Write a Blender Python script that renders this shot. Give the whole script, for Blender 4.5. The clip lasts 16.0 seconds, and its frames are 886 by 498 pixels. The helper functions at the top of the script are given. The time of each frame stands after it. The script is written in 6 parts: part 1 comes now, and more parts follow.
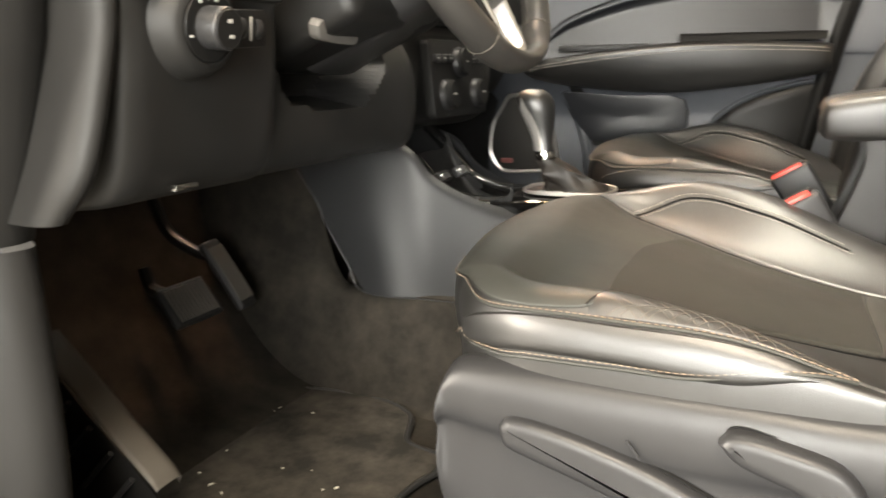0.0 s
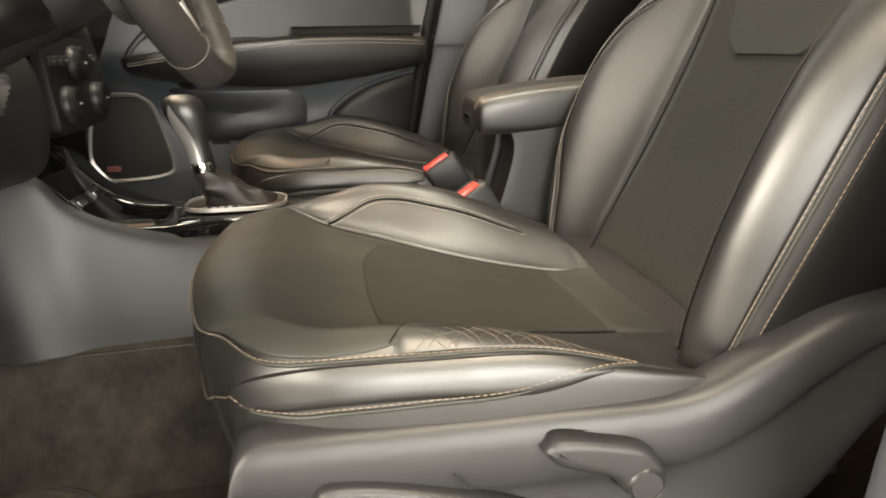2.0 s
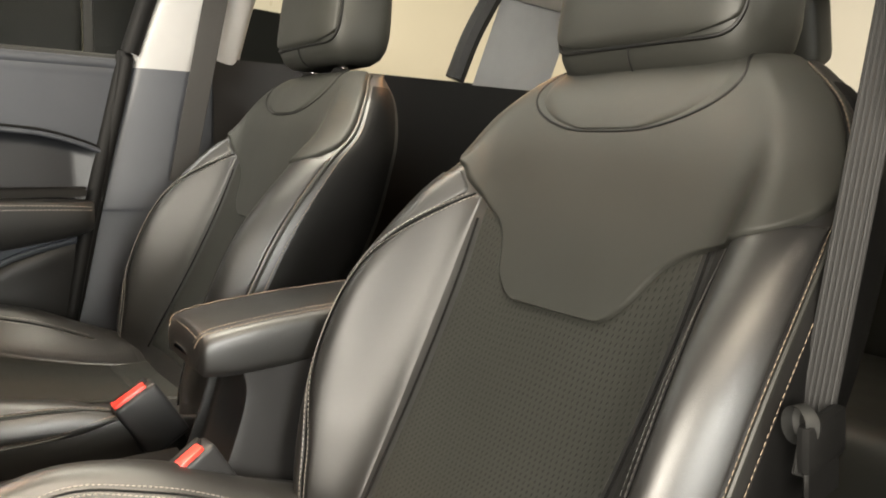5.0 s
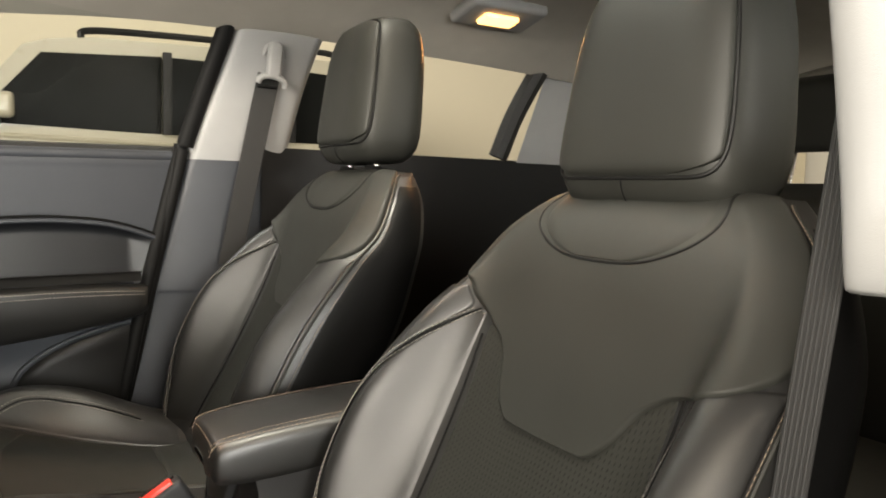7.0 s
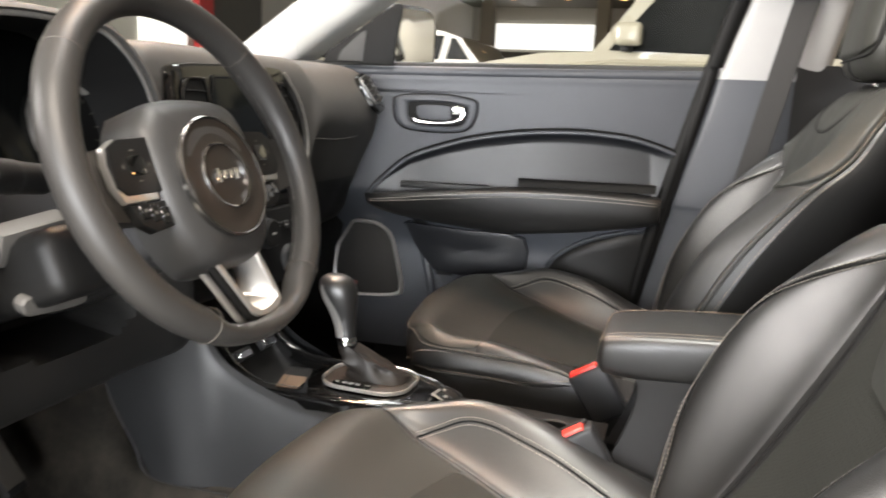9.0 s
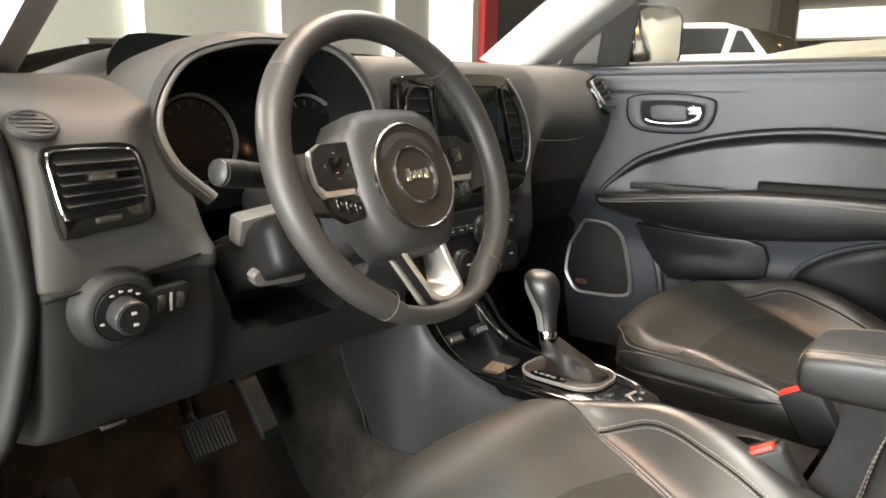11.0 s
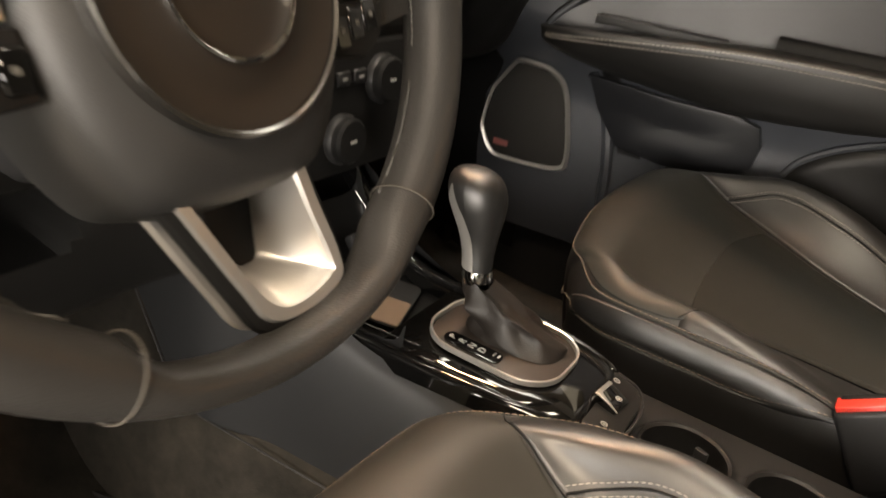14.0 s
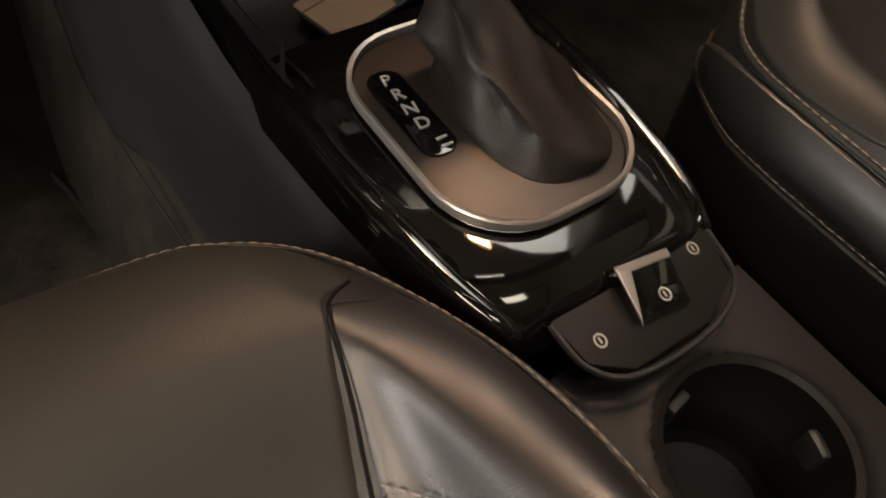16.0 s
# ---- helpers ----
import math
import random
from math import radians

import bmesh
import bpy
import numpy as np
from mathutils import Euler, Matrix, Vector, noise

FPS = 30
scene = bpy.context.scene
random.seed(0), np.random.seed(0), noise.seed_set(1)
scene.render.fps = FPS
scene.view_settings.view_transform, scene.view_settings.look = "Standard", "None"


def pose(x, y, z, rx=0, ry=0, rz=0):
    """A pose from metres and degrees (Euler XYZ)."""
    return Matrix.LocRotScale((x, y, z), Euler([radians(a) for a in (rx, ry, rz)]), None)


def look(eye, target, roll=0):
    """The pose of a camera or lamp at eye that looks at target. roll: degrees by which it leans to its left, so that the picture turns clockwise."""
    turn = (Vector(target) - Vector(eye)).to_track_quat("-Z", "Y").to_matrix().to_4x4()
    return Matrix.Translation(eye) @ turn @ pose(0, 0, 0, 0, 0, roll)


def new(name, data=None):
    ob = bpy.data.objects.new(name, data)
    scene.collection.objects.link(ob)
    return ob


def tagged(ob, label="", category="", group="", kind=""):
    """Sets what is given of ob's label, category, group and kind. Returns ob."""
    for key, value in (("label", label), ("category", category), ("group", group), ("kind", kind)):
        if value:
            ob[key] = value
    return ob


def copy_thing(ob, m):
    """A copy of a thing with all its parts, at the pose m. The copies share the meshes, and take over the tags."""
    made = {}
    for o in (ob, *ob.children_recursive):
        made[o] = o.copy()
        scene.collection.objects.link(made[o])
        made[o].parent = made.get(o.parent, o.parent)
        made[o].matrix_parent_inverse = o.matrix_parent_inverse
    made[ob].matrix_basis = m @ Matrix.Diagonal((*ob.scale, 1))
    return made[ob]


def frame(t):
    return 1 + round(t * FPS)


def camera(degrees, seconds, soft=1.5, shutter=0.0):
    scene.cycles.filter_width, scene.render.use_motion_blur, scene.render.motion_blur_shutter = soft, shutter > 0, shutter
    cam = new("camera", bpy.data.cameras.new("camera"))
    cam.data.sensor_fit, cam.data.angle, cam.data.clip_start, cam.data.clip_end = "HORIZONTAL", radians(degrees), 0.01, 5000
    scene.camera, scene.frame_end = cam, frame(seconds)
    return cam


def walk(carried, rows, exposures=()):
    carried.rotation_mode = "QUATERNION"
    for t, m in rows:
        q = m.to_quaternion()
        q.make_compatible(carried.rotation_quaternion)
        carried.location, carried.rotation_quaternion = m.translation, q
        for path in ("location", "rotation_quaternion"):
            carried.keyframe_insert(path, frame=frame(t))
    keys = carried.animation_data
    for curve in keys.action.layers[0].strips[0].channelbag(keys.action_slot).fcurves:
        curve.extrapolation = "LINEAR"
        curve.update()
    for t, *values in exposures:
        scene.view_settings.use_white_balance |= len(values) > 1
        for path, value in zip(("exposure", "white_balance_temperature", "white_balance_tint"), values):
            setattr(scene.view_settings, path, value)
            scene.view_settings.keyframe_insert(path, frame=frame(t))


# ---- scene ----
cam = camera(61.9, 16.0, 1.7, 0.4)
PATH = [
    (0, (-1.144, 0.188, 0.541), (0.614, 1.022, 0.076), -1.0),
    (0.5, (-1.14, 0.253, 0.552), (0.736, 0.723, 0.042), -1.5),
    (1, (-1.126, 0.303, 0.566), (0.793, 0.458, 0.025), -1.4),
    (1.5, (-1.113, 0.332, 0.569), (0.809, 0.251, 0.021), -1.8),
    (2, (-1.097, 0.358, 0.573), (0.81, 0.085, 0.036), -1.5),
    (2.5, (-1.065, 0.369, 0.586), (0.813, -0.087, 0.071), -1.0),
    (3, (-0.97, 0.354, 0.61), (0.861, -0.302, 0.141), -0.0),
    (3.5, (-0.898, 0.338, 0.64), (0.87, -0.497, 0.216), 0.9),
    (4, (-0.869, 0.359, 0.66), (0.832, -0.623, 0.285), 1.4),
    (4.5, (-0.859, 0.374, 0.686), (0.794, -0.705, 0.366), 1.7),
    (5, (-0.858, 0.392, 0.704), (0.765, -0.747, 0.443), 1.8),
    (5.2, (-0.859, 0.398, 0.710), (0.756, -0.757, 0.474), 1.7),
    (7.3, (-0.922, 0.306, 0.804), (0.868, -0.577, 0.677), 1.9),
    (7.5, (-0.926, 0.28, 0.807), (0.919, -0.477, 0.647), 2.5),
    (8, (-0.938, 0.184, 0.797), (1.022, -0.095, 0.513), 3.3),
    (8.5, (-0.964, 0.128, 0.807), (0.989, 0.329, 0.423), 2.9),
    (9, (-0.993, 0.065, 0.791), (0.864, 0.684, 0.383), 2.7),
    (9.5, (-1.019, 0.019, 0.789), (0.732, 0.891, 0.37), 2.0),
    (10, (-0.997, -0.042, 0.801), (0.641, 1.025, 0.376), 1.6),
    (10.2, (-0.989, -0.056, 0.802), (0.610, 1.067, 0.376), 1.6),
    (12.3, (-0.980, -0.053, 0.803), (0.466, 1.257, 0.363), 0.2),
    (12.5, (-0.959, -0.01, 0.798), (0.506, 1.272, 0.34), -0.3),
    (13, (-0.879, 0.135, 0.8), (0.678, 1.232, 0.189), -0.7),
    (13.5, (-0.742, 0.203, 0.779), (0.84, 1.121, -0.031), 1.8),
    (14, (-0.577, 0.281, 0.749), (1.002, 1.122, -0.146), 9.9),
    (14.5, (-0.43, 0.32, 0.709), (0.888, 1.071, -0.595), 18.6),
    (15, (-0.332, 0.334, 0.665), (0.809, 1.061, -0.808), 19.2),
    (15.5, (-0.245, 0.318, 0.624), (0.752, 1.049, -0.951), 16.0),
    (16, (-0.188, 0.307, 0.599), (0.612, 1.211, -1.0), 9.3),
]
EXPOSURE = [(0, 0.34, 7400, 11), (1.5, -0.16, 7700, 10), (3.5, -0.12, 7500, 11), (5, -0.06, 7400, 10), (7.5, -0.52, 7300, 11), (8.2, -0.44, 7000, 12), (9.0, 0.04, 6700, 13), (10.0, 0.25, 6900, 12), (12.5, 0.25, 6900, 9), (13.0, 0.05, 7100, 13), (13.5, -0.18, 7700, 17), (14.0, -0.42, 8000, 15), (14.5, -1.05, 8800, 22), (15.0, -1.08, 7700, 18), (16, -1.45, 7800, 18)]
walk(cam, [(t, look(eye, target, roll)) for t, eye, target, roll in PATH], EXPOSURE)

# ---- light: a showroom with ceiling panels and added daylight lamps out of view ----
world = bpy.data.worlds.new("showroom_air")
scene.world = world
world.use_nodes = True
bg = world.node_tree.nodes["Background"]
bg.inputs[0].default_value = (0.80, 0.86, 0.95, 1)
bg.inputs[1].default_value = 0.05


def area_lamp(name, eye, target, w, h, watts, color, spread=170):
    data = bpy.data.lights.new(name, "AREA")
    data.shape, data.size, data.size_y, data.energy, data.color = "RECTANGLE", w, h, watts, color
    data.spread = radians(spread)
    ob = new(name, data)
    ob.matrix_world = look(eye, target)
    return ob


# lamp added out of view on the driver's side; no glazing stands there
area_lamp("unseen_daylight", (-5.0, -0.6, 0.95), (-0.3, 0.3, 0.5), 3.4, 1.7, 215, (0.92, 0.97, 1.0), 110)
area_lamp("ceiling_light", (-2.6, -0.3, 3.3), (-0.4, 0.3, 0.4), 1.6, 1.3, 125, (1.0, 0.92, 0.80), 120)
area_lamp("ceiling_light", (-1.0, 4.4, 3.3), (0.4, 7.2, 1.0), 5.0, 1.0, 105, (0.88, 1.0, 0.91))
area_lamp("ceiling_light", (0.95, 1.65, 3.4), (0.05, 0.80, 0.8), 0.4, 0.4, 7, (1.0, 0.60, 0.35), 40)
area_lamp("ceiling_light", (13.5, 2.5, 3.4), (21.0, 3.5, 1.6), 3.0, 3.0, 95, (1.0, 0.86, 0.64), 150)
area_lamp("dome_light", (0.455, -0.55, 1.155), (0.30, -0.40, 0.8), 0.05, 0.09, 1.2, (1.0, 0.45, 0.16), 150)
# lamp added out of view, front left, for highlights on the seat bolsters
area_lamp("unseen_daylight", (-4.2, 5.6, 2.2), (-0.2, 0.0, 0.6), 5.4, 2.4, 740, (1.0, 0.985, 0.95), 120)
area_lamp("ceiling_light", (3.4, -0.6, 3.3), (4.5, -1.2, 0.8), 3.0, 2.0, 38, (1.0, 0.94, 0.80))
area_lamp("ceiling_light", (1.7, 1.6, 3.2), (0.5, 0.4, 0.7), 1.6, 1.2, 24, (0.92, 0.97, 1.0), 80)
area_lamp("ceiling_light", (0.5, -6.5, 3.3), (1.5, -9.2, 1.2), 4.0, 1.0, 115, (1.0, 0.92, 0.76))
# overhead lamp added to shine down through the roof opening
area_lamp("ceiling_light", (-0.1, 0.15, 3.35), (-0.1, 0.05, 0.5), 1.3, 1.1, 65, (1.0, 0.985, 0.94), 110)


# ---- building helpers ----
def link(name, bm, material, parent=None, label="", smooth=True, angle=40):
    me = bpy.data.meshes.new(name)
    bmesh.ops.recalc_face_normals(bm, faces=bm.faces)
    bm.to_mesh(me)
    bm.free()
    if smooth:
        me.shade_smooth()
        me.set_sharp_from_angle(angle=radians(angle))
    me.materials.append(material)
    ob = new(name, me)
    if parent is not None:
        ob.parent = parent
    if label:
        ob["label"] = label
    return ob


def part(name, bm, material, parent, label=""):
    return link(name, bm, material, parent, label)


def thing(name, label, category, group="", kind="", at=(0, 0, 0)):
    ob = new(name)
    ob.empty_display_size = 0.05
    ob.location = at
    return tagged(ob, label, category, group, kind)


def cr(p, t):
    """Catmull-Rom through the rows of p at float indices t."""
    p = np.asarray(p, float)
    t = np.clip(np.asarray(t, float), 0, len(p) - 1)
    i = np.minimum(t.astype(int), len(p) - 2)
    f = (t - i)
    f = f.reshape(f.shape + (1,) * (p.ndim - 1))
    g = lambda k: p[np.clip(i + k, 0, len(p) - 1)]
    a, b, c, d = g(-1), g(0), g(1), g(2)
    a = np.where((i == 0).reshape(f.shape), 2 * b - c, a)
    d = np.where((i == len(p) - 2).reshape(f.shape), 2 * c - b, d)
    return 0.5 * (2 * b + (c - a) * f + (2 * a - 5 * b + 4 * c - d) * f ** 2 + (3 * b - a - 3 * c + d) * f ** 3)


def curve(p, n=8):
    """A smooth line of points through p, n steps a span."""
    return cr(p, np.linspace(0, len(p) - 1, n * (len(p) - 1) + 1))


def grid_bm(pts, close_u=False, close_v=False, cap=False):
    """A bmesh from an array of rows x columns x 3."""
    pts = np.asarray(pts, float)
    r, c = pts.shape[:2]
    bm = bmesh.new()
    v = [[bm.verts.new(pts[i, j]) for j in range(c)] for i in range(r)]
    for i in range(r if close_u else r - 1):
        for j in range(c if close_v else c - 1):
            try:
                bm.faces.new((v[i][j], v[i][(j + 1) % c], v[(i + 1) % r][(j + 1) % c], v[(i + 1) % r][j]))
            except ValueError:
                pass
    if cap:
        for row in (v[0], v[-1]):
            try:
                bm.faces.new(row)
            except ValueError:
                pass
    return bm


class Sheet:
    """A smooth surface through a grid of control points, asked at float row and column indices."""

    def __init__(self, grid, flip=False):
        self.g, self.turn = np.asarray(grid, float), -1.0 if flip else 1.0

    def at(self, v, u):
        v, u = np.broadcast_arrays(np.asarray(v, float), np.asarray(u, float))
        rows, uu = cr(self.g, v.ravel()), np.clip(u.ravel(), 0, self.g.shape[1] - 1)
        i = np.minimum(uu.astype(int), self.g.shape[1] - 2)
        f, k, top = (uu - i)[:, None], np.arange(len(uu)), self.g.shape[1] - 1
        a, b, c, d = (rows[k, np.clip(i + q, 0, top)] for q in (-1, 0, 1, 2))
        a = np.where((i == 0)[:, None], 2 * b - c, a)
        d = np.where((i == top - 1)[:, None], 2 * c - b, d)
        out = 0.5 * (2 * b + (c - a) * f + (2 * a - 5 * b + 4 * c - d) * f ** 2 + (3 * b - a - 3 * c + d) * f ** 3)
        return out.reshape(v.shape + (3,))

    def normal(self, v, u, e=0.02):
        du = self.at(v, np.asarray(u) + e) - self.at(v, np.asarray(u) - e)
        dv = self.at(np.asarray(v) + e, u) - self.at(np.asarray(v) - e, u)
        n = np.cross(du, dv) * self.turn
        return n / np.maximum(np.linalg.norm(n, axis=-1, keepdims=True), 1e-9)

    def mesh(self, nv, nu):
        v = np.linspace(0, len(self.g) - 1, nv)[:, None] + np.zeros((1, nu))
        u = np.linspace(0, self.g.shape[1] - 1, nu)[None] + np.zeros((nv, 1))
        return self.at(v, u)


def puff(sheet, vs, left, right, h=0.006, rim=0.16, n=16, nv=None, sign=1, sink=0.002, end=None):
    """A padded panel on a sheet: rows vs, from column left to right at each row, raised by h inside, tucked in at its rim."""
    vs, left, right = (np.asarray(a, float) for a in (vs, left, right))
    nv = nv or max(12, 4 * len(vs))
    k = np.linspace(0, len(vs) - 1, nv)
    V, L, R = (cr(a[:, None], k)[:, 0] for a in (vs, left, right))
    s = np.linspace(0, 1, n)
    s = 0.5 - 0.5 * np.cos(np.pi * s)
    U = L[:, None] + (R - L)[:, None] * s[None]
    VV = V[:, None] + 0 * U
    base = sheet.at(VV, U)
    nor = sheet.normal(VV, U) * sign
    w = np.linspace(0, 1, nv)
    ramp = lambda q, rim: np.clip(1 - (1 - np.minimum(np.minimum(q, 1 - q) / rim, 1)) ** 2.2, 0, 1)
    lift = ramp(s, rim)[None] * ramp(w, end or rim)[:, None] * (h + sink) - sink
    return grid_bm(base + nor * lift[..., None])


def on_sheet(sheet, vs, us, lift=0.002, n=10, sign=1):
    """A smooth line on a sheet through (v, u) pairs."""
    k = np.linspace(0, len(vs) - 1, n * (len(vs) - 1) + 1)
    V = cr(np.asarray(vs, float)[:, None], k)[:, 0]
    U = cr(np.asarray(us, float)[:, None], k)[:, 0]
    return sheet.at(V, U) + sheet.normal(V, U) * sign * lift


def tube(pts, r, sides=8, closed=False, flat=1.0, cap=True):
    """A round rod along points; r may change along it."""
    pts = np.asarray(pts, float)
    n = len(pts)
    r = np.broadcast_to(np.asarray(r, float), (n,))
    tang = np.roll(pts, -1, 0) - np.roll(pts, 1, 0) if closed else np.gradient(pts, axis=0)
    tang /= np.maximum(np.linalg.norm(tang, axis=1, keepdims=True), 1e-9)
    up = np.array((0.0, 0.0, 1.0)) if abs(tang[0, 2]) < 0.9 else np.array((1.0, 0.0, 0.0))
    rows = []
    for i in range(n):
        side = np.cross(tang[i], up)
        side /= np.linalg.norm(side)
        up = np.cross(side, tang[i])
        a = np.linspace(0, 2 * np.pi, sides, endpoint=False)
        rows.append(pts[i] + r[i] * (np.cos(a)[:, None] * side + flat * np.sin(a)[:, None] * up))
    return grid_bm(rows, close_u=closed, close_v=True, cap=cap and not closed)


def stitch_bm(pts, length=0.0042, gap=0.0016, r=0.0005):
    """Thread stitches along a line of points."""
    pts = np.asarray(pts, float)
    d = np.r_[0, np.cumsum(np.linalg.norm(np.diff(pts, axis=0), axis=1))]
    at = lambda s: np.array([np.interp(s, d, pts[:, k]) for k in range(3)])
    bm = bmesh.new()
    s = 0.0
    while s + length < d[-1]:
        a, b = at(s), at(s + length)
        t = (b - a) / max(np.linalg.norm(b - a), 1e-9)
        side = np.cross(t, (0.3, 0.2, 1.0))
        side /= max(np.linalg.norm(side), 1e-9)
        up = np.cross(side, t)
        ring = []
        for c, q in ((a, 0.5), ((a + b) / 2, 1.0), (b, 0.5)):
            ring.append([bm.verts.new(c + r * q * (x * side + z * up)) for x, z in ((1, 0), (0, 1), (-1, 0), (0, -1))])
        for p, q in zip(ring, ring[1:]):
            for k in range(4):
                bm.faces.new((p[k], p[(k + 1) % 4], q[(k + 1) % 4], q[k]))
        s += length + gap
    return bm


def rbox(size, at=(0, 0, 0), bevel=0.004, seg=3, m=None):
    """A box with rounded edges."""
    bm = bmesh.new()
    bmesh.ops.create_cube(bm, size=1)
    bmesh.ops.scale(bm, vec=size, verts=bm.verts)
    if bevel:
        bmesh.ops.bevel(bm, geom=bm.edges[:], offset=min(bevel, 0.49 * min(size)), segments=seg, affect="EDGES", profile=0.6)
    if m is not None:
        bmesh.ops.transform(bm, matrix=m, verts=bm.verts)
    bmesh.ops.translate(bm, vec=at, verts=bm.verts)
    return bm


def prism(outline, depth, m=None, bevel=0.003, seg=2):
    """An outline (x, y pairs) drawn out along z by depth, front rim rounded, then placed by m."""
    bm = bmesh.new()
    bot = [bm.verts.new((x, y, 0)) for x, y in outline]
    f = bm.faces.new(bot)
    ext = bmesh.ops.extrude_face_region(bm, geom=[f])
    top = [e for e in ext["geom"] if isinstance(e, bmesh.types.BMVert)]
    bmesh.ops.translate(bm, vec=(0, 0, depth), verts=top)
    bm.normal_update()
    if bevel:
        tops = set(top)
        edges = [e for e in bm.edges if e.verts[0] in tops and e.verts[1] in tops]
        bmesh.ops.bevel(bm, geom=edges, offset=bevel, segments=seg, affect="EDGES", profile=0.6)
    if m is not None:
        bmesh.ops.transform(bm, matrix=m, verts=bm.verts)
    return bm


def rounded(w, h, r, n=5):
    """Outline of a rounded rectangle about the origin."""
    out = []
    for cx, cy, a0 in ((w / 2 - r, h / 2 - r, 0), (-w / 2 + r, h / 2 - r, 90), (-w / 2 + r, -h / 2 + r, 180), (w / 2 - r, -h / 2 + r, 270)):
        for k in range(n + 1):
            a = radians(a0 + 90 * k / n)
            out.append((cx + r * math.cos(a), cy + r * math.sin(a)))
    return out


def ring_bm(outline, inner, depth, m=None):
    """A flat frame between two outlines of equal count, drawn out by depth."""
    o, i = np.array(outline), np.array(inner)
    z = lambda a, d: np.c_[a, np.full(len(a), d)]
    bm = grid_bm(np.array([z(i, 0), z(i, depth), z(i * 0.3 + o * 0.7, depth * 1.15), z(o, depth), z(o, 0)]), close_v=True)
    if m is not None:
        bmesh.ops.transform(bm, matrix=m, verts=bm.verts)
    return bm


def lathe(profile, n=32, m=None):
    """A turned body: (radius, height) pairs round z."""
    a = np.linspace(0, 2 * np.pi, n, endpoint=False)
    rows = [[(r * math.cos(x), r * math.sin(x), z) for x in a] for r, z in profile]
    bm = grid_bm(rows, close_v=True)
    bmesh.ops.remove_doubles(bm, verts=bm.verts, dist=1e-6)
    if m is not None:
        bmesh.ops.transform(bm, matrix=m, verts=bm.verts)
    return bm


def join(*bms):
    out = bmesh.new()
    for b in bms:
        me = bpy.data.meshes.new("tmp")
        b.to_mesh(me)
        b.free()
        out.from_mesh(me)
        bpy.data.meshes.remove(me)
    return out


def frame_m(o, x, y):
    """A pose with its origin, its x axis and its rough y axis."""
    x, y = Vector(x).normalized(), Vector(y)
    z = x.cross(y).normalized()
    y = z.cross(x)
    m = Matrix((x, y, z)).transposed().to_4x4()
    m.translation = Vector(o)
    return m


def text_bm(body, size, m, depth=0.0004):
    cu = bpy.data.curves.new("letters", "FONT")
    cu.body, cu.size, cu.extrude, cu.align_x, cu.align_y = body, size, depth, "CENTER", "CENTER"
    ob = new("letters", cu)
    me = bpy.data.meshes.new_from_object(ob)
    bm = bmesh.new()
    bm.from_mesh(me)
    bpy.data.objects.remove(ob)
    bpy.data.curves.remove(cu)
    bpy.data.meshes.remove(me)
    bmesh.ops.transform(bm, matrix=m, verts=bm.verts)
    return bm


# ---- materials ----
def mat(name, color, rough=0.5, metal=0.0, grain=0.0, grain_scale=900.0, var=0.12, var_scale=14.0, coat=0.0, spec=0.5, kind="noise", rough_var=0.08, sheen=0.0):
    m = bpy.data.materials.new(name)
    m.use_nodes = True
    nt = m.node_tree
    n, l = nt.nodes, nt.links
    b = n["Principled BSDF"]
    b.inputs["Metallic"].default_value = metal
    b.inputs["Specular IOR Level"].default_value = spec
    b.inputs["Coat Weight"].default_value = coat
    b.inputs["Coat Roughness"].default_value = 0.04
    b.inputs["Sheen Weight"].default_value = sheen
    tc = n.new("ShaderNodeTexCoord")
    big = n.new("ShaderNodeTexNoise")
    big.inputs["Scale"].default_value = var_scale
    big.inputs["Detail"].default_value = 6
    l.new(tc.outputs["Object"], big.inputs["Vector"])
    mix = n.new("ShaderNodeMix")
    mix.data_type = "RGBA"
    c = np.array(color)
    mix.inputs[6].default_value = (*(c * (1 - var)), 1)
    mix.inputs[7].default_value = (*np.minimum(c * (1 + var), 1), 1)
    l.new(big.outputs[0], mix.inputs[0])
    l.new(mix.outputs[2], b.inputs["Base Color"])
    rr = n.new("ShaderNodeMapRange")
    rr.inputs[3].default_value, rr.inputs[4].default_value = max(rough - rough_var, 0.02), min(rough + rough_var, 1)
    l.new(big.outputs[0], rr.inputs[0])
    l.new(rr.outputs[0], b.inputs["Roughness"])
    if grain:
        if kind == "leather":
            t = n.new("ShaderNodeTexVoronoi")
            t.feature = "SMOOTH_F1"
            out = t.outputs["Distance"]
        else:
            t = n.new("ShaderNodeTexNoise")
            t.inputs["Detail"].default_value = 3
            out = t.outputs[0]
        t.inputs["Scale"].default_value = grain_scale
        l.new(tc.outputs["Object"], t.inputs["Vector"])
        bump = n.new("ShaderNodeBump")
        bump.inputs["Strength"].default_value = grain
        bump.inputs["Distance"].default_value = 0.0006
        l.new(out, bump.inputs["Height"])
        if kind == "leather":
            soft = n.new("ShaderNodeTexNoise")
            soft.inputs["Scale"].default_value = 38
            soft.inputs["Detail"].default_value = 4
            l.new(tc.outputs["Object"], soft.inputs["Vector"])
            b2 = n.new("ShaderNodeBump")
            b2.inputs["Strength"].default_value = 0.11
            b2.inputs["Distance"].default_value = 0.0022
            l.new(soft.outputs[0], b2.inputs["Height"])
            l.new(bump.outputs[0], b2.inputs["Normal"])
            bump = b2
        l.new(bump.outputs[0], b.inputs["Normal"])
    return m


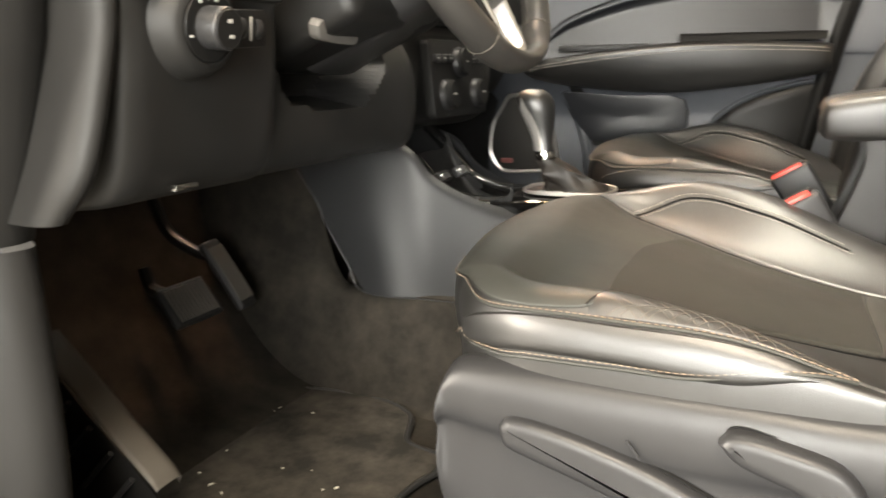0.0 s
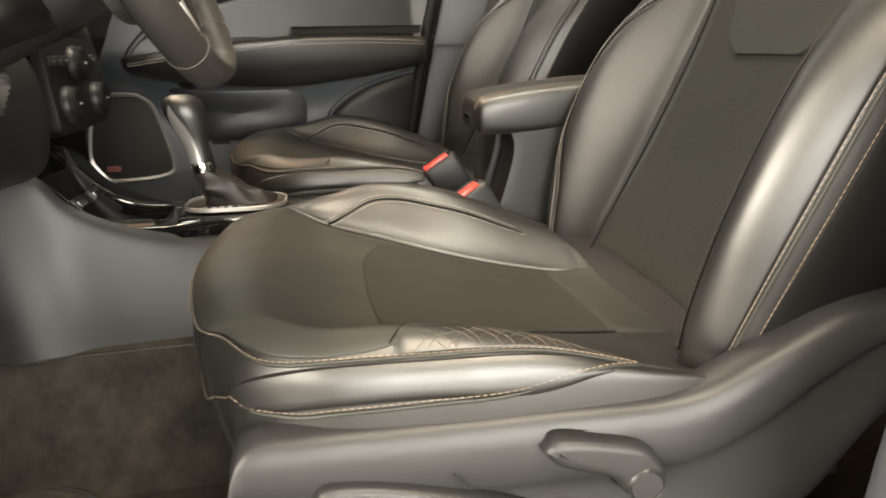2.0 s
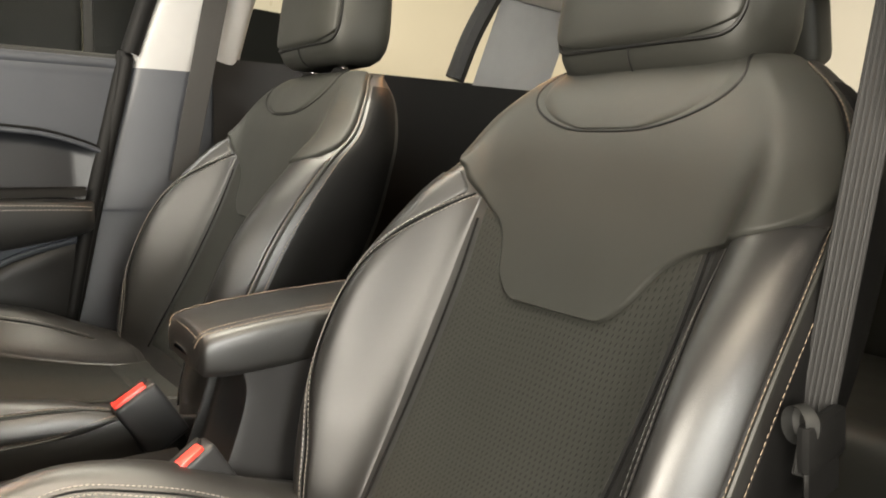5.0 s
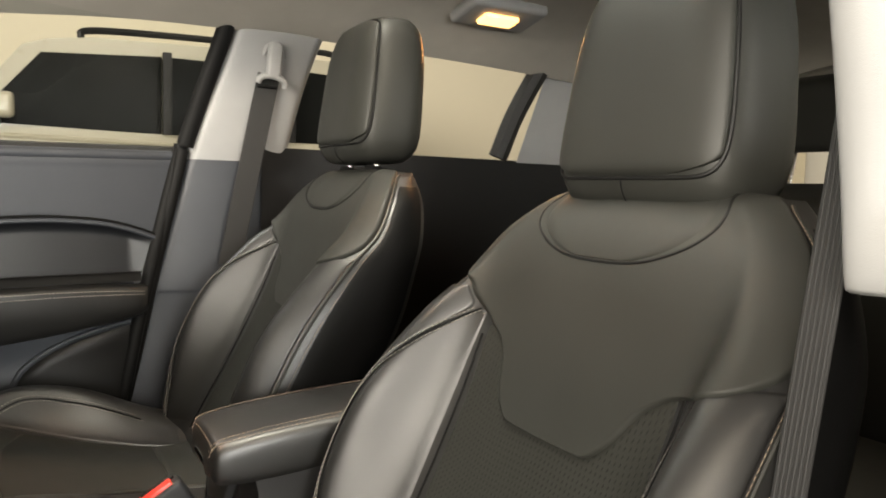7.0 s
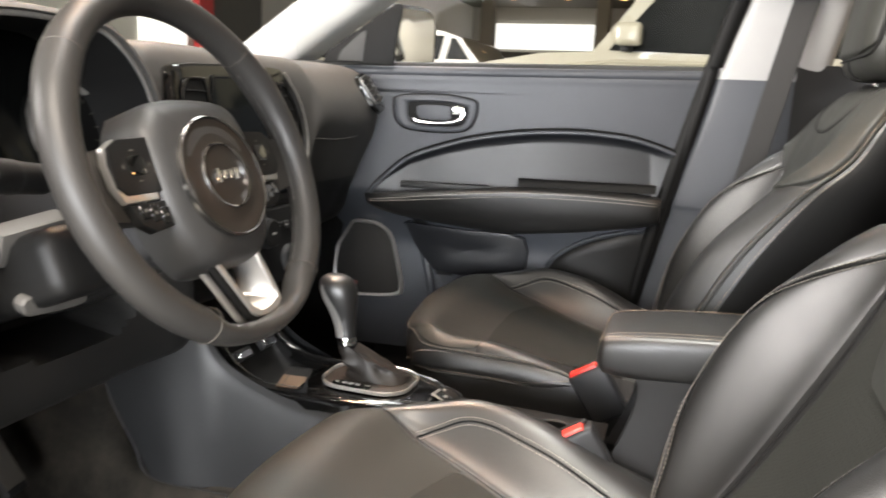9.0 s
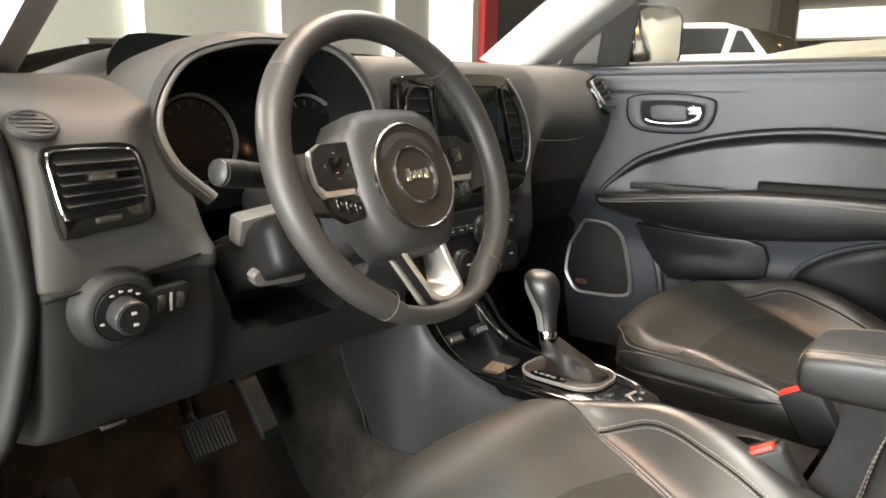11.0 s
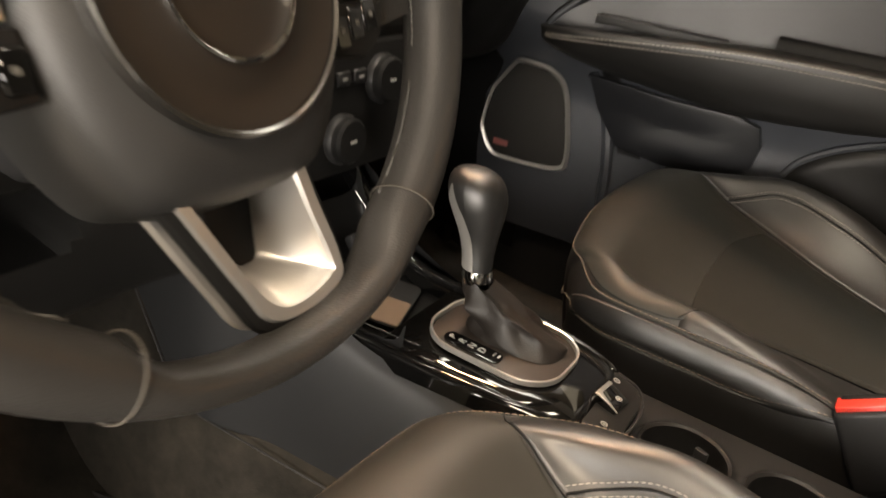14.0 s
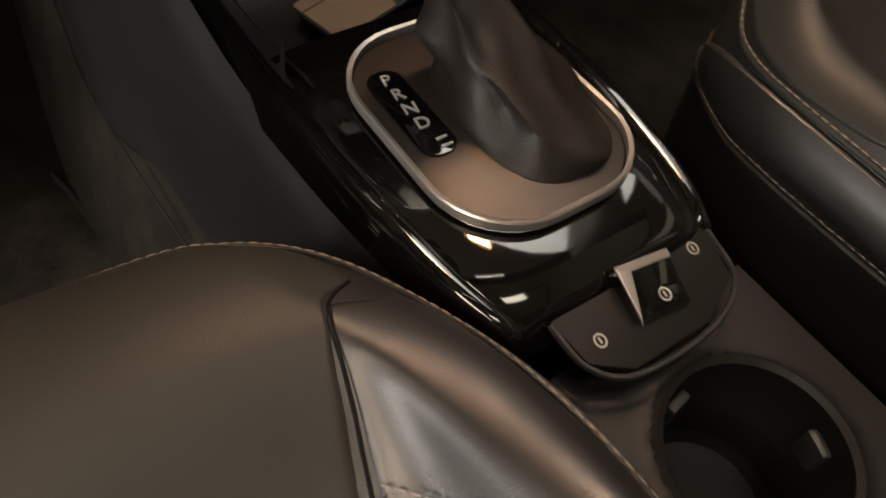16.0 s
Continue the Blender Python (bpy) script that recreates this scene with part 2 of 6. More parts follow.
def perforated(name, color, rough, pitch=0.0042):
    """Leather with a diagonal field of small punched holes."""
    m = mat(name, color, rough, grain=0.25, grain_scale=1100, kind="leather", spec=0.22)
    nt = m.node_tree
    n, l = nt.nodes, nt.links
    b = n["Principled BSDF"]
    tc = n.new("ShaderNodeTexCoord")
    mp = n.new("ShaderNodeMapping")
    mp.inputs["Rotation"].default_value = (0, radians(20), radians(45))
    mp.inputs["Scale"].default_value = (1 / pitch,) * 3
    l.new(tc.outputs["Object"], mp.inputs["Vector"])
    fr = n.new("ShaderNodeVectorMath")
    fr.operation = "FRACTION"
    l.new(mp.outputs[0], fr.inputs[0])
    sub = n.new("ShaderNodeVectorMath")
    sub.operation = "SUBTRACT"
    sub.inputs[1].default_value = (0.5, 0.5, 0.5)
    l.new(fr.outputs[0], sub.inputs[0])
    mul = n.new("ShaderNodeVectorMath")
    mul.operation = "MULTIPLY"
    mul.inputs[1].default_value = (1, 1, 0)
    l.new(sub.outputs[0], mul.inputs[0])
    ln = n.new("ShaderNodeVectorMath")
    ln.operation = "LENGTH"
    l.new(mul.outputs[0], ln.inputs[0])
    st = n.new("ShaderNodeMapRange")
    st.inputs[1].default_value, st.inputs[2].default_value = 0.16, 0.26
    l.new(ln.outputs["Value"], st.inputs[0])
    old = b.inputs["Base Color"].links[0].from_socket
    mx = n.new("ShaderNodeMix")
    mx.data_type = "RGBA"
    mx.inputs[6].default_value = (0.009, 0.009, 0.008, 1)
    l.new(st.outputs[0], mx.inputs[0])
    l.new(old, mx.inputs[7])
    l.new(mx.outputs[2], b.inputs["Base Color"])
    bump = n.new("ShaderNodeBump")
    bump.inputs["Strength"].default_value, bump.inputs["Distance"].default_value = 0.3, 0.001
    l.new(st.outputs[0], bump.inputs["Height"])
    prev = b.inputs["Normal"].links[0].from_socket
    l.new(prev, bump.inputs["Normal"])
    l.new(bump.outputs[0], b.inputs["Normal"])
    return m


def glow(name, color, strength):
    m = bpy.data.materials.new(name)
    m.use_nodes = True
    b = m.node_tree.nodes["Principled BSDF"]
    b.inputs["Base Color"].default_value = (*color, 1)
    b.inputs["Emission Color"].default_value = (*color, 1)
    b.inputs["Emission Strength"].default_value = strength
    return m


def glass(name, color, rough=0.0, alpha=0.15):
    m = bpy.data.materials.new(name)
    m.use_nodes = True
    n, l = m.node_tree.nodes, m.node_tree.links
    n.remove(n["Principled BSDF"])
    gl, tr, mx = n.new("ShaderNodeBsdfGlossy"), n.new("ShaderNodeBsdfTransparent"), n.new("ShaderNodeMixShader")
    gl.inputs["Roughness"].default_value = 0.02
    tr.inputs[0].default_value = (*color, 1)
    mx.inputs[0].default_value = alpha
    l.new(tr.outputs[0], mx.inputs[1])
    l.new(gl.outputs[0], mx.inputs[2])
    l.new(mx.outputs[0], n["Material Output"].inputs[0])
    return m


LEATHER = mat("black_leather", (0.011, 0.0108, 0.0105), 0.41, grain=0.16, grain_scale=1300, kind="leather", spec=0.95)
BOOT = mat("boot_leather", (0.013, 0.0105, 0.009), 0.52, grain=0.3, grain_scale=700, kind="leather", spec=0.42)
LEATHER_MATT = mat("black_leather_matt", (0.029, 0.0297, 0.0264), 0.47, grain=0.16, grain_scale=1400, kind="leather", spec=0.36)
PERF = perforated("perforated_leather", (0.026, 0.0264, 0.0230), 0.58)
RIM_LEATHER = mat("wheel_leather", (0.036, 0.034, 0.032), 0.43, grain=0.3, grain_scale=1000, kind="leather", spec=0.5)
THREAD = mat("tan_thread", (0.25, 0.19, 0.14), 0.7)
THREAD_GREY = mat("grey_thread", (0.26, 0.24, 0.215), 0.6)
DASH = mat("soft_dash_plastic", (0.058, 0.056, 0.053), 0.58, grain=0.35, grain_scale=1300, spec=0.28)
KNEE = mat("charcoal_and_shaded_plastic", (0.0145, 0.0143, 0.014), 0.52, grain=0.35, grain_scale=1300, spec=0.32)
HARD = mat("hard_grey_plastic", (0.023, 0.023, 0.024), 0.36, grain=0.25, grain_scale=1500, spec=0.38)
HUBBROWN = mat("satin_brown_plastic", (0.022, 0.018, 0.015), 0.45, grain=0.1, grain_scale=1300, spec=0.32)
AIRBAG = mat("airbag_skin", (0.036, 0.0355, 0.035), 0.42, grain=0.3, grain_scale=1300, spec=0.55)
TRIM_DARK = mat("dark_trim_plastic", (0.024, 0.0245, 0.024), 0.50, grain=0.3, grain_scale=1400, spec=0.35)
SMOKED = mat("smoked_metal", (0.34, 0.33, 0.315), 0.24, metal=1.0, rough_var=0.05)
DULL = mat("dull_silver", (0.24, 0.24, 0.235), 0.50, metal=0.7, rough_var=0.05)
DOORSKIN = mat("door_plastic", (0.041, 0.045, 0.053), 0.45, grain=0.3, grain_scale=1300, spec=0.42)
BLACK = mat("black_plastic", (0.010, 0.010, 0.010), 0.45, grain=0.15, grain_scale=1200, spec=0.25)
GLOSS = mat("piano_black", (0.004, 0.004, 0.004), 0.06, coat=0.6, rough_var=0.03)
SILVER = mat("satin_silver", (0.56, 0.545, 0.52), 0.34, metal=0.75, rough_var=0.05)
CHROME = mat("chrome", (0.85, 0.85, 0.85), 0.08, metal=1.0, rough_var=0.03)
SCREEN = mat("screen_glass", (0.005, 0.006, 0.006), 0.12, spec=0.22, rough_var=0.04)
CARPET = mat("dark_carpet", (0.014, 0.0128, 0.0112), 0.95, grain=1.0, grain_scale=500, var=0.45, var_scale=7, spec=0.1)


def dusty(m, dust, scale, low, high):
    """Lays uneven pale dust over a material's base colour."""
    n, l = m.node_tree.nodes, m.node_tree.links
    b = n["Principled BSDF"]
    tc, no, ra, mx = n.new("ShaderNodeTexCoord"), n.new("ShaderNodeTexNoise"), n.new("ShaderNodeMapRange"), n.new("ShaderNodeMix")
    no.inputs["Scale"].default_value, no.inputs["Detail"].default_value, no.inputs["Roughness"].default_value = scale, 9, 0.68
    ra.inputs[1].default_value, ra.inputs[2].default_value = low, high
    mx.data_type = "RGBA"
    mx.inputs[7].default_value = (*dust, 1)
    l.new(tc.outputs["Object"], no.inputs["Vector"])
    l.new(no.outputs[0], ra.inputs[0])
    l.new(ra.outputs[0], mx.inputs[0])
    l.new(b.inputs["Base Color"].links[0].from_socket, mx.inputs[6])
    l.new(mx.outputs[2], b.inputs["Base Color"])
    return m


MATCARPET = mat("floor_mat_carpet", (0.024, 0.0225, 0.0205), 0.95, grain=1.0, grain_scale=450, var=0.5, var_scale=6, spec=0.1)
dusty(CARPET, (0.044, 0.038, 0.031), 13, 0.36, 0.80)
dusty(MATCARPET, (0.090, 0.081, 0.069), 15, 0.38, 0.82)
PALEGREY = mat("pale_grey_plastic", (0.10, 0.096, 0.09), 0.5, grain=0.2, grain_scale=1300)
RUBBER = mat("rubber", (0.012, 0.012, 0.012), 0.6, grain=0.3, grain_scale=800)
BADGE = mat("dull_red_badge", (0.24, 0.075, 0.07), 0.5)
RED = mat("red_plastic", (0.75, 0.045, 0.03), 0.35)
HEADLINER = mat("headliner_cloth", (0.50, 0.47, 0.42), 0.9, grain=0.5, grain_scale=900)
PILLAR = mat("light_pillar_plastic", (0.31, 0.312, 0.312), 0.5, grain=0.3, grain_scale=1300)
WEB = mat("belt_webbing", (0.017, 0.017, 0.017), 0.65, grain=0.6, grain_scale=600)
FLANK = mat("dark_grey_plastic", (0.017, 0.0175, 0.0185), 0.42, grain=0.2, grain_scale=1500, spec=0.42)
DUSTY = mat("dusty_grey_plastic", (0.070, 0.062, 0.052), 0.6, grain=0.3, grain_scale=600, var=0.3)
# matt black for seams and seals, and for shade put in as colour
MATTBLACK = mat("matt_black", (0.007, 0.007, 0.007), 0.55, grain=0.2, grain_scale=1200, spec=0.12)
WHITE = mat("white_print", (0.42, 0.42, 0.40), 0.5)
BRONZE = mat("satin_bronze_plastic", (0.045, 0.038, 0.033), 0.38, metal=0.4, grain=0.15, grain_scale=1400)
SPEAKER = mat("speaker_cloth", (0.012, 0.011, 0.010), 0.8, grain=0.8, grain_scale=900)
MESHGREY = mat("grey_felt", (0.10, 0.095, 0.085), 0.9, grain=0.5)
DOORINSERT = mat("door_insert_leather", (0.010, 0.0108, 0.013), 0.40, grain=0.2, grain_scale=1300, kind="leather", spec=0.5)
SUVGLASS = mat("dark_car_glass", (0.006, 0.0065, 0.006), 0.25, spec=0.06, rough_var=0.03)
GLASS = glass("window_glass", (0.93, 0.95, 0.93), alpha=0.05)

# ---- showroom round the car ----
FLOOR_TILE = mat("polished_floor", (0.32, 0.305, 0.275), 0.22, grain=0.05, grain_scale=60, var=0.08, var_scale=2)
WALL = mat("showroom_wall", (0.74, 0.72, 0.66), 0.7, grain=0.1, grain_scale=300, var=0.04, var_scale=1)
CREAM = mat("cream_paint", (0.66, 0.60, 0.46), 0.6, var=0.04, var_scale=1)
CEIL = mat("ceiling_paint", (0.16, 0.14, 0.11), 0.8, var=0.1, var_scale=2)
SUVPAINT = mat("white_car_paint", (0.36, 0.335, 0.26), 0.3, coat=0.8, var=0.02)
DAYLIGHT = glow("daylight_opening", (1.0, 1.0, 0.97), 1.3)
LAMPGLOW = glow("lamp_glow", (1.0, 0.55, 0.20), 5)
REDPAINT = mat("red_paint", (0.70, 0.05, 0.05), 0.4)
GZ = -0.42  # showroom floor under the car's own floor


def slab(name, size, at, material, label, kind="structure", category="wall"):
    ob = link(name, rbox(size, (0, 0, 0), .01, 1), material)
    ob.location = at
    return tagged(ob, label, category, kind=kind)


slab("floor", (30, 20, .1), (7, 0, GZ - .05), FLOOR_TILE, "polished pale showroom floor", category="floor")
slab("ceiling", (30, 20, .1), (7, 0, 3.55), CEIL, "dark showroom ceiling with warm lamps", category="ceiling")
slab("wall_front", (30, .2, 4.0), (7, 7.2, 1.55), WALL, "pale smooth showroom front wall")
WALLDARK = mat("grey_low_bounce_wall", (0.40, 0.38, 0.34), 0.7, grain=0.1, grain_scale=300, var=0.05, var_scale=1)
slab("wall_back", (30, .2, 4.0), (7, -9.2, 1.55), WALL, "plain pale showroom wall")
# left wall is out of view, darkened to cut light bounced into the cabin
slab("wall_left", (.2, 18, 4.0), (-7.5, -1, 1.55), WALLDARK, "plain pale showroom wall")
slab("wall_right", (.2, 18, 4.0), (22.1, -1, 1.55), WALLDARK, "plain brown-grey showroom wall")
slab("cream_wall", (.3, 9.6, 4.0), (5.7, -4.12, 1.5), CREAM, "cream painted wall behind the parked car")

# ---- front seats: drawn about their own middle, at the driver's fore-aft place ----
def mirrored_rows(rows):
    """Rows of six (x, y, z) from the edge to the middle, completed to eleven columns."""
    return [[(-x, y, z) for x, y, z in r] + [(x, y, z) for x, y, z in reversed(r[:-1])] for r in rows]


def cushion_sheet():
    #        y     mid z   seam         crest        edge         band          foot
    table = [(-.06, .275, (.09, .283), (.17, .288), (.222, .283), (.243, .273), .245),
             (.03, .285, (.100, .294), (.190, .306), (.242, .300), (.254, .290), .250),
             (.115, .300, (.122, .311), (.208, .335), (.252, .320), (.263, .304), .256),
             (.21, .320, (.152, .333), (.224, .372), (.256, .348), (.267, .310), .260),
             (.30, .336, (.182, .348), (.234, .390), (.257, .354), (.267, .313), .260),
             (.38, .352, (.188, .354), (.228, .380), (.255, .352), (.264, .312), .257),
             (.445, .369, (.172, .3695), (.216, .371), (.246, .345), (.252, .306), .246),
             (.497, .362, (.158, .361), (.199, .356), (.230, .332), (.233, .298), .228),
             (.511, .334, (.145, .332), (.182, .326), (.210, .310), (.217, .290), .214),
             (.505, .272, (.150, .272), (.175, .270), (.195, .264), (.210, .258), .208),
             (.487, .195, (.150, .195), (.175, .195), (.195, .195), (.206, .195), .204)]
    rows = []
    for k, (y, zc, s, c, e, b, foot) in enumerate(table):
        pull = 0.055 * max(0, (k - 4) / 6)
        yy = lambda x: y - pull * (x / 0.24) ** 4
        pts = [(foot, yy(foot), min(.20, b[1] - .02)), (b[0], yy(b[0]), b[1]), (e[0], yy(e[0]), e[1]), (c[0], yy(c[0]), c[1]), (s[0], yy(s[0]), s[1]), (0, y, zc)]
        rows.append(pts)
    grid = mirrored_rows(rows)
    for r, k, e, c in zip(grid, (0, .014, .030, .028, .026, .016, .004, 0, 0, 0, 0), (0, 0, .001, .0036, .005, .003, .001, 0, 0, 0, 0), (0, .006, .012, .014, .010, .004, 0, 0, 0, 0, 0)):
        r[3] = (r[3][0], r[3][1], r[3][2] - k)
        r[2] = (r[2][0], r[2][1], r[2][2] - e)
        r[4] = (r[4][0], r[4][1], r[4][2] - c)
        r[5] = (r[5][0], r[5][1], r[5][2] - .5 * c)
    for r, dx, dz in zip(grid, (0, 0, .006, .012, .012, .004, 0, 0, 0, 0, 0), (0, .010, .021, .027, .022, .009, 0, 0, 0, 0, 0)):
        r[6] = (r[6][0] - dx, r[6][1], r[6][2] - dz)
    for k, dx, dz in ((4, .002, .003), (5, 0, .005), (6, 0, .003)):
        x, y, z = grid[k][7]
        grid[k][7] = (x + dx, y, z - dz)
    for k, up in ((1, .005), (2, .010), (3, .015), (4, .018), (5, .015), (6, .008), (7, .003)):
        for j, s in ((8, 1), (9, .9)):
            x, y, z = grid[k][j]
            grid[k][j] = (x + .3 * up * s, y, z + up * s)
    for k, r in enumerate(grid):
        if k >= 6:
            for j in range(5):
                r[j] = (r[j][0], r[j][1] - .036 * min(1, (abs(r[j][0]) / .2) ** 2) * min(1, (k - 5) / 2), r[j][2])
    return Sheet(grid)


def back_sheet():
    #        z    mid y    seam          crest         edge          side          rear
    table = [(.27, .045, (.135, .008), (.190, .026), (.222, .010), (.230, -.05), -.10),
             (.35, .000, (.138, .010), (.205, .066), (.243, .034), (.250, -.05), -.11),
             (.45, -.060, (.146, .012), (.220, .100), (.258, .056), (.262, -.05), -.11),
             (.555, -.112, (.153, .010), (.222, .102), (.262, .056), (.265, -.05), -.11),
             (.645, -.146, (.157, .006), (.214, .058), (.256, .022), (.262, -.05), -.105),
             (.712, -.168, (.155, .001), (.202, .016), (.242, -.010), (.248, -.05), -.10),
             (.760, -.190, (.140, -.003), (.178, -.002), (.214, -.022), (.220, -.05), -.09),
             (.790, -.214, (.114, -.008), (.142, -.012), (.168, -.030), (.174, -.05), -.075),
             (.799, -.245, (.100, -.010), (.124, -.014), (.146, -.026), (.150, -.036), -.045)]
    rows = []
    for z, y, s, c, e, side, rear in table:
        drop = lambda x: z - 0.018 * max(0, (x - .13) / .12) * (1 if z > .7 else 0)
        rows.append([(side[0] - .03, y + rear, drop(side[0])), (side[0], y + side[1], drop(side[0])), (e[0], y + e[1], drop(e[0])),
                     (c[0], y + c[1], drop(c[0])), (s[0], y + s[1], z), (0, y, z)])
    return Sheet(mirrored_rows(rows), flip=True)


def headrest_rows(z0=.791, z1=1.05, w=.126, y=-.255, d=.060):
    rows = []
    for q in np.linspace(0, 1, 15):
        k = .5 - .5 * math.cos(math.pi * q)
        z = z0 + (z1 - z0) * k
        e = max(0, 1 - abs(2 * k - 1) ** (4 if k > .5 else 6)) ** .45
        ww = (w + .004 * (1 - k) - .024 * k * k) * (.66 + .34 * e)
        dd = (d + .008 * (1 - k)) * (.36 + .64 * e)
        ring = []
        for a in np.linspace(0, 2 * np.pi, 48, endpoint=False):
            c, n = math.cos(a), math.sin(a)
            ring.append((ww * math.copysign(abs(c) ** 0.45, c), y - .10 * (z - z0) + dd * math.copysign(abs(n) ** 0.6, n), z))
        rows.append(ring)
    return rows


def build_seat(name, label):
    seat = thing(name, label, "car seat", "front seats")
    cs, bs = cushion_sheet(), back_sheet()
    # cushion
    body = part("cushion", grid_bm(cs.mesh(91, 121)), LEATHER, seat)
    part("front_panel", puff(cs, [4.0, 4.3, 5.0, 5.5, 5.8, 6.1, 6.4, 6.9, 7.25, 7.5], [3.3, 2.32, 2.1, 2.12, 2.15, 2.22, 2.35, 2.7, 3.3, 3.95], [6.0, 6.02, 6.08, 6.28, 6.53, 6.93, 7.5, 7.35, 6.75, 6.05], .0014, .02, 60, 70), LEATHER_MATT, body)
    part("insert", puff(cs, [1.88, 1.95, 2.5, 3.2, 3.8, 4.10, 4.25, 4.38, 4.44], [4.0, 3.97, 3.96, 3.9, 3.65, 3.35, 3.7, 4.25, 4.6], [6.0, 5.99, 5.98, 5.98, 5.98, 5.94, 5.7, 5.4, 5.15], .0042, .05, 40, 60, end=.03), PERF, body, "dark perforated leather insert")
    part("rear_panel", puff(cs, [.7, 1.1, 1.5, 1.86], [3.7, 3.8, 3.9, 3.97], [6.3, 6.2, 6.1, 6.0], .0030, .05, 30, 16, end=.10), LEATHER_MATT, body)
    part("bolster", puff(cs, [1.7, 2.2, 2.8, 3.4, 3.8, 4.1, 4.35], [2.06] * 7, [3.98, 3.96, 3.94, 3.86, 3.6, 3.15, 2.4], .0022, .05, 60, 120, sink=.0015, end=.12), LEATHER, body)
    in_v, in_u = [1.2, 2, 3, 4, 4.9, 5.4, 5.8, 6.1, 6.32], [6.0, 6.0, 6.0, 6.02, 6.08, 6.25, 6.55, 6.95, 7.4]
    part("bolster", puff(cs, in_v[:-1], [u + .02 for u in in_u[:-1]], [7.94] * 8, .0014, .03, 60, 120, sink=.0012, end=.05), LEATHER, body)
    for a, b in ((1.05, 1.95), (8.05, 8.95)):
        part("side_band", puff(cs, [2.3, 3, 4, 5, 6, 7, 8], [a + (.45 if a < 5 else 0)] + [a] * 6, [b] + [b] * 5 + [b - (0 if a < 5 else .0)], .003, .14, 14, 40), LEATHER, body)
    mir = lambda u: [10 - x for x in u]
    up_v, up_u = [2.2, 3, 4, 5, 5.8, 6.45, 6.95, 7.3, 7.55, 7.7], [2.0, 2, 2, 2, 2.03, 2.2, 2.6, 3.2, 4.0, 5]
    lo_v, lo_u = [2.2, 2.6, 3.2, 4, 5, 6, 7.2, 8.2, 8.7, 8.85], [1.95, 1.5, 1.1, 1.02, 1, 1.02, 1.25, 2.1, 3.3, 5]
    for v, u in ((up_v, up_u), (lo_v, lo_u)):
        for uu in (u, mir(u)):
            part("stitching", stitch_bm(on_sheet(cs, v, [x + (.06 if x < 5 else -.06) * (1 if x != 5 else 0) for x in uu], .0028)), THREAD, body, "tan contrast stitching")
            part("seam", tube(on_sheet(cs, v, uu, .0012), .0016, 6), LEATHER_MATT, body)
    dv, du = [4.95, 4.88, 4.66, 4.25, 3.8, 3.3, 2.7, 2.0], [6.10, 6.17, 6.38, 6.62, 6.70, 6.70, 6.70, 6.66]
    for off in (-.05, .05):
        part("stitching", stitch_bm(on_sheet(cs, [x - off * 1.1 for x in dv], [x - off for x in du], .0042), .0038, .0014, .0006), THREAD_GREY, body)
    part("seam", tube(on_sheet(cs, dv, du, .0026), .0013, 6), MATTBLACK, body)
    part("seam", tube(on_sheet(cs, in_v, in_u, -.0002), .0010, 6), MATTBLACK, body)
    part("seam", tube(on_sheet(cs, [1.8, 2.5, 3.2, 3.8, 4.1, 4.35], [3.99, 3.96, 3.90, 3.63, 3.2, 2.35], .0006), .0014, 6), MATTBLACK, body)
    part("cushion_base", rbox((.40, .44, .10), (0, .22, .16), .02), BLACK, seat)
    for x in (-.2, .2):
        part("seat_rail", rbox((.04, .52, .045), (x, .16, .065), .006), HARD, seat)
        for y in (-.06, .38):
            part("rail_foot", rbox((.045, .06, .05), (x, y, .030), .006), HARD, seat)
    # backrest
    back = part("backrest", grid_bm(bs.mesh(61, 81)), LEATHER, seat)
    rear = []
    for v in np.linspace(0, 8, 25):
        a, b = bs.at(v, 0.0), bs.at(v, 10.0)
        rear.append([a + (b - a) * k + np.array((0, -.022 * math.sin(math.pi * k), 0)) for k in np.linspace(0, 1, 15)])
    part("back_shell", grid_bm(rear), BLACK, seat)
    part("insert", puff(bs, [.5, 1, 1.8, 2.6, 3.2, 3.7, 4.0], [4.03] * 7, [5.97] * 7, .0016, .05, 30, 40), PERF, back, "dark perforated leather insert")
    st_v = [.5, 1.2, 1.65, 2.2, 2.75, 3.25, 3.65, 3.95, 4.15]
    st_in = [6.88, 6.9, 7.0, 7.2, 7.25, 7.12, 6.8, 6.45, 6.14]
    st_out = [3.0, 3.0, 3.02, 3.04, 3.05, 3.12, 3.3, 3.55, 3.8]
    part("bolster", puff(bs, st_v, [6.03] * 9, [u - .02 for u in st_in], .0017, .12, 30, 50, end=.06), LEATHER, back)
    part("bolster", puff(bs, st_v, [u + .02 for u in st_out], [3.97] * 9, .0017, .12, 30, 50, end=.06), LEATHER, back)
    part("bolster_strip", puff(bs, st_v[:-1] + [4.2, 4.45, 4.62], [u + .03 for u in st_in[:-1]] + [6.25, 6.45, 6.66], [7.94] * 11, .0024, .06, 26, 50, end=.05), LEATHER, back)
    part("bolster_strip", puff(bs, st_v[:-1] + [4.1, 4.25], [2.06] * 10, [u - .03 for u in st_out[:-1]] + [2.85, 2.4], .0024, .06, 26, 50, end=.05), LEATHER, back)
    # leather sides coloured near-black to stand in for the shade on them
    for a, b in ((.1, 1.86), (8.14, 9.9)):
        part("side_panel", puff(bs, [.1, 1, 2, 3, 4, 5, 6, 6.8], [a] * 8, [b] * 8, .0012, .08, 12, 40), MATTBLACK, back, "seatback side blackened for shade")
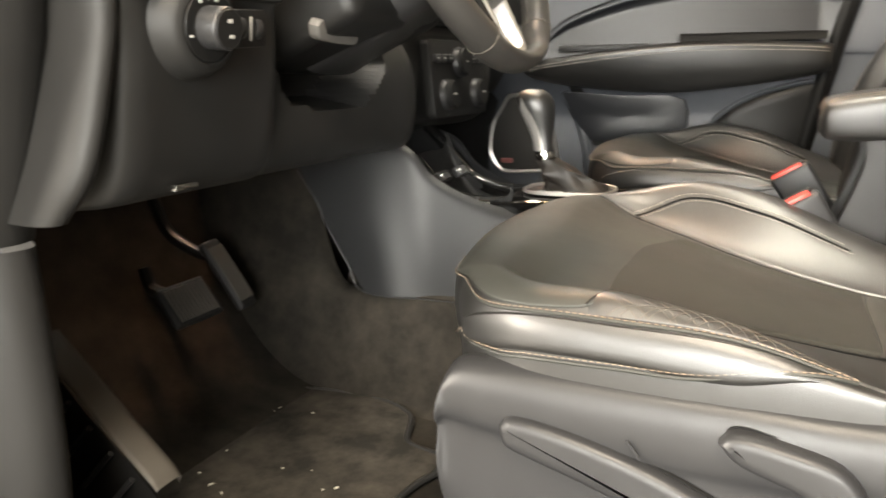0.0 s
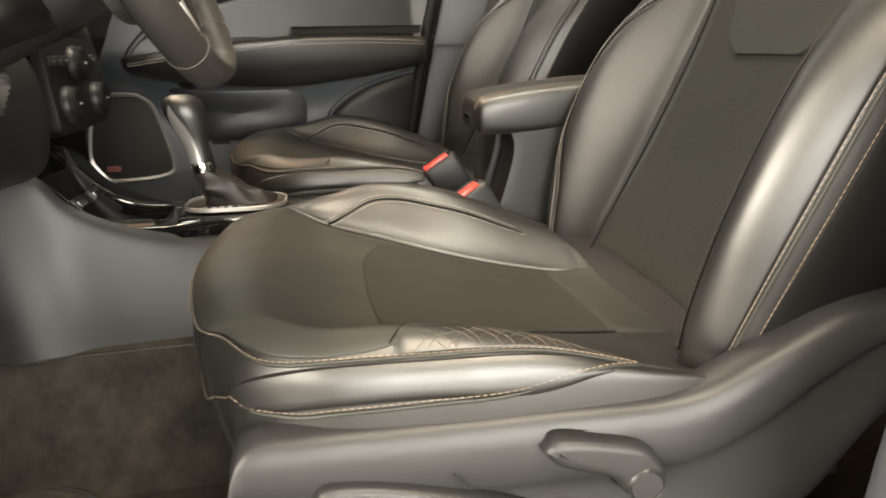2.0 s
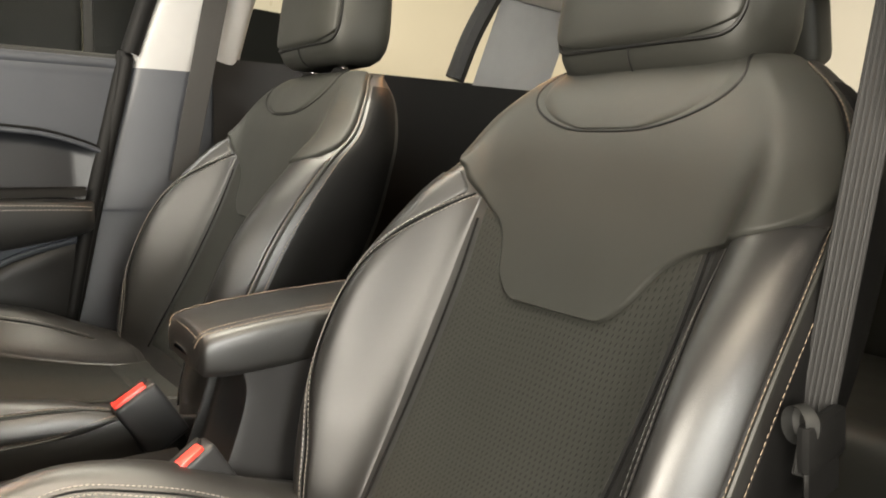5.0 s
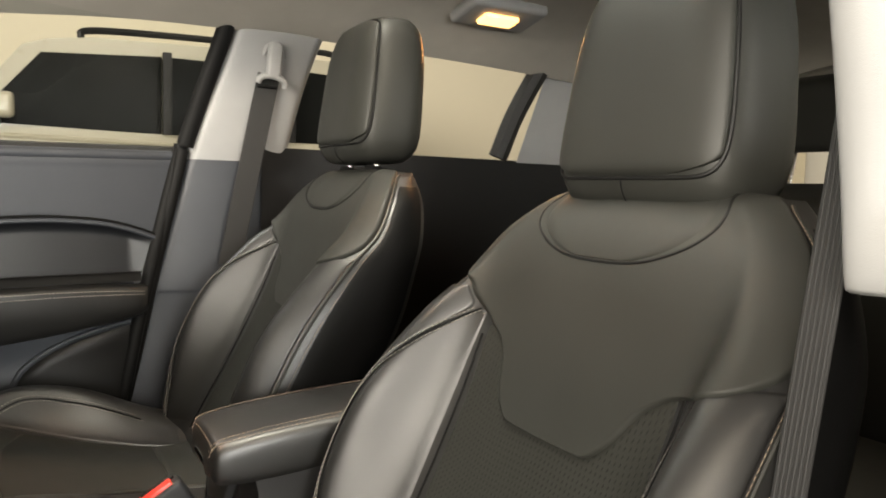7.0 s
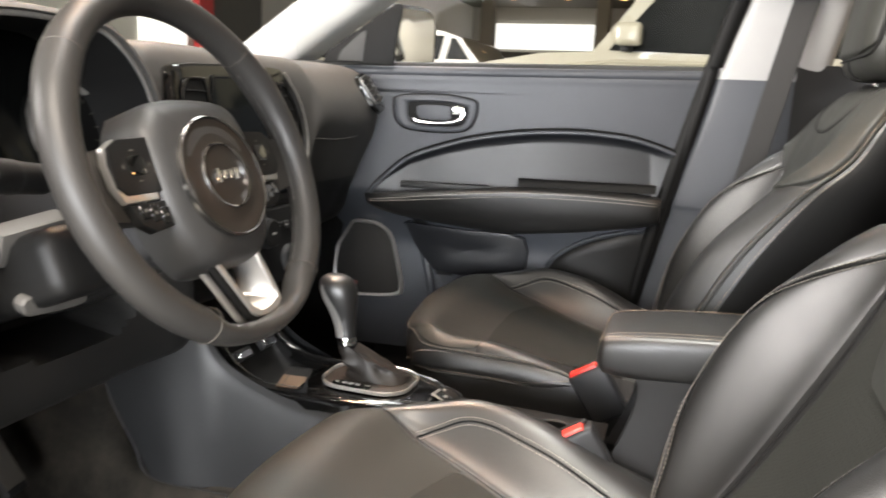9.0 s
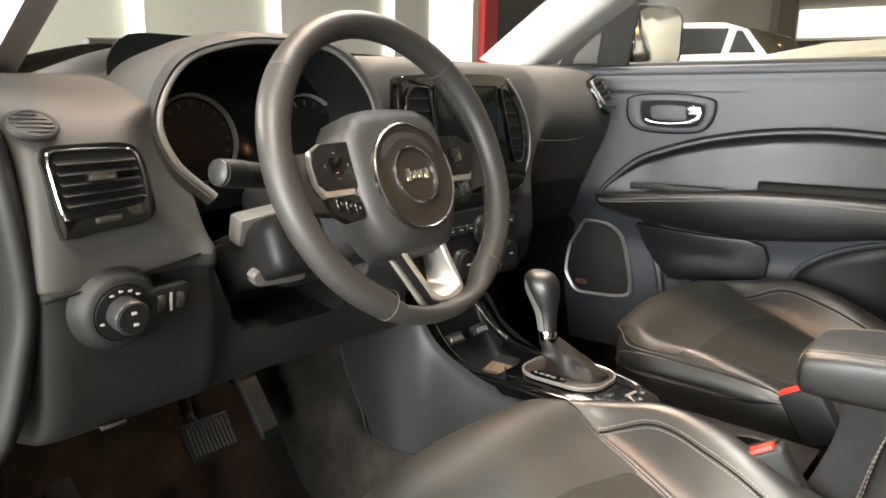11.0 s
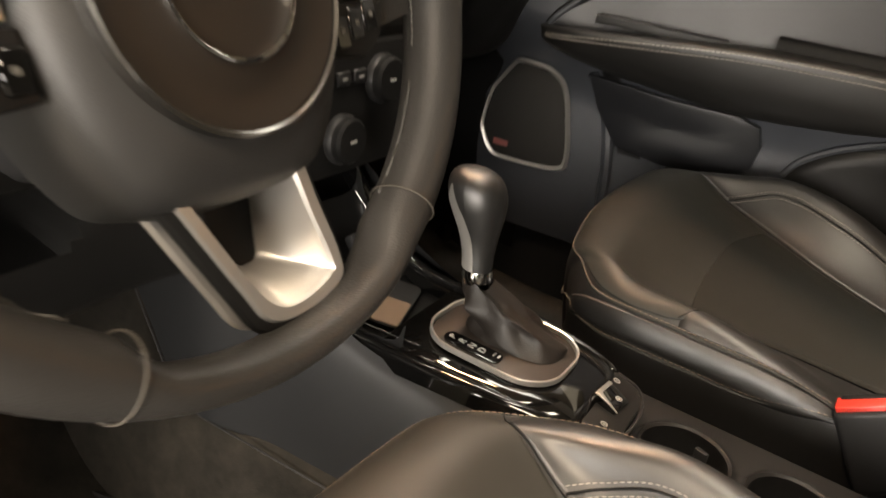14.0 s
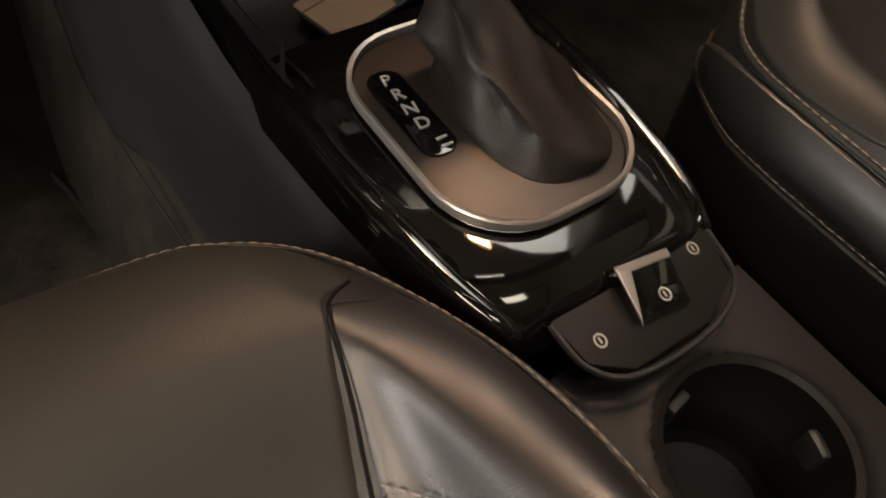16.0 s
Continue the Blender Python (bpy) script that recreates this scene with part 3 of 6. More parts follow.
    yv = [2.95, 2.99, 3.05, 3.2, 3.4, 3.6, 3.8, 3.96, 4.08, 4.2, 4.4, 4.65, 5, 6, 7, 7.7]
    y_out = [.36, .42, .47, .55, .63, .74, 1.0, 1.65, 2.1, 2.5, 2.8, 2.92, 2.92, 2.92, 2.9, 2.6]
    y_in = [.36, .44, .50, .60, .64, .67, .76, .92, 1.03, 1.17, 1.40, 1.66, 2.3, 2.8, 2.8, 2.5]
    part("yoke", puff(bs, yv, [5 - h for h in y_out], [5 + h for h in y_in], .0062, .035, 60, 120, end=.016), LEATHER_MATT, back, "smooth leather shoulder yoke")
    sv, sh = [5.30, 5.36, 5.6, 6.0, 6.5, 7.0, 7.5], [.15, .35, .62, .85, 1.0, 1.08, 1.12]
    part("neck_panel", puff(bs, sv, [5 - h for h in sh], [5 + h for h in sh], .0075, .14, 30, 36, sink=-.002), LEATHER_MATT, back)
    part("seam", tube(on_sheet(bs, [7.4, 6.5, 5.8, 5.36, 5.28, 5.36, 5.8, 6.5, 7.4], [3.85, 3.98, 4.25, 4.62, 5, 5.38, 5.75, 6.02, 6.15], .0062), .0016, 6), BLACK, back)
    for line, thread in ((st_in, THREAD_GREY), (st_out, RIM_LEATHER)):
        for off in (-.045, .045):
            part("stitching", stitch_bm(on_sheet(bs, [x - off * .5 for x in st_v], [u - off for u in line], .0036), .0046, .0014, .0006), thread, back)
        part("seam", tube(on_sheet(bs, st_v, line, .0014), .0014, 6), MATTBLACK, back)
    for u in (4.0, 6.0):
        part("seam", tube(on_sheet(bs, [.5, 1.5, 2.5, 3.3, 3.8], [u] * 5, .0004), .0016, 6), MATTBLACK, back)
    ev, eu = [.6, 1.5, 2.5, 3.3, 4.0, 4.8, 5.6, 6.4, 7.3], [2, 2, 2, 2, 2, 2, 2, 2, 2.05]
    sv2, su2 = [.6, 1.5, 2.5, 3.5, 4.5, 5.4], [1.80, 1.83, 1.84, 1.82, 1.80, 1.80]
    for uu in (eu, mir(eu)):
        part("seam", tube(on_sheet(bs, ev, uu, .0015), .002, 6), LEATHER_MATT, back)
        part("stitching", stitch_bm(on_sheet(bs, ev, [x + (.07 if x < 5 else -.07) for x in uu], .003)), THREAD, back, "tan contrast stitching")
    for uu in (su2, mir(su2)):
        part("stitching", stitch_bm(on_sheet(bs, sv2, uu, .0015)), THREAD, back, "tan contrast stitching")
    # headrest
    head = part("headrest", grid_bm(headrest_rows(), close_v=True, cap=True), LEATHER_MATT, seat)
    ang = np.radians(np.linspace(164, 16, 15))
    half = []
    for ring in headrest_rows():
        ring = np.array(ring + ring[:1])
        half.append([[np.interp(a % (2 * np.pi), np.linspace(0, 2 * np.pi, 49), ring[:, q]) for q in range(3)] for a in ang])
    hs = Sheet(half, flip=True)
    rr = np.linspace(0, 2 * np.pi, 49)
    po = lambda x: np.sign(x) * abs(x) ** .42
    hv = np.linspace(-1, 1, 13)
    hw = (1 - abs(hv) ** 4.6) ** (1 / 4.6) * 5.45
    part("head_panel", puff(hs, 7.8 + 4.55 * hv, 7 - np.maximum(hw, .8), 7 + np.maximum(hw, .8), .0050, .05, 36, 40), LEATHER_MATT, head)
    part("piping", tube(on_sheet(hs, list(7.8 + 4.6 * po(np.sin(rr))), list(7 + 5.5 * po(np.cos(rr))), .0012, 4), .0020, 6), BLACK, head)
    part("seam", tube(on_sheet(hs, [3.15, 2.4, 1.6, .9], [7] * 4, .0008), .0010, 6), BLACK, head)
    for x in (-.062, .062):
        part("post", tube([(x, -.25, .76), (x, -.255, .84)], .0065, 14), SMOKED, seat, "smoked metal headrest post")
        part("post_guide", lathe([(0, .0), (.017, .0), (.019, .006), (.015, .013), (.0, .013)], 24, pose(x, -.247, .795, 8)), BLACK, seat)
    return seat


driver_seat = build_seat("car_seat", "black leather car seat with tan stitching and perforated inserts")
passenger_seat = copy_thing(driver_seat, pose(.37, .045, .03))
tagged(passenger_seat, "black leather passenger seat with a raised headrest and tan stitching")
for o in passenger_seat.children:
    if o.name.split(".")[0] in ("headrest", "post"):
        o.location.z += .022
driver_seat.location = (-.335, 0, 0)
for o in driver_seat.children:
    if o.name.split(".")[0] == "headrest":
        o.location.z -= .008
# creased leather along the worn outer bolster of the driver's seat
worn = cushion_sheet()
rng = random.Random(5)
for k in range(14):
    v = 3.95 - .125 * k + rng.uniform(-.03, .03)
    top = float(np.interp(v, [2.1, 2.5, 3.0, 3.6, 4.0], [2.4, 2.8, 2.95, 2.9, 2.6]))
    for lean in (.14, -.12):
        q = lean * rng.uniform(.7, 1.2)
        part("crease", tube(on_sheet(worn, [v + q, v + .3 * q, v - q], [2.14, (2.14 + top) / 2, top - .02], .0022, 6), .0005, 5), DUSTY, driver_seat)


def side_trim():
    """The moulded plastic flank on the driver seat's outer side, with its two levers."""
    #      y: top z, x bulge
    ys = [.452, .44, .40, .30, .20, .10, .04, -.02, -.06, -.10]
    top = [.262, .296, .302, .302, .303, .305, .330, .362, .372, .372]
    bot = [.20, .15, .12, .11, .11, .12, .14, .20, .25, .29]
    rows = []
    for y, t, b in zip(ys, top, bot):
        h = t - b
        rows.append([(-.236, y, t - .004), (-.252, y, t), (-.268, y, t - .005), (-.2755, y, t - .10 * h), (-.2775, y, t - .20 * h), (-.2760, y, t - .29 * h), (-.2720, y, t - .36 * h), (-.2725, y, t - .55 * h), (-.2745, y, t - .80 * h), (-.268, y, b), (-.24, y, b - .004)])
    rows.insert(0, [(-.236, .455, .24)] * 11)
    trim = part("side_trim", grid_bm(Sheet(rows).mesh(70, 40)), HARD, driver_seat, "grey moulded plastic side trim")
    flat_m = frame_m((-.268, 0, 0), (0, -1, 0), (0, 0, 1))
    lev = curve([(-y, z, 0) for y, z in ((.219, .277), (.207, .286), (.173, .282), (.138, .273), (.121, .252), (.123, .233), (.138, .226), (.154, .236), (.165, .249), (.203, .262), (.219, .277))], 4)[:-1, :2]
    paddle = part("recline_lever", prism([tuple(p) for p in lev[::-1]], .024, flat_m, .009, 4), HARD, trim, "grey recliner lever")
    hub_m = frame_m((-.291, .1375, .2415), (0, -1, 0), (0, 0, 1))
    part("lever_hub", lathe([(.0148, -.003), (.0148, .0015), (.0135, .0030), (.0128, .0018), (.0122, .0026), (0, .0030)], 36, hub_m), HARD, paddle)
    lo = curve([(-y, z, 0) for y, z in ((.390, .255), (.378, .264), (.331, .259), (.266, .242), (.217, .222), (.165, .196), (.115, .170), (.112, .150), (.20, .178), (.30, .213), (.36, .230), (.384, .238), (.390, .255))], 4)[:-1, :2]
    grip = part("height_lever", prism([tuple(p) for p in lo[::-1]], .020, flat_m, .010, 4), HARD, trim, "long grey height lever")
    part("lever_shadow", tube([(-.2735, y, z) for y, z in [(-a, b) for a, b in lo]], .0022, 6, closed=True), MATTBLACK, grip)
    part("lever_shadow", tube([(-.2735, -a, b) for a, b in lev], .0022, 6, closed=True), MATTBLACK, paddle)
    part("tick_mark", tube([(-.2800, .275, .248), (-.2805, .285, .262)], .0013, 6), HARD, trim)


side_trim()


# ---- rear bench ----
def rear_bench():
    b = thing("rear_seat", "dark leather rear bench seat behind the front seats", "car seat")
    part("cushion", rbox((1.22, .46, .16), (0, -.86, .27), .05, 5), LEATHER_MATT, b)
    part("backrest", rbox((1.24, .16, .56), (0, 0, 0), .06, 5, pose(0, -1.12, .56, -22)), LEATHER_MATT, b)
    for x in (-.36, .17):
        h = part("headrest", rbox((.25, .10, .17), (0, 0, 0), .035, 5, pose(x, -1.25, 1.0, -15)), LEATHER_MATT, b)
        for d in (-.05, .05):
            part("post", tube([(x + d, -1.22, .80), (x + d, -1.25, .93)], .006, 10), CHROME, b)


rear_bench()

# ---- dashboard ----
dash = thing("dashboard", "dark grey soft-touch dashboard with gloss black vents and silver trim", "dashboard")


def arch(s, y, dx=0.0, n=10):
    pts = [(-.505, .672), (-.552, .715), (-.566, .765), (-.530, .822), (-.46, .846), (-.385, .850), (-.31, .842), (-.258, .80), (-.236, .745), (-.235, .68)]
    c = curve([((x + .39) * s - .39 + dx, y - (z - .76) * -.05, (z - .76) * s + .76) for x, z in pts], n)
    return c


def dash_body():
    fascia = [(1.15, .797), (.95, .808), (.80, .802), (.715, .787), (.662, .758), (.641, .72), (.636, .66), (.640, .612), (.648, .60), (.655, .53), (.682, .445), (.76, .43)]
    inner = [(1.15, .810), (.95, .838), (.86, .838), (.80, .80), (.79, .76), (.785, .70), (.780, .66), (.76, .62), (.70, .585), (.676, .53), (.690, .445), (.78, .43)]
    middle = [(1.15, .815), (.95, .845), (.83, .845), (.775, .838), (.752, .80), (.748, .74), (.75, .66), (.745, .62), (.735, .58), (.73, .52), (.755, .46), (.84, .44)]
    right = [(1.15, .815), (.95, .845), (.84, .845), (.785, .832), (.752, .80), (.735, .76), (.738, .72), (.765, .675), (.79, .63), (.815, .58), (.86, .50), (.95, .46)]
    end = [(1.15, .810), (.97, .838), (.88, .838), (.83, .828), (.80, .80), (.785, .76), (.785, .72), (.80, .675), (.82, .63), (.84, .58), (.88, .50), (.96, .46)]
    stops = [(-.735, [(y + .06, z - .005) for y, z in fascia]), (-.727, [(y + .016, z) for y, z in fascia]), (-.710, fascia), (-.66, fascia), (-.575, fascia), (-.54, fascia), (-.51, inner), (-.40, inner), (-.28, inner), (-.20, inner), (-.16, middle),
             (.05, middle), (.22, middle), (.27, right), (.38, right), (.50, right), (.58, [(y - .020, z) for y, z in end]), (.68, [(y + .025, z) for y, z in end])]
    rows = [[(x, y, z) for y, z in p] for x, p in stops]
    pts = Sheet(rows).mesh(260, 140)
    edge = arch(1.0, 0.70)[:, [0, 2]]
    edge = np.r_[edge, [(-.37, .655)]]
    nxt = np.roll(edge, -1, 0)
    for p in pts.reshape(-1, 3):
        if p[0] > -.10 or p[1] > .80:
            continue
        q, d = p[[0, 2]], nxt - edge
        k = np.clip(((q - edge) * d).sum(1) / (d * d).sum(1), 0, 1)
        gap = np.linalg.norm(edge + d * k[:, None] - q, axis=1).min()
        inside = (((edge[:, 1] > q[1]) != (nxt[:, 1] > q[1])) & (q[0] < (nxt[:, 0] - edge[:, 0]) * (q[1] - edge[:, 1]) / (nxt[:, 1] - edge[:, 1] + 1e-12) + edge[:, 0])).sum() % 2
        p[1] = max(p[1], min(.80, .706 + 2.5 * gap)) if inside else max(p[1], .704 - .8 * gap - 3 * max(0, gap - .05))
    soft = (pts[:, :, 0] < -.42) & (pts[:, :, 0] > -.66) & (pts[:, :, 2] < .80) & (pts[:, :, 1] < .80)
    for _ in range(10):
        y = pts[:, :, 1]
        mean = (np.roll(y, 1, 0) + np.roll(y, -1, 0) + np.roll(y, 1, 1) + np.roll(y, -1, 1)) / 4
        pts[:, :, 1] = np.where(soft, .4 * y + .6 * mean, y)
    # sunk opening round the steering column
    lip = np.interp(pts[:, :, 0], [-.510, -.500, -.485, -.43, -.34, -.28, -.255], [.62, .530, .512, .504, .503, .545, .62])
    side = np.minimum(pts[:, :, 0] + .512, -.250 - pts[:, :, 0])
    into = np.clip(np.minimum(np.minimum(side, pts[:, :, 2] - lip), .66 - pts[:, :, 2]) / .010, 0, 1)
    pts[:, :, 1] += np.where(pts[:, :, 1] < .78, .085 * into * into * (3 - 2 * into), 0)
    return grid_bm(pts)


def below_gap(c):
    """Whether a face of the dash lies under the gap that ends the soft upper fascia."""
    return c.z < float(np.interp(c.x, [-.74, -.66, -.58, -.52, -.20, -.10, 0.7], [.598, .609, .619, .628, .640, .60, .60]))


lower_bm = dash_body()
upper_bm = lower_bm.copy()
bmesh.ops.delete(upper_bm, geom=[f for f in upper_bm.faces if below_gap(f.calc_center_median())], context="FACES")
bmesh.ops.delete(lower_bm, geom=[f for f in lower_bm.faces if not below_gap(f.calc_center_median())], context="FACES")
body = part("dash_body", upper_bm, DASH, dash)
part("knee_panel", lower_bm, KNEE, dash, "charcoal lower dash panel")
# crease that runs round the passenger side
part("shelf_line", tube(curve([(.25, .740, .70), (.36, .742, .695), (.46, .752, .70), (.54, .775, .72)], 8), .0014, 8), DASH, body)
# gap between the upper fascia and the lower panel
part("panel_gap", tube(curve([(-.722, .642, .600), (-.66, .635, .610), (-.58, .635, .620), (-.535, .640, .627)], 8), .0014, 6), MATTBLACK, body)


# end strip takes the knee panel's dark colour to stand in for shade
end_rows = []
for z, y, x in ((.775, .668, -.748), (.74, .652, -.742), (.68, .646, -.735), (.60, .650, -.729), (.54, .655, -.738), (.47, .668, -.752), (.43, .70, -.758)):
    end_rows.append([(x + .016, y + .020, z), (x + .006, y + .002, z), (x - .004, y - .003, z), (x - .013, y + .006, z), (x - .015, y + .03, z), (x - .008, y + .08, z)])
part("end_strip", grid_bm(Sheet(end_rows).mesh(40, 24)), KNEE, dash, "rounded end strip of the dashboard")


def vent(name, m, w, h, slats, parent, tab=True, r=.014):
    """An air vent lying in the plane of m: gloss surround, thin bright rim, blades and a tab."""
    v = part(name, prism(rounded(w + .020, h + .030, r + .012), .010, m @ pose(0, -.006, -.004), .004), GLOSS, parent, "gloss black air vent surround")
    part("vent_rim", ring_bm(rounded(w + .004, h + .004, r), rounded(w, h, r - .002), .004, m @ pose(0, 0, .0055)), DULL, v)
    part("vent_cavity", prism(rounded(w, h, r - .002), .001, m @ pose(0, 0, .0062), 0), BLACK, v)
    for k in range(slats):
        y = h / 2 - h * (k + .5) / slats
        part("slat", rbox((w * .97, .002, .014), (0, 0, 0), .0008, 1, m @ pose(0, y, .0085, 28)), BLACK, v)
    if tab:
        part("vent_tab", rbox((.028, .009, .012), (0, 0, 0), .003, 2, m @ pose(.004, .004, .018)), SILVER, v, "silver vent tab")
        part("thumbwheel", rbox((.026, .007, .006), (0, 0, 0), .003, 2, m @ pose(0, -h / 2 - .013, .007)), SILVER, v)
    return v


vm = frame_m((-.657, .6365, .702), (1, -.03, .0), (0, .22, 1))
v_out = curve([(x, y, 0) for x, y in ((-.057, .030), (-.050, .0405), (-.02, .0425), (.012, .0428), (.030, .0385), (.0385, .024), (.0425, -.012), (.041, -.028), (.028, -.0375), (-.010, -.041), (-.0406, -.0445), (-.0510, -.036), (-.057, .030))], 5)[:-1, :2]
v_in = curve([(x, y, 0) for x, y in ((-.0520, .027), (-.047, .0345), (-.02, .0355), (.012, .0350), (.026, .0315), (.0305, .020), (.0325, -.004), (.0300, -.0140), (.020, -.0185), (-.010, -.0225), (-.0390, -.0262), (-.0465, -.0200), (-.0520, .027))], 5)[:-1, :2]
sv = part("side_vent", prism([tuple(p) for p in v_out[::-1]], .010, vm @ pose(0, 0, -.004), .004), GLOSS, dash, "gloss black air vent surround")
part("vent_rim", ring_bm([tuple(p) for p in v_in * 1.045], [tuple(p) for p in v_in], .004, vm @ pose(0, 0, .0055)), CHROME, sv)
part("vent_cavity", prism([tuple(p) for p in v_in[::-1]], .001, vm @ pose(0, 0, .0062), 0), MATTBLACK, sv)
for k in range(5):
    s = (k + .5) / 5
    part("slat", rbox((.074, .0018, .013), (0, 0, 0), .0008, 1, vm @ pose(-.0105 + .004 * s, .030 - .046 * s, .0085, 28, 0, 3.5 * s)), BLACK, sv)
part("vent_tab", rbox((.026, .008, .012), (0, 0, 0), .003, 2, vm @ pose(-.012, .009, .018)), SMOKED, sv, "silver vent tab")
part("thumbwheel", rbox((.026, .007, .006), (0, 0, 0), .003, 2, vm @ pose(-.007, -.0295, .007, 0, 0, 5)), SMOKED, sv)
# defroster grille at the corner of the dash top
gm = frame_m((-.709, .668, .764), (1, .05, .03), (0, .75, .55)) @ pose(-.002, -.009, .001, 0, 0, 14)
cv = part("corner_vent", prism([(.0195 * math.cos(k / 24 * 2 * math.pi), .0170 * math.sin(k / 24 * 2 * math.pi)) for k in range(24)], .003, gm @ pose(0, 0, .001), .001), BLACK, dash, "small oval corner vent")
part("vent_rim", tube(np.array([tuple(gm @ Vector((.0212 * math.cos(k / 32 * 2 * math.pi), .0185 * math.sin(k / 32 * 2 * math.pi), .002))) for k in range(32)]), .0030, 8, closed=True), KNEE, cv)
for k in range(5):
    yy = -.0130 + .0065 * k
    part("slat", rbox((.036 * math.sqrt(max(.05, 1 - (yy / .0170) ** 2)), .0014, .003), (0, 0, 0), .0004, 1, gm @ pose(0, yy, .0035, 0, 0, -22)), KNEE, cv)

# lamp switch
lm = frame_m((-.656, .6388, .5812), (1, .0, .0), (0, -.10, 1))
boss = part("lamp_switch", lathe([(.046, -.012), (.041, .001), (.037, .008), (.0335, .0115), (.0295, .0125), (.0285, .011), (0, .011)], 48, lm), KNEE, dash)
part("dial_plate", lathe([(.0285, .010), (.0272, .013), (0, .013)], 40, lm), BLACK, boss)
knob = part("knob", lathe([(.0175, .012), (.0172, .028), (.0150, .0315), (0, .0315)], 40, lm), HARD, boss, "dark rotary knob")
part("knob_rim", lathe([(.0170, .0285), (.0176, .0300), (.0166, .0322), (.0152, .0325)], 40, lm), HARD, knob)
part("knob_face", lathe([(.0154, .0315), (.0148, .0335), (0, .0335)], 32, lm), BLACK, knob)
for x, y in ((.000, .006), (.002, -.006)):
    part("symbol", rbox((.0055, .003, .0006), (0, 0, 0), .0005, 1, lm @ pose(x, y, .0338)), WHITE, knob)
for a in (48, 72, 96, 120, 200):
    part("symbol", rbox((.0042, .0022, .0006), (0, 0, 0), .0005, 1, lm @ pose(.0225 * math.cos(radians(a)), .0225 * math.sin(radians(a)), .0133)), WHITE, boss)
dim = part("dimmer_panel", prism(rounded(.044, .032, .004), .008, lm @ pose(.050, .001, .005, 0, 0, 3), .002), BLACK, dash)
for x in (-.018, .016):
    part("thumbwheel", lathe([(0, -.004), (.010, -.004), (.011, 0), (.010, .004), (0, .004)], 24, lm @ pose(.050 + x * .62, .001, .007, 0, 90, 0)), HARD, dim)
part("symbol", rbox((.003, .020, .0006), (0, 0, 0), .0004, 1, lm @ pose(.050, .001, .0135)), WHITE, dim)
part("bonnet_release", rbox((.028, .008, .006), (-.655, .672, .447), .002, 2), SMOKED, dash, "small worn release handle")


# ---- instrument cluster ----
part("cluster_hood", grid_bm([arch(1.0, .700), arch(1.05, .692), arch(1.10, .696), arch(1.135, .715), *[arch(k, y) - np.array((0, 0, dz)) for k, y, dz in ((1.165, .74, .003), (1.20, .79, .016), (1.25, .86, .040), (1.32, .96, .085))]]), DASH, dash, "dark cluster hood")
part("cluster_trim", tube(arch(1.0, .698), np.interp(np.linspace(0, 1, 91), [0, .15, .6, 1], [.0042, .0050, .0030, .0024]), 10), SILVER, dash, "satin silver cluster trim")
part("cluster_wall", grid_bm([arch(.985, .699), arch(.93, .76), arch(.88, .79)]), BLACK, dash)
cm = frame_m((-.39, .785, .75), (1, 0, 0), (0, .25, 1))
dials = part("cluster_face", prism(rounded(.36, .22, .05), .004, cm, .001), SCREEN, dash)
for x, r in ((-.085, .055), (.095, .055)):
    d = part("dial", lathe([(r - .0015, .004), (r - .0015, .010), (r, .013), (r + .0015, .010), (r + .0015, .004)], 48, cm @ pose(x, -.02, 0)), SILVER, dials, "silver ringed dial")
    part("dial_face", lathe([(r - .005, .0055), (0, .0055)], 40, cm @ pose(x, -.02, 0)), BLACK, d)
    for k in range(13):
        a = radians(225 - 270 * k / 12)
        part("dial_mark", rbox((.007, .0016, .0008), (0, 0, 0), .0002, 1, cm @ pose(x + (r - .011) * math.cos(a), -.02 + (r - .011) * math.sin(a), .0062, 0, 0, math.degrees(a))), MESHGREY, d)
WARNRED = glow("warning_lamp_red", (1.0, 0.04, 0.02), 1.6)
part("warning_lamp", rbox((.009, .004, .001), (0, 0, 0), .0004, 1, cm @ pose(.050, -.030, .0070)), WARNRED, dials, "small lit red warning lamp")
part("cluster_display", prism(rounded(.070, .09, .006), .003, cm @ pose(.005, -.02, .003), .001), SCREEN, dials)

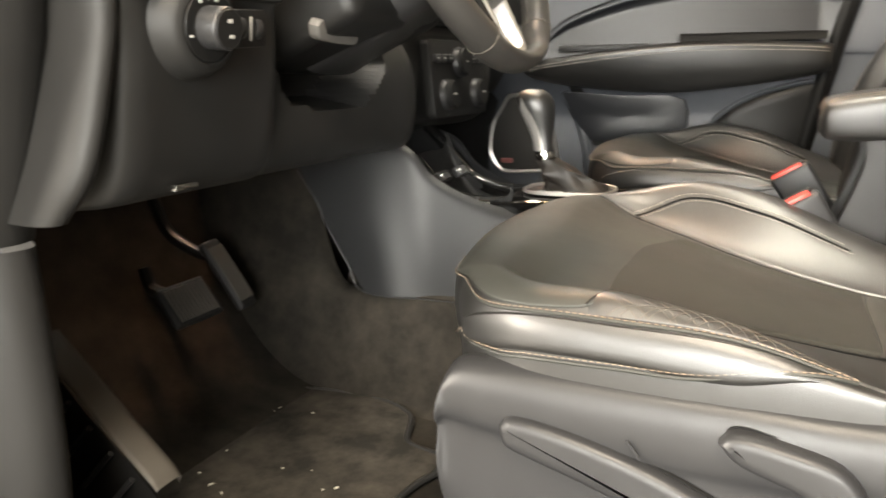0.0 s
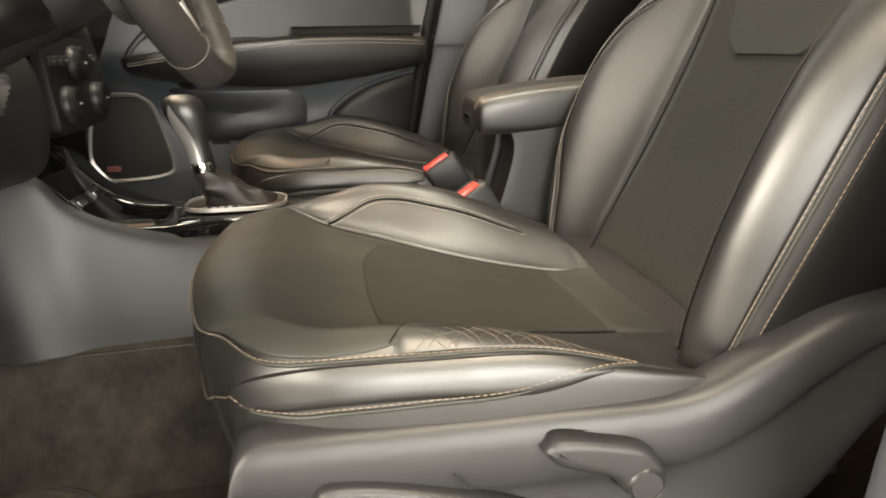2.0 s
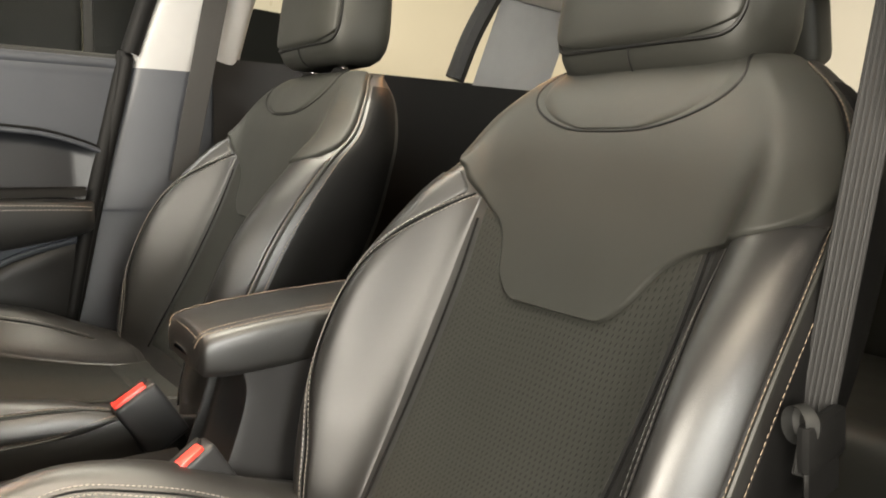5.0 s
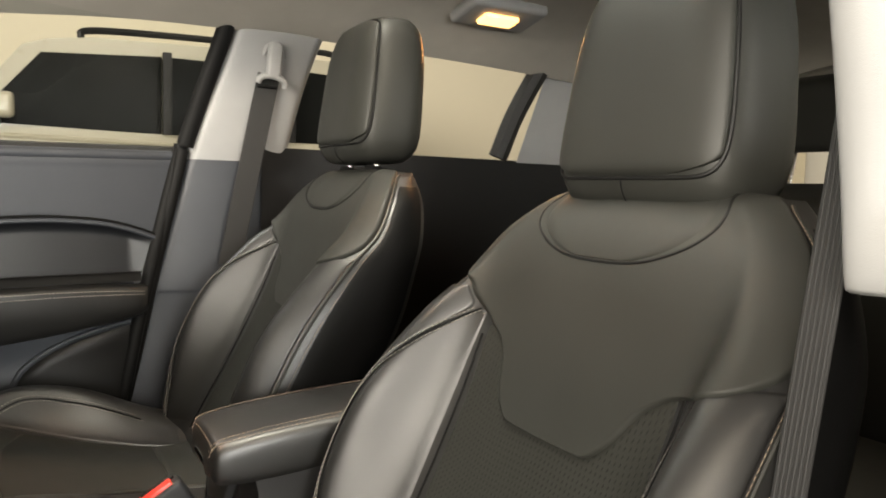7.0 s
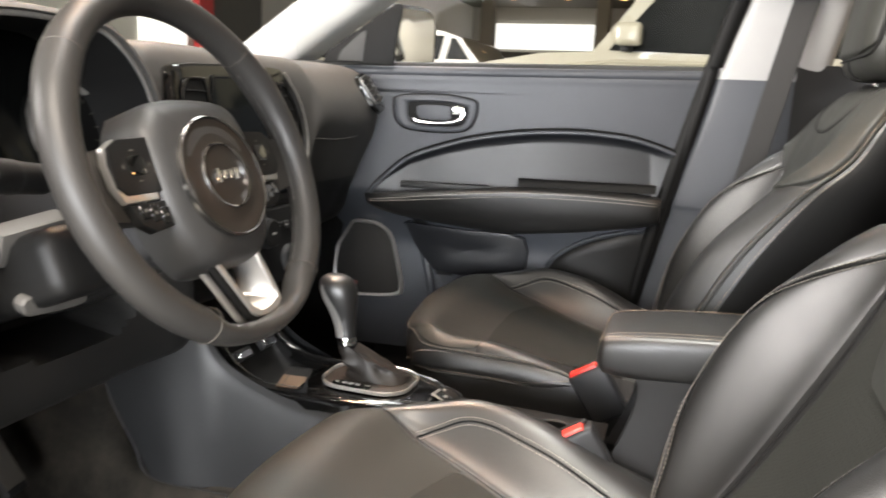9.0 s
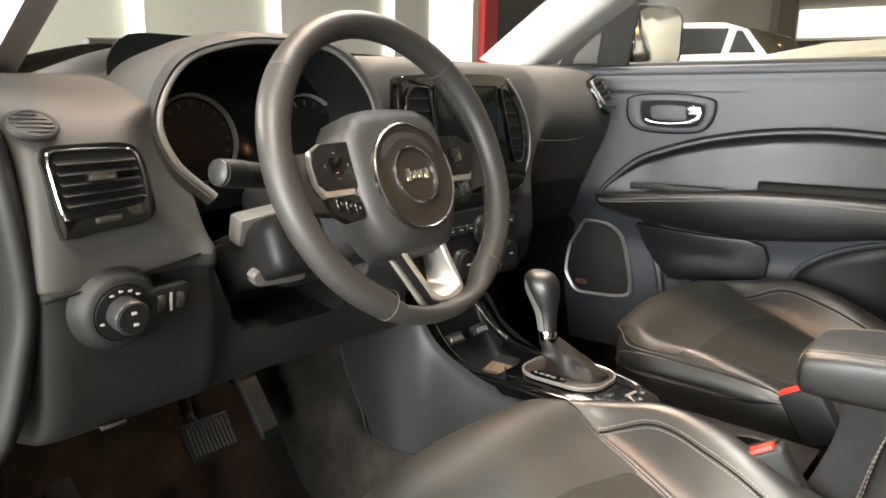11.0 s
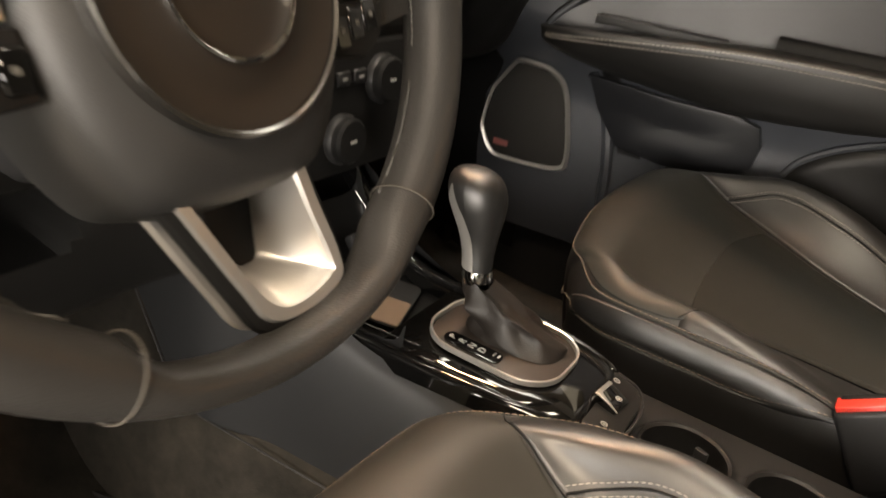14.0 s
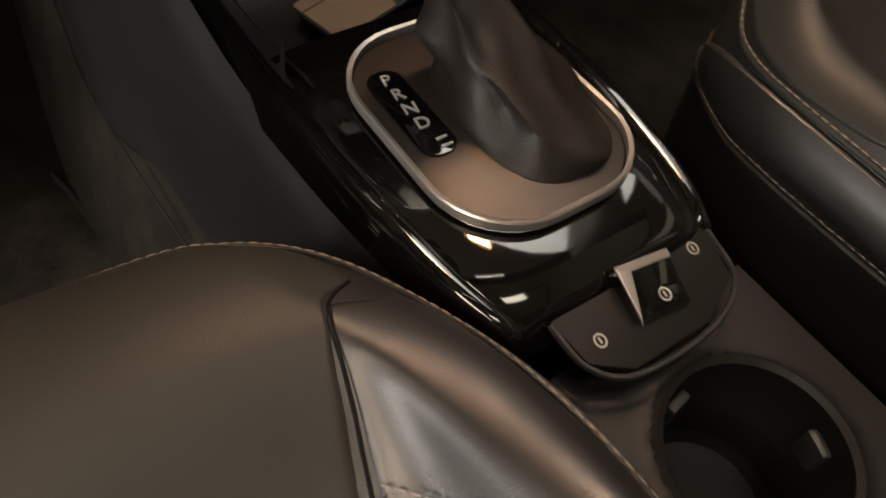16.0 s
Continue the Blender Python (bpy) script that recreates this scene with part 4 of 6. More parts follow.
# ---- centre stack ----
sm = frame_m((.032, .742, .722), (1, 0, 0), (0, .06, 1))
bz = curve([(x, y, 0) for x, y in ((-.190, .070), (-.178, .092), (-.10, .098), (.06, .100), (.096, .092), (.135, .055), (.162, .005), (.164, -.050), (.135, -.105), (0, -.108), (-.140, -.105), (-.180, -.04), (-.190, .02), (-.190, .070))], 4)[:-1]
stack = part("centre_bezel", prism([(x, y) for x, y, _ in bz][::-1], .020, sm @ pose(0, 0, -.008), .006), GLOSS, dash, "gloss black centre bezel")
for o in ([(-.176, .060), (-.164, .074), (-.130, .076), (-.120, .066), (-.106, -.005), (-.116, -.030), (-.150, -.036), (-.172, -.010)],
          [(.070, .076), (.090, .072), (.128, .030), (.142, -.010), (.138, -.050), (.120, -.056), (.108, -.040)]):
    oc = curve([(x, y, 0) for x, y in o + o[:1]], 4)[:-1]
    cen = oc.mean(0)
    ic = cen + (oc - cen) * np.array((.84, .92, 1))
    v = part("centre_vent", ring_bm([(x, y) for x, y, _ in oc], [(x, y) for x, y, _ in ic], .005, sm @ pose(0, 0, .011)), GLOSS, stack, "gloss black centre vent")
    part("vent_rim", tube(np.array([tuple(sm @ Vector((x, y, .0162))) for x, y, _ in oc]), .0012, 6, closed=True), SMOKED, v)
    part("vent_cavity", prism([(x, y) for x, y, _ in ic][::-1], .001, sm @ pose(0, 0, .0125), 0), BLACK, v)
    for k in range(5):
        yy = ic[:, 1].min() + (ic[:, 1].max() - ic[:, 1].min()) * (k + .7) / 5.4
        near = ic[np.argsort(abs(ic[:, 1] - yy))[:6], 0]
        part("slat", rbox((max(.012, near.max() - near.min() - .004), .0016, .008), (0, 0, 0), .0005, 1, sm @ pose((near.max() + near.min()) / 2, yy, .0130, 25)), MATTBLACK, v)
part("screen", prism(rounded(.160, .118, .006), .004, sm @ pose(-.022, .018, .0105), .001), SCREEN, stack, "switched-off touch screen")
part("screen_rim", ring_bm(rounded(.170, .128, .008), rounded(.162, .120, .006), .003, sm @ pose(-.022, .018, .0115)), GLOSS, stack)
for k in range(6):
    part("button", rbox((.022, .009, .004), (0, 0, 0), .001, 1, sm @ pose(-.060 + .025 * k, -.064, .013)), BLACK, stack)
part("stack_edge", tube(curve([(.128, .734, .815), (.166, .731, .778), (.194, .729, .728), (.197, .727, .672), (.170, .727, .618)], 8), .0016, 8), SILVER, stack)
# climate panel
km = frame_m((.035, .722, .530), (1, 0, 0), (0, .10, 1))
clim = part("climate_panel", prism(rounded(.215, .125, .012), .016, km @ pose(0, 0, -.004), .004), BLACK, dash, "black climate control panel")
for x, y in ((-.062, -.026), (.062, -.026), (0, .026)):
    k = part("knob", lathe([(.024, .011), (.023, .026), (.020, .029), (0, .029)], 32, km @ pose(x, y, 0)), BLACK, clim)
    part("knob_ring", lathe([(.0245, .011), (.0255, .016), (.0235, .020)], 32, km @ pose(x, y, 0)), HARD, k)
    part("symbol", rbox((.010, .003, .0006), (0, 0, 0), .0004, 1, km @ pose(x, y, .0294)), WHITE, k)
for x in (-.085, -.060, -.035, .035, .060, .085):
    b = part("button", rbox((.020, .013, .005), (0, 0, 0), .0012, 1, km @ pose(x, .032, .0135)), HARD, clim)
    part("symbol", rbox((.008, .002, .0006), (0, 0, 0), .0003, 1, km @ pose(x, .032, .0163)), WHITE, b)
# passenger end vent
vent("end_vent", frame_m((.489, .745, .791), (.97, .22, .18), (-.069, .054, .093)), .058, .062, 5, dash, tab=False)

# knee panel cut-out round the column, and the column itself
column = thing("steering_column", "dark steering column shroud with two stalks and a tilt lever", "steering column")
wm = frame_m((-.366, .530, .712), (1, 0, 0), (0, .384, .923))
part("shroud", grid_bm(Sheet([[(x * s, y * s, z) for x, y in rounded(.115, .12, .03, 2) + rounded(.115, .12, .03, 2)[:1]] for z, s in ((-.035, .80), (-.05, 1.0), (-.12, 1.12), (-.22, 1.22))]).mesh(12, 49)), HARD, column).matrix_local = wm @ pose(0, -.02, 0)
part("lower_shroud", rbox((.20, .16, .07), (0, 0, 0), .02, 3, pose(-.40, .665, .600, -22)), BLACK, column)
part("grey_shroud_panel", rbox((.120, .024, .036), (0, 0, 0), .006, 2, pose(-.448, .655, .642, 18, -5, 0)), PALEGREY, column, "grey column panel")
for s, tip in ((-1, (-.570, .585, .714)), (1, (-.175, .585, .712))):
    a = np.array((-.366 + s * .05, .61, .675 + .015))
    pts = [a + (np.array(tip) - a) * k for k in (0, .3, .55, .57, .80, .82, .98, 1.0)]
    st = part("stalk", tube(pts, [.008, .009, .010, .0135, .0140, .0150, .0145, .006], 18), BLACK, column, "black column stalk")
    part("stalk_ring", tube([a + (np.array(tip) - a) * k for k in (.795, .825)], .0147, 18), HARD, st)
    part("stalk_tip", tube([a + (np.array(tip) - a) * k for k in (.985, 1.004, 1.02)], [.0138, .0135, .010], 18), HARD, st)
part("tilt_lever", prism([tuple(p) for p in curve([(x, y, 0) for x, y in ((-.046, .004), (-.040, .012), (-.020, .013), (.010, .008), (.042, .008), (.046, 0), (.040, -.010), (-.010, -.012), (-.036, -.010), (-.046, .004))], 3)[:-1, :2]][::-1], .012, frame_m((-.470, .634, .584), (1, 0, -.08), (0, -.25, 1)) @ Matrix.Diagonal((.84, .84, 1, 1)), .004, 3), PALEGREY, column, "pale grey column tilt lever")
part("key_barrel", lathe([(.013, 0), (.013, .012), (.010, .014), (0, .014)], 24, frame_m((-.285, .652, .600), (1, 0, 0), (0, .3, 1))), CHROME, column)

# ---- steering wheel ----
wheel = thing("steering_wheel", "black leather steering wheel with satin silver spoke trim", "steering wheel")
wheel.matrix_world = wm


def wpart(name, bm, material, parent=None, label=""):
    return part(name, bm, material, parent or wheel, label)


n = 96
ang = np.linspace(0, 2 * np.pi, n, endpoint=False)
R0 = .170
ringpts = np.c_[R0 * np.sin(ang), R0 * np.cos(ang), 0 * ang]
grip = np.array([1 + .10 * math.exp(-((abs(math.degrees(a) - 180) - 120) / 16) ** 2) for a in ang])
rows = []
for p, g, a in zip(ringpts, grip, ang):
    e = p / R0
    b = np.linspace(0, 2 * np.pi, 20, endpoint=False)
    k = min(1, max(0, (abs(math.degrees(a) - 180) - 22) / 10))
    k = k * k * (3 - 2 * k)
    thin = .0054 * (1 - k)
    p = p + thin * e
    rows.append([p + (.0158 * g * math.cos(q) - thin * math.cos(q)) * e + .0158 * g * (0 * math.cos(q) * e + 1.12 * math.sin(q) * np.array((0, 0, 1))) for q in b])
rim = wpart("rim", grid_bm(rows, close_u=True, close_v=True), RIM_LEATHER)
for a in (45, -51, 143, -152):
    q = radians(a)
    c = np.array((R0 * math.sin(q), R0 * math.cos(q), 0))
    e = c / R0
    b = np.linspace(0, 2 * np.pi, 24, endpoint=False)
    wpart("rim_seam", tube([c + .0168 * (math.cos(t) * e + 1.12 * math.sin(t) * np.array((0, 0, 1))) for t in b], .0006, 6, closed=True), DUSTY, rim)
for a0, a1 in ((50, 112), (118, 145), (-50, -112), (-118, -145)):
    q = np.radians(np.linspace(a0, a1, 60))
    zig = .002 * (np.arange(60) % 2)
    wpart("stitching", stitch_bm(np.c_[(R0 - .0155 - zig) * np.sin(q), (R0 - .0155 - zig) * np.cos(q), -.004 + zig], .0045, .001, .0009), PALEGREY, rim)
hub_o = [(-.062, .062), (-.030, .069), (.030, .069), (.062, .062), (.078, .040), (.080, .010), (.076, -.045), (.060, -.086), (.035, -.105), (-.035, -.105), (-.060, -.086), (-.076, -.045), (-.080, .010), (-.078, .040)]
hub_c = curve([(x, y, 0) for x, y in hub_o + hub_o[:1]], 5)[:-1]
hrows = [hub_c * np.array((s, s, 1)) + np.array((0, -.006 * (1 - s), z)) for s, z in ((1.0, -.045), (1.0, -.014), (.97, -.002), (.90, .007), (.76, .013), (.5, .017), (.25, .018), (.01, .018))]
hub = wpart("airbag_cover", grid_bm(hrows, close_v=True), AIRBAG, label="dark airbag cover")
lc = pose(0, -.018, .0175)
wpart("hub_ring", lathe([(.0622, -.004), (.0622, .002), (.0608, .0032), (.0594, .002), (.0594, -.004)], 64, lc), SMOKED, hub, "bright hub ring")
wpart("hub_disc", lathe([(.0590, .0008), (.050, -.0012), (.041, .0004), (.0360, .0016), (0, .0022)], 64, lc), HUBBROWN, hub, "dark brown satin hub disc")
wpart("emblem_ring", lathe([(.0338, .001), (.0338, .004), (.0328, .0046), (.0318, .004), (.0318, .001)], 48, lc), CHROME, hub, "bright emblem ring")
for k, (x, w, h) in enumerate(((-.0148, .008, .0145), (-.0048, .0076, .0095), (.0048, .0076, .0095), (.0148, .008, .012))):
    wpart("emblem_bar", rbox((w, h, .0016), (0, 0, 0), .0012, 2, lc @ pose(x, .0005, .0032)), CHROME, hub, "plain bright emblem bar")
for s in (-1, 1):
    arm = [[(s * x, y, z) for y in np.linspace(y0, y1, 6)] for x, y0, y1, z in ((.070, .030, -.045, -.012), (.10, .028, -.044, -.010), (.130, .024, -.040, -.008), (.162, .020, -.034, -.004))]
    low = [[(x, y, z - .018) for x, y, z in r] for r in arm]
    wpart("spoke", join(grid_bm(arm), grid_bm(low), grid_bm([[r[0] for r in arm], [r[0] for r in low]]), grid_bm([[r[-1] for r in arm], [r[-1] for r in low]])), RIM_LEATHER)
    o = [(s * x, y) for x, y in ((.074, .032), (.112, .031), (.126, .024), (.130, .010), (.129, -.012), (.120, -.027), (.078, -.027))]
    i = [(s * x, y) for x, y in ((.0745, .0308), (.1115, .0298), (.1245, .0226), (.1280, .009), (.1268, -.0125), (.1175, -.0205), (.077, -.0205))]
    pod = wpart("button_bezel", prism(o if s > 0 else o[::-1], .007, pose(0, 0, -.007), .0025), SILVER, label="satin silver button bezel")
    wpart("button_pad", prism(i if s > 0 else i[::-1], .004, pose(0, 0, -.0008), .0015), BLACK, pod, "black button pad")
    wpart("button_cross", prism(rounded(.020, .018, .004), .0012, pose(s * .098, .005, .0028), .0004), GLOSS, pod)
    for k, (x, y, w, h) in enumerate(((.098, .019, .004, .0014), (.098, -.009, .004, .0014), (.082, .005, .0014, .004), (.114, .005, .0014, .004))):
        wpart("symbol", rbox((w, h, .0006), (0, 0, 0), .0002, 1, pose(s * x, y, .0034)), MESHGREY, pod)
    lo = [(s * x, y) for x, y in ((.076, -.029), (.119, -.029), (.112, -.047), (.098, -.056), (.074, -.054))]
    lp = wpart("lower_buttons", prism(lo if s > 0 else lo[::-1], .010, pose(0, 0, -.009), .002), BLACK, pod, "black lower buttons")
    for x in (.081, .093, .105):
        wpart("button", rbox((.0105, .016, .002), (0, 0, 0), .001, 1, pose(s * x, -.040 + .3 * (.09 - x) * -1, .0012)), GLOSS, lp)
        wpart("symbol", rbox((.003, .003, .0006), (0, 0, 0), .0003, 1, pose(s * x, -.040 + .3 * (.09 - x) * -1, .0024)), MESHGREY, lp)
leg_o = [(.036, -.088), (.041, -.115), (.048, -.146), (.044, -.159), (.020, -.1645), (-.004, -.161), (-.016, -.142), (-.042, -.090)]
leg_i = [(.027, -.088), (.032, -.115), (.040, -.147), (.037, -.152), (.019, -.157), (.004, -.155), (-.009, -.140), (-.034, -.090)]
leg_f = [(.026, -.088), (.026, -.110), (.023, -.128), (.021, -.138), (.016, -.140), (.010, -.139), (.002, -.130), (-.020, -.090)]
oo, ii, ff = [curve([(x, y, 0) for x, y in c], 6) for c in (leg_o, leg_i, leg_f)]
lev_z = lambda c, z: c + np.array((0, 0, z))
low = wpart("lower_spoke", grid_bm([lev_z(oo, -.008), lev_z(oo, -.002), lev_z(oo * .85 + ii * .15, 0), lev_z(oo * .15 + ii * .85, 0), lev_z(ii, -.0018)]), SILVER, label="satin silver lower spoke")
wpart("spoke_tray", grid_bm([lev_z(ii, -.0018), lev_z(ii * .93 + ff * .07, -.005), lev_z(ii * .06 + ff * .94, -.028), lev_z(ff, -.031)]), SILVER, low, "sunken satin silver tray")
wpart("spoke_edge", tube(lev_z(oo * 1.006, -.0065), .0046, 8), BLACK, low)
wpart("spoke_side", tube(lev_z(oo, -.020)[26:], .0042, 8), SILVER, low, "thin silver side strip")
wpart("spoke_web", grid_bm([lev_z(ff, -.0305), lev_z(ff * np.array((.02, 1, 1)), -.033)]), BLACK, low)
wpart("hub_back", rbox((.11, .12, .05), (0, -.02, -.045), .015, 2), BLACK)

# ---- windscreen, wiper and bonnet edge ----
ws = part("windscreen", grid_bm(Sheet([[(x * w, y - .10 * (x) ** 2, z) for x in (-1, -.5, 0, .5, 1)] for w, y, z in ((.70, 1.22, .80), (.65, .86, 1.02), (.58, .46, 1.24))]).mesh(12, 20)), GLASS, thing("windscreen_glass", "clear curved windscreen above the dashboard", "windscreen"))
ws.visible_shadow = False
band = []
for x in np.linspace(-.72, .70, 24):
    z = float(np.interp(x, [-.72, -.56, -.48, -.42, -.3, 0, .45, .70], [.772, .806, .826, .839, .843, .850, .845, .815]))
    y = 1.20 - .09 * x * x
    band.append([(x, y - .004, z - .030), (x, y, z - .002), (x, y - .006, z + .006), (x, y - .014, z + .018), (x, y - .008, z + .019)])
part("edge_band", grid_bm(Sheet(band).mesh(50, 12)), MATTBLACK, ws.parent, "black lower edge band")
wip = thing("windscreen_wiper", "black wiper lying at the foot of the windscreen", "wiper")
part("wiper_arm", tube(curve([(-.39, 1.235, .860), (-.18, 1.27, .870), (.14, 1.29, .872)], 8), .010, 8), BLACK, wip)
part("blade", tube(curve([(-.38, 1.245, .850), (-.16, 1.28, .858), (.16, 1.30, .860)], 8), .008, 8), RUBBER, wip)
bon = thing("bonnet", "dark car bonnet beyond the windscreen", "bonnet")
part("bonnet_skin", grid_bm(Sheet([[(x, y - .25 * x * x, z - .06 * x * x) for x in (-.8, -.4, 0, .4, .8)] for y, z in ((1.30, .79), (1.7, .79), (2.1, .72), (2.3, .55))]).mesh(16, 20)), GLOSS, bon)

# ---- centre console ----
TANREFLECT = mat("tan_reflection", (0.22, 0.145, 0.095), 0.6, grain=0.1, grain_scale=300)
console = thing("centre_console", "grey centre console with a gloss black gear surround", "console")


def console_side(s):
    rows = []
    for y, zt, x in ((.84, .44, .112), (.75, .425, .102), (.70, .375, .098), (.62, .340, .095), (.53, .325, .090), (.44, .318, .080), (.36, .300, .074), (.20, .292, .072), (.10, .292, .072), (-.20, .292, .072)):
        back = float(np.interp(y, [.62, .70, .75, .84], [0, .015, .032, .075]))
        rows.append([(s * (x - .006), y, zt + .004), (s * (x + .004), y - .05 * back, zt - .012), (s * (x + .014), y - .40 * back, .19 + (zt - .19) * .62), (s * (x + .021), y - .75 * back, .19 + (zt - .19) * .28), (s * (x + .024), y - back, .185)])
    rows.insert(0, [(s * .118, .950, .405), (s * .124, .926, .367), (s * .128, .890, .305), (s * .131, .845, .236), (s * .133, .813, .185)])
    return grid_bm(Sheet(rows).mesh(60, 16))


for s in (-1, 1):
    part("side_panel", console_side(s), FLANK, console, "smooth grey console flank")
part("panel_line", tube(curve([(-.1245, .942, .385), (-.1275, .900, .329), (-.1305, .888, .300), (-.1335, .844, .234), (-.136, .812, .188), (-.134, .69, .188), (-.126, .56, .188)], 8), .0010, 6), HARD, console)
# top surfaces from the tray back to the cup holders
deck = [(.80, .46, .095), (.745, .405, .096), (.70, .362, .093), (.655, .345, .088), (.60, .342, .086), (.56, .345, .085), (.50, .347, .082), (.44, .345, .074), (.405, .340, .064), (.395, .325, .062)]
trim_rows = [[(x * w, y, z - .012 * abs(x) ** 6) for x in (-.90, -.86, -.6, 0, .6, .86, .90)] for y, z, w in deck]
for r in trim_rows:
    for k in (0, 6):
        r[k] = (r[k][0], r[k][1], r[k][2] - .006)
top_rows = [[(x, y, z + up) for x, y, z in r] for r, up in zip(trim_rows[4:], (.003, .0055, .0045, .0065, .005, .004))]
gear_trim = part("gear_surround", grid_bm(Sheet(top_rows).mesh(36, 40)), GLOSS, console, "gloss black gear surround")
for s in (-1, 1):
    rail = []
    for y, z, w in deck:
        rail.append([(s * w * f, y, z + dz) for f, dz in ((1.06, -.016), (.99, -.001), (.90, .002), (.80, -.003), (.78, -.02))])
    part("trim_rail", grid_bm(Sheet(rail).mesh(60, 20)), GLOSS, gear_trim, "gloss black rail beside the tray")
    part("trim_highlight", tube(curve([(s * .060, .745, .412), (s * .066, .70, .370), (s * .068, .655, .351), (s * .066, .60, .349), (s * .064, .56, .352)], 6), .0008, 6), SMOKED, gear_trim)
tray = [[(x * .072, y, z) for x in (-1, -.9, 0, .9, 1)] for y, z in ((.575, .342), (.59, .318), (.66, .312), (.70, .325), (.735, .368), (.755, .41))]
for r in tray:
    for k in (0, 4):
        r[k] = (r[k][0], r[k][1], r[k][2] + .03)
part("storage_tray", grid_bm(Sheet(tray).mesh(24, 20)), BLACK, console, "empty black storage tray")
for x, y, z in ((-.035, .712, .372), (.035, .712, .372)):
    u = part("socket", rbox((.040, .012, .018), (0, 0, 0), .003, 2, pose(x, y, z, -38)), HARD, console)
    part("socket_face", rbox((.030, .003, .010), (0, 0, 0), .001, 1, pose(x, y - .006, z + .002, -38)), CHROME, u)
tm = pose(.020, .649, .3225, 4, 0, 17)
part("tray_mat", prism(rounded(.094, .042, .010), .0025, tm, .0008), RUBBER, console, "dark rubber tray mat")
# tan rectangle stands in for a tan reflection on the tray's pad
card = thing("card", "tan rectangle for the reflection in the console tray", "card")
part("sheet", prism(rounded(.050, .040, .003), .001, tm @ pose(-.021, 0, .0028), .0003), TANREFLECT, card)
part("slot_line", rbox((.050, .0016, .0012), (0, 0, 0), .0004, 1, tm @ pose(-.021, .011, .0034)), BRONZE, card)
# gear lever
bez = pose(0, .504, .3535, 0, 0, 0)
part("gear_bezel", ring_bm(rounded(.110, .143, .042, 8), rounded(.1045, .1375, .039, 8), .005, bez), SILVER, gear_trim, "satin silver gear bezel")
part("gear_plate", prism(rounded(.103, .136, .038, 8), .002, bez @ pose(0, 0, -.001), .0005), BRONZE, gear_trim, "satin bronze gear plate")
part("selector_window", prism(rounded(.019, .062, .008), .0016, bez @ pose(-.034, .016, .001, 0, 0, 0), .0004), GLOSS, gear_trim)
for ch, y in (("P", .033), ("R", .022), ("N", .011), ("D", .000)):
    part("letter", text_bm(ch, .0105, bez @ pose(-.0335, y + .006, .0030, 0, 0, -8)), WHITE, gear_trim)
for y in (-.010, -.015):
    part("letter", rbox((.006, .0016, .0006), (0, 0, 0), .0002, 1, bez @ pose(-.031, y + .004, .0030)), WHITE, gear_trim)
lever = thing("gear_lever", "black gear lever with a leather boot and chrome collar", "gear lever")
boot = []
for k, (cx, cy, z, rx, ry) in enumerate(((.016, .499, .355, .034, .052), (.015, .501, .362, .030, .047), (.011, .510, .372, .024, .038), (.005, .524, .384, .021, .030), (.005, .536, .394, .016, .021), (.005, .546, .403, .014, .015))):
    ring = []
    for a in np.linspace(0, 2 * np.pi, 40, endpoint=False):
        w = 1 + (.13 * math.sin(4 * a + k * 1.1) + .09 * math.sin(7 * a - 1.6 * k)) * math.sin(math.pi * k / 5)
        ring.append((cx + rx * w * math.copysign(abs(math.cos(a)) ** .75, math.cos(a)), cy + ry * w * math.copysign(abs(math.sin(a)) ** .75, math.sin(a)), z + .003 * math.sin(3 * a + k) * (k > 0)))
    boot.append(ring)
boot = np.array(boot)
part("boot", grid_bm(cr(boot, np.linspace(0, 5, 26)), close_v=True), BOOT, lever, "creased dark brown leather boot")
part("boot_seam", stitch_bm(curve([(.040, .49, .360), (.030, .50, .372), (.018, .525, .387), (.012, .545, .402)], 8)), RIM_LEATHER, lever)
part("collar", tube([(.005, .547, .402), (.005, .549, .410), (.005, .5505, .416)], [.0145, .0155, .0145], 24), CHROME, lever, "chrome collar")
kn = [(.550, .416, .0145, .0150), (.552, .432, .0150, .0160), (.555, .450, .0175, .0195), (.559, .468, .0225, .0250), (.563, .484, .0262, .0290), (.566, .497, .0258, .0285), (.568, .506, .0215, .0240), (.569, .5115, .0130, .0150), (.569, .5130, .0004, .0004)]


def knob_ring(half, grow=0.0, mid=0.0, n=32):
    """Rings of the lever knob over the angles mid - half to mid + half, one half-angle a ring."""
    rows = []
    for (y, z, rx, ry), h in zip(kn, half):
        rows.append([(.005 + (rx + grow) * math.cos(a), y + (ry + grow) * math.sin(a), z) for a in np.radians(mid + h * np.linspace(-1, 1, n))])
    return np.array(rows)


knob = part("lever_knob", grid_bm(cr(knob_ring([180] * 9, n=41), np.linspace(0, 8, 48))), LEATHER, lever, "black leather lever knob")
part("knob_strip", grid_bm(cr(knob_ring([40, 38, 34, 26, 15, 4, 1, 1, 1], .0009, 150, 14), np.linspace(0, 5.2, 30))), SILVER, knob, "satin silver strip on the knob")
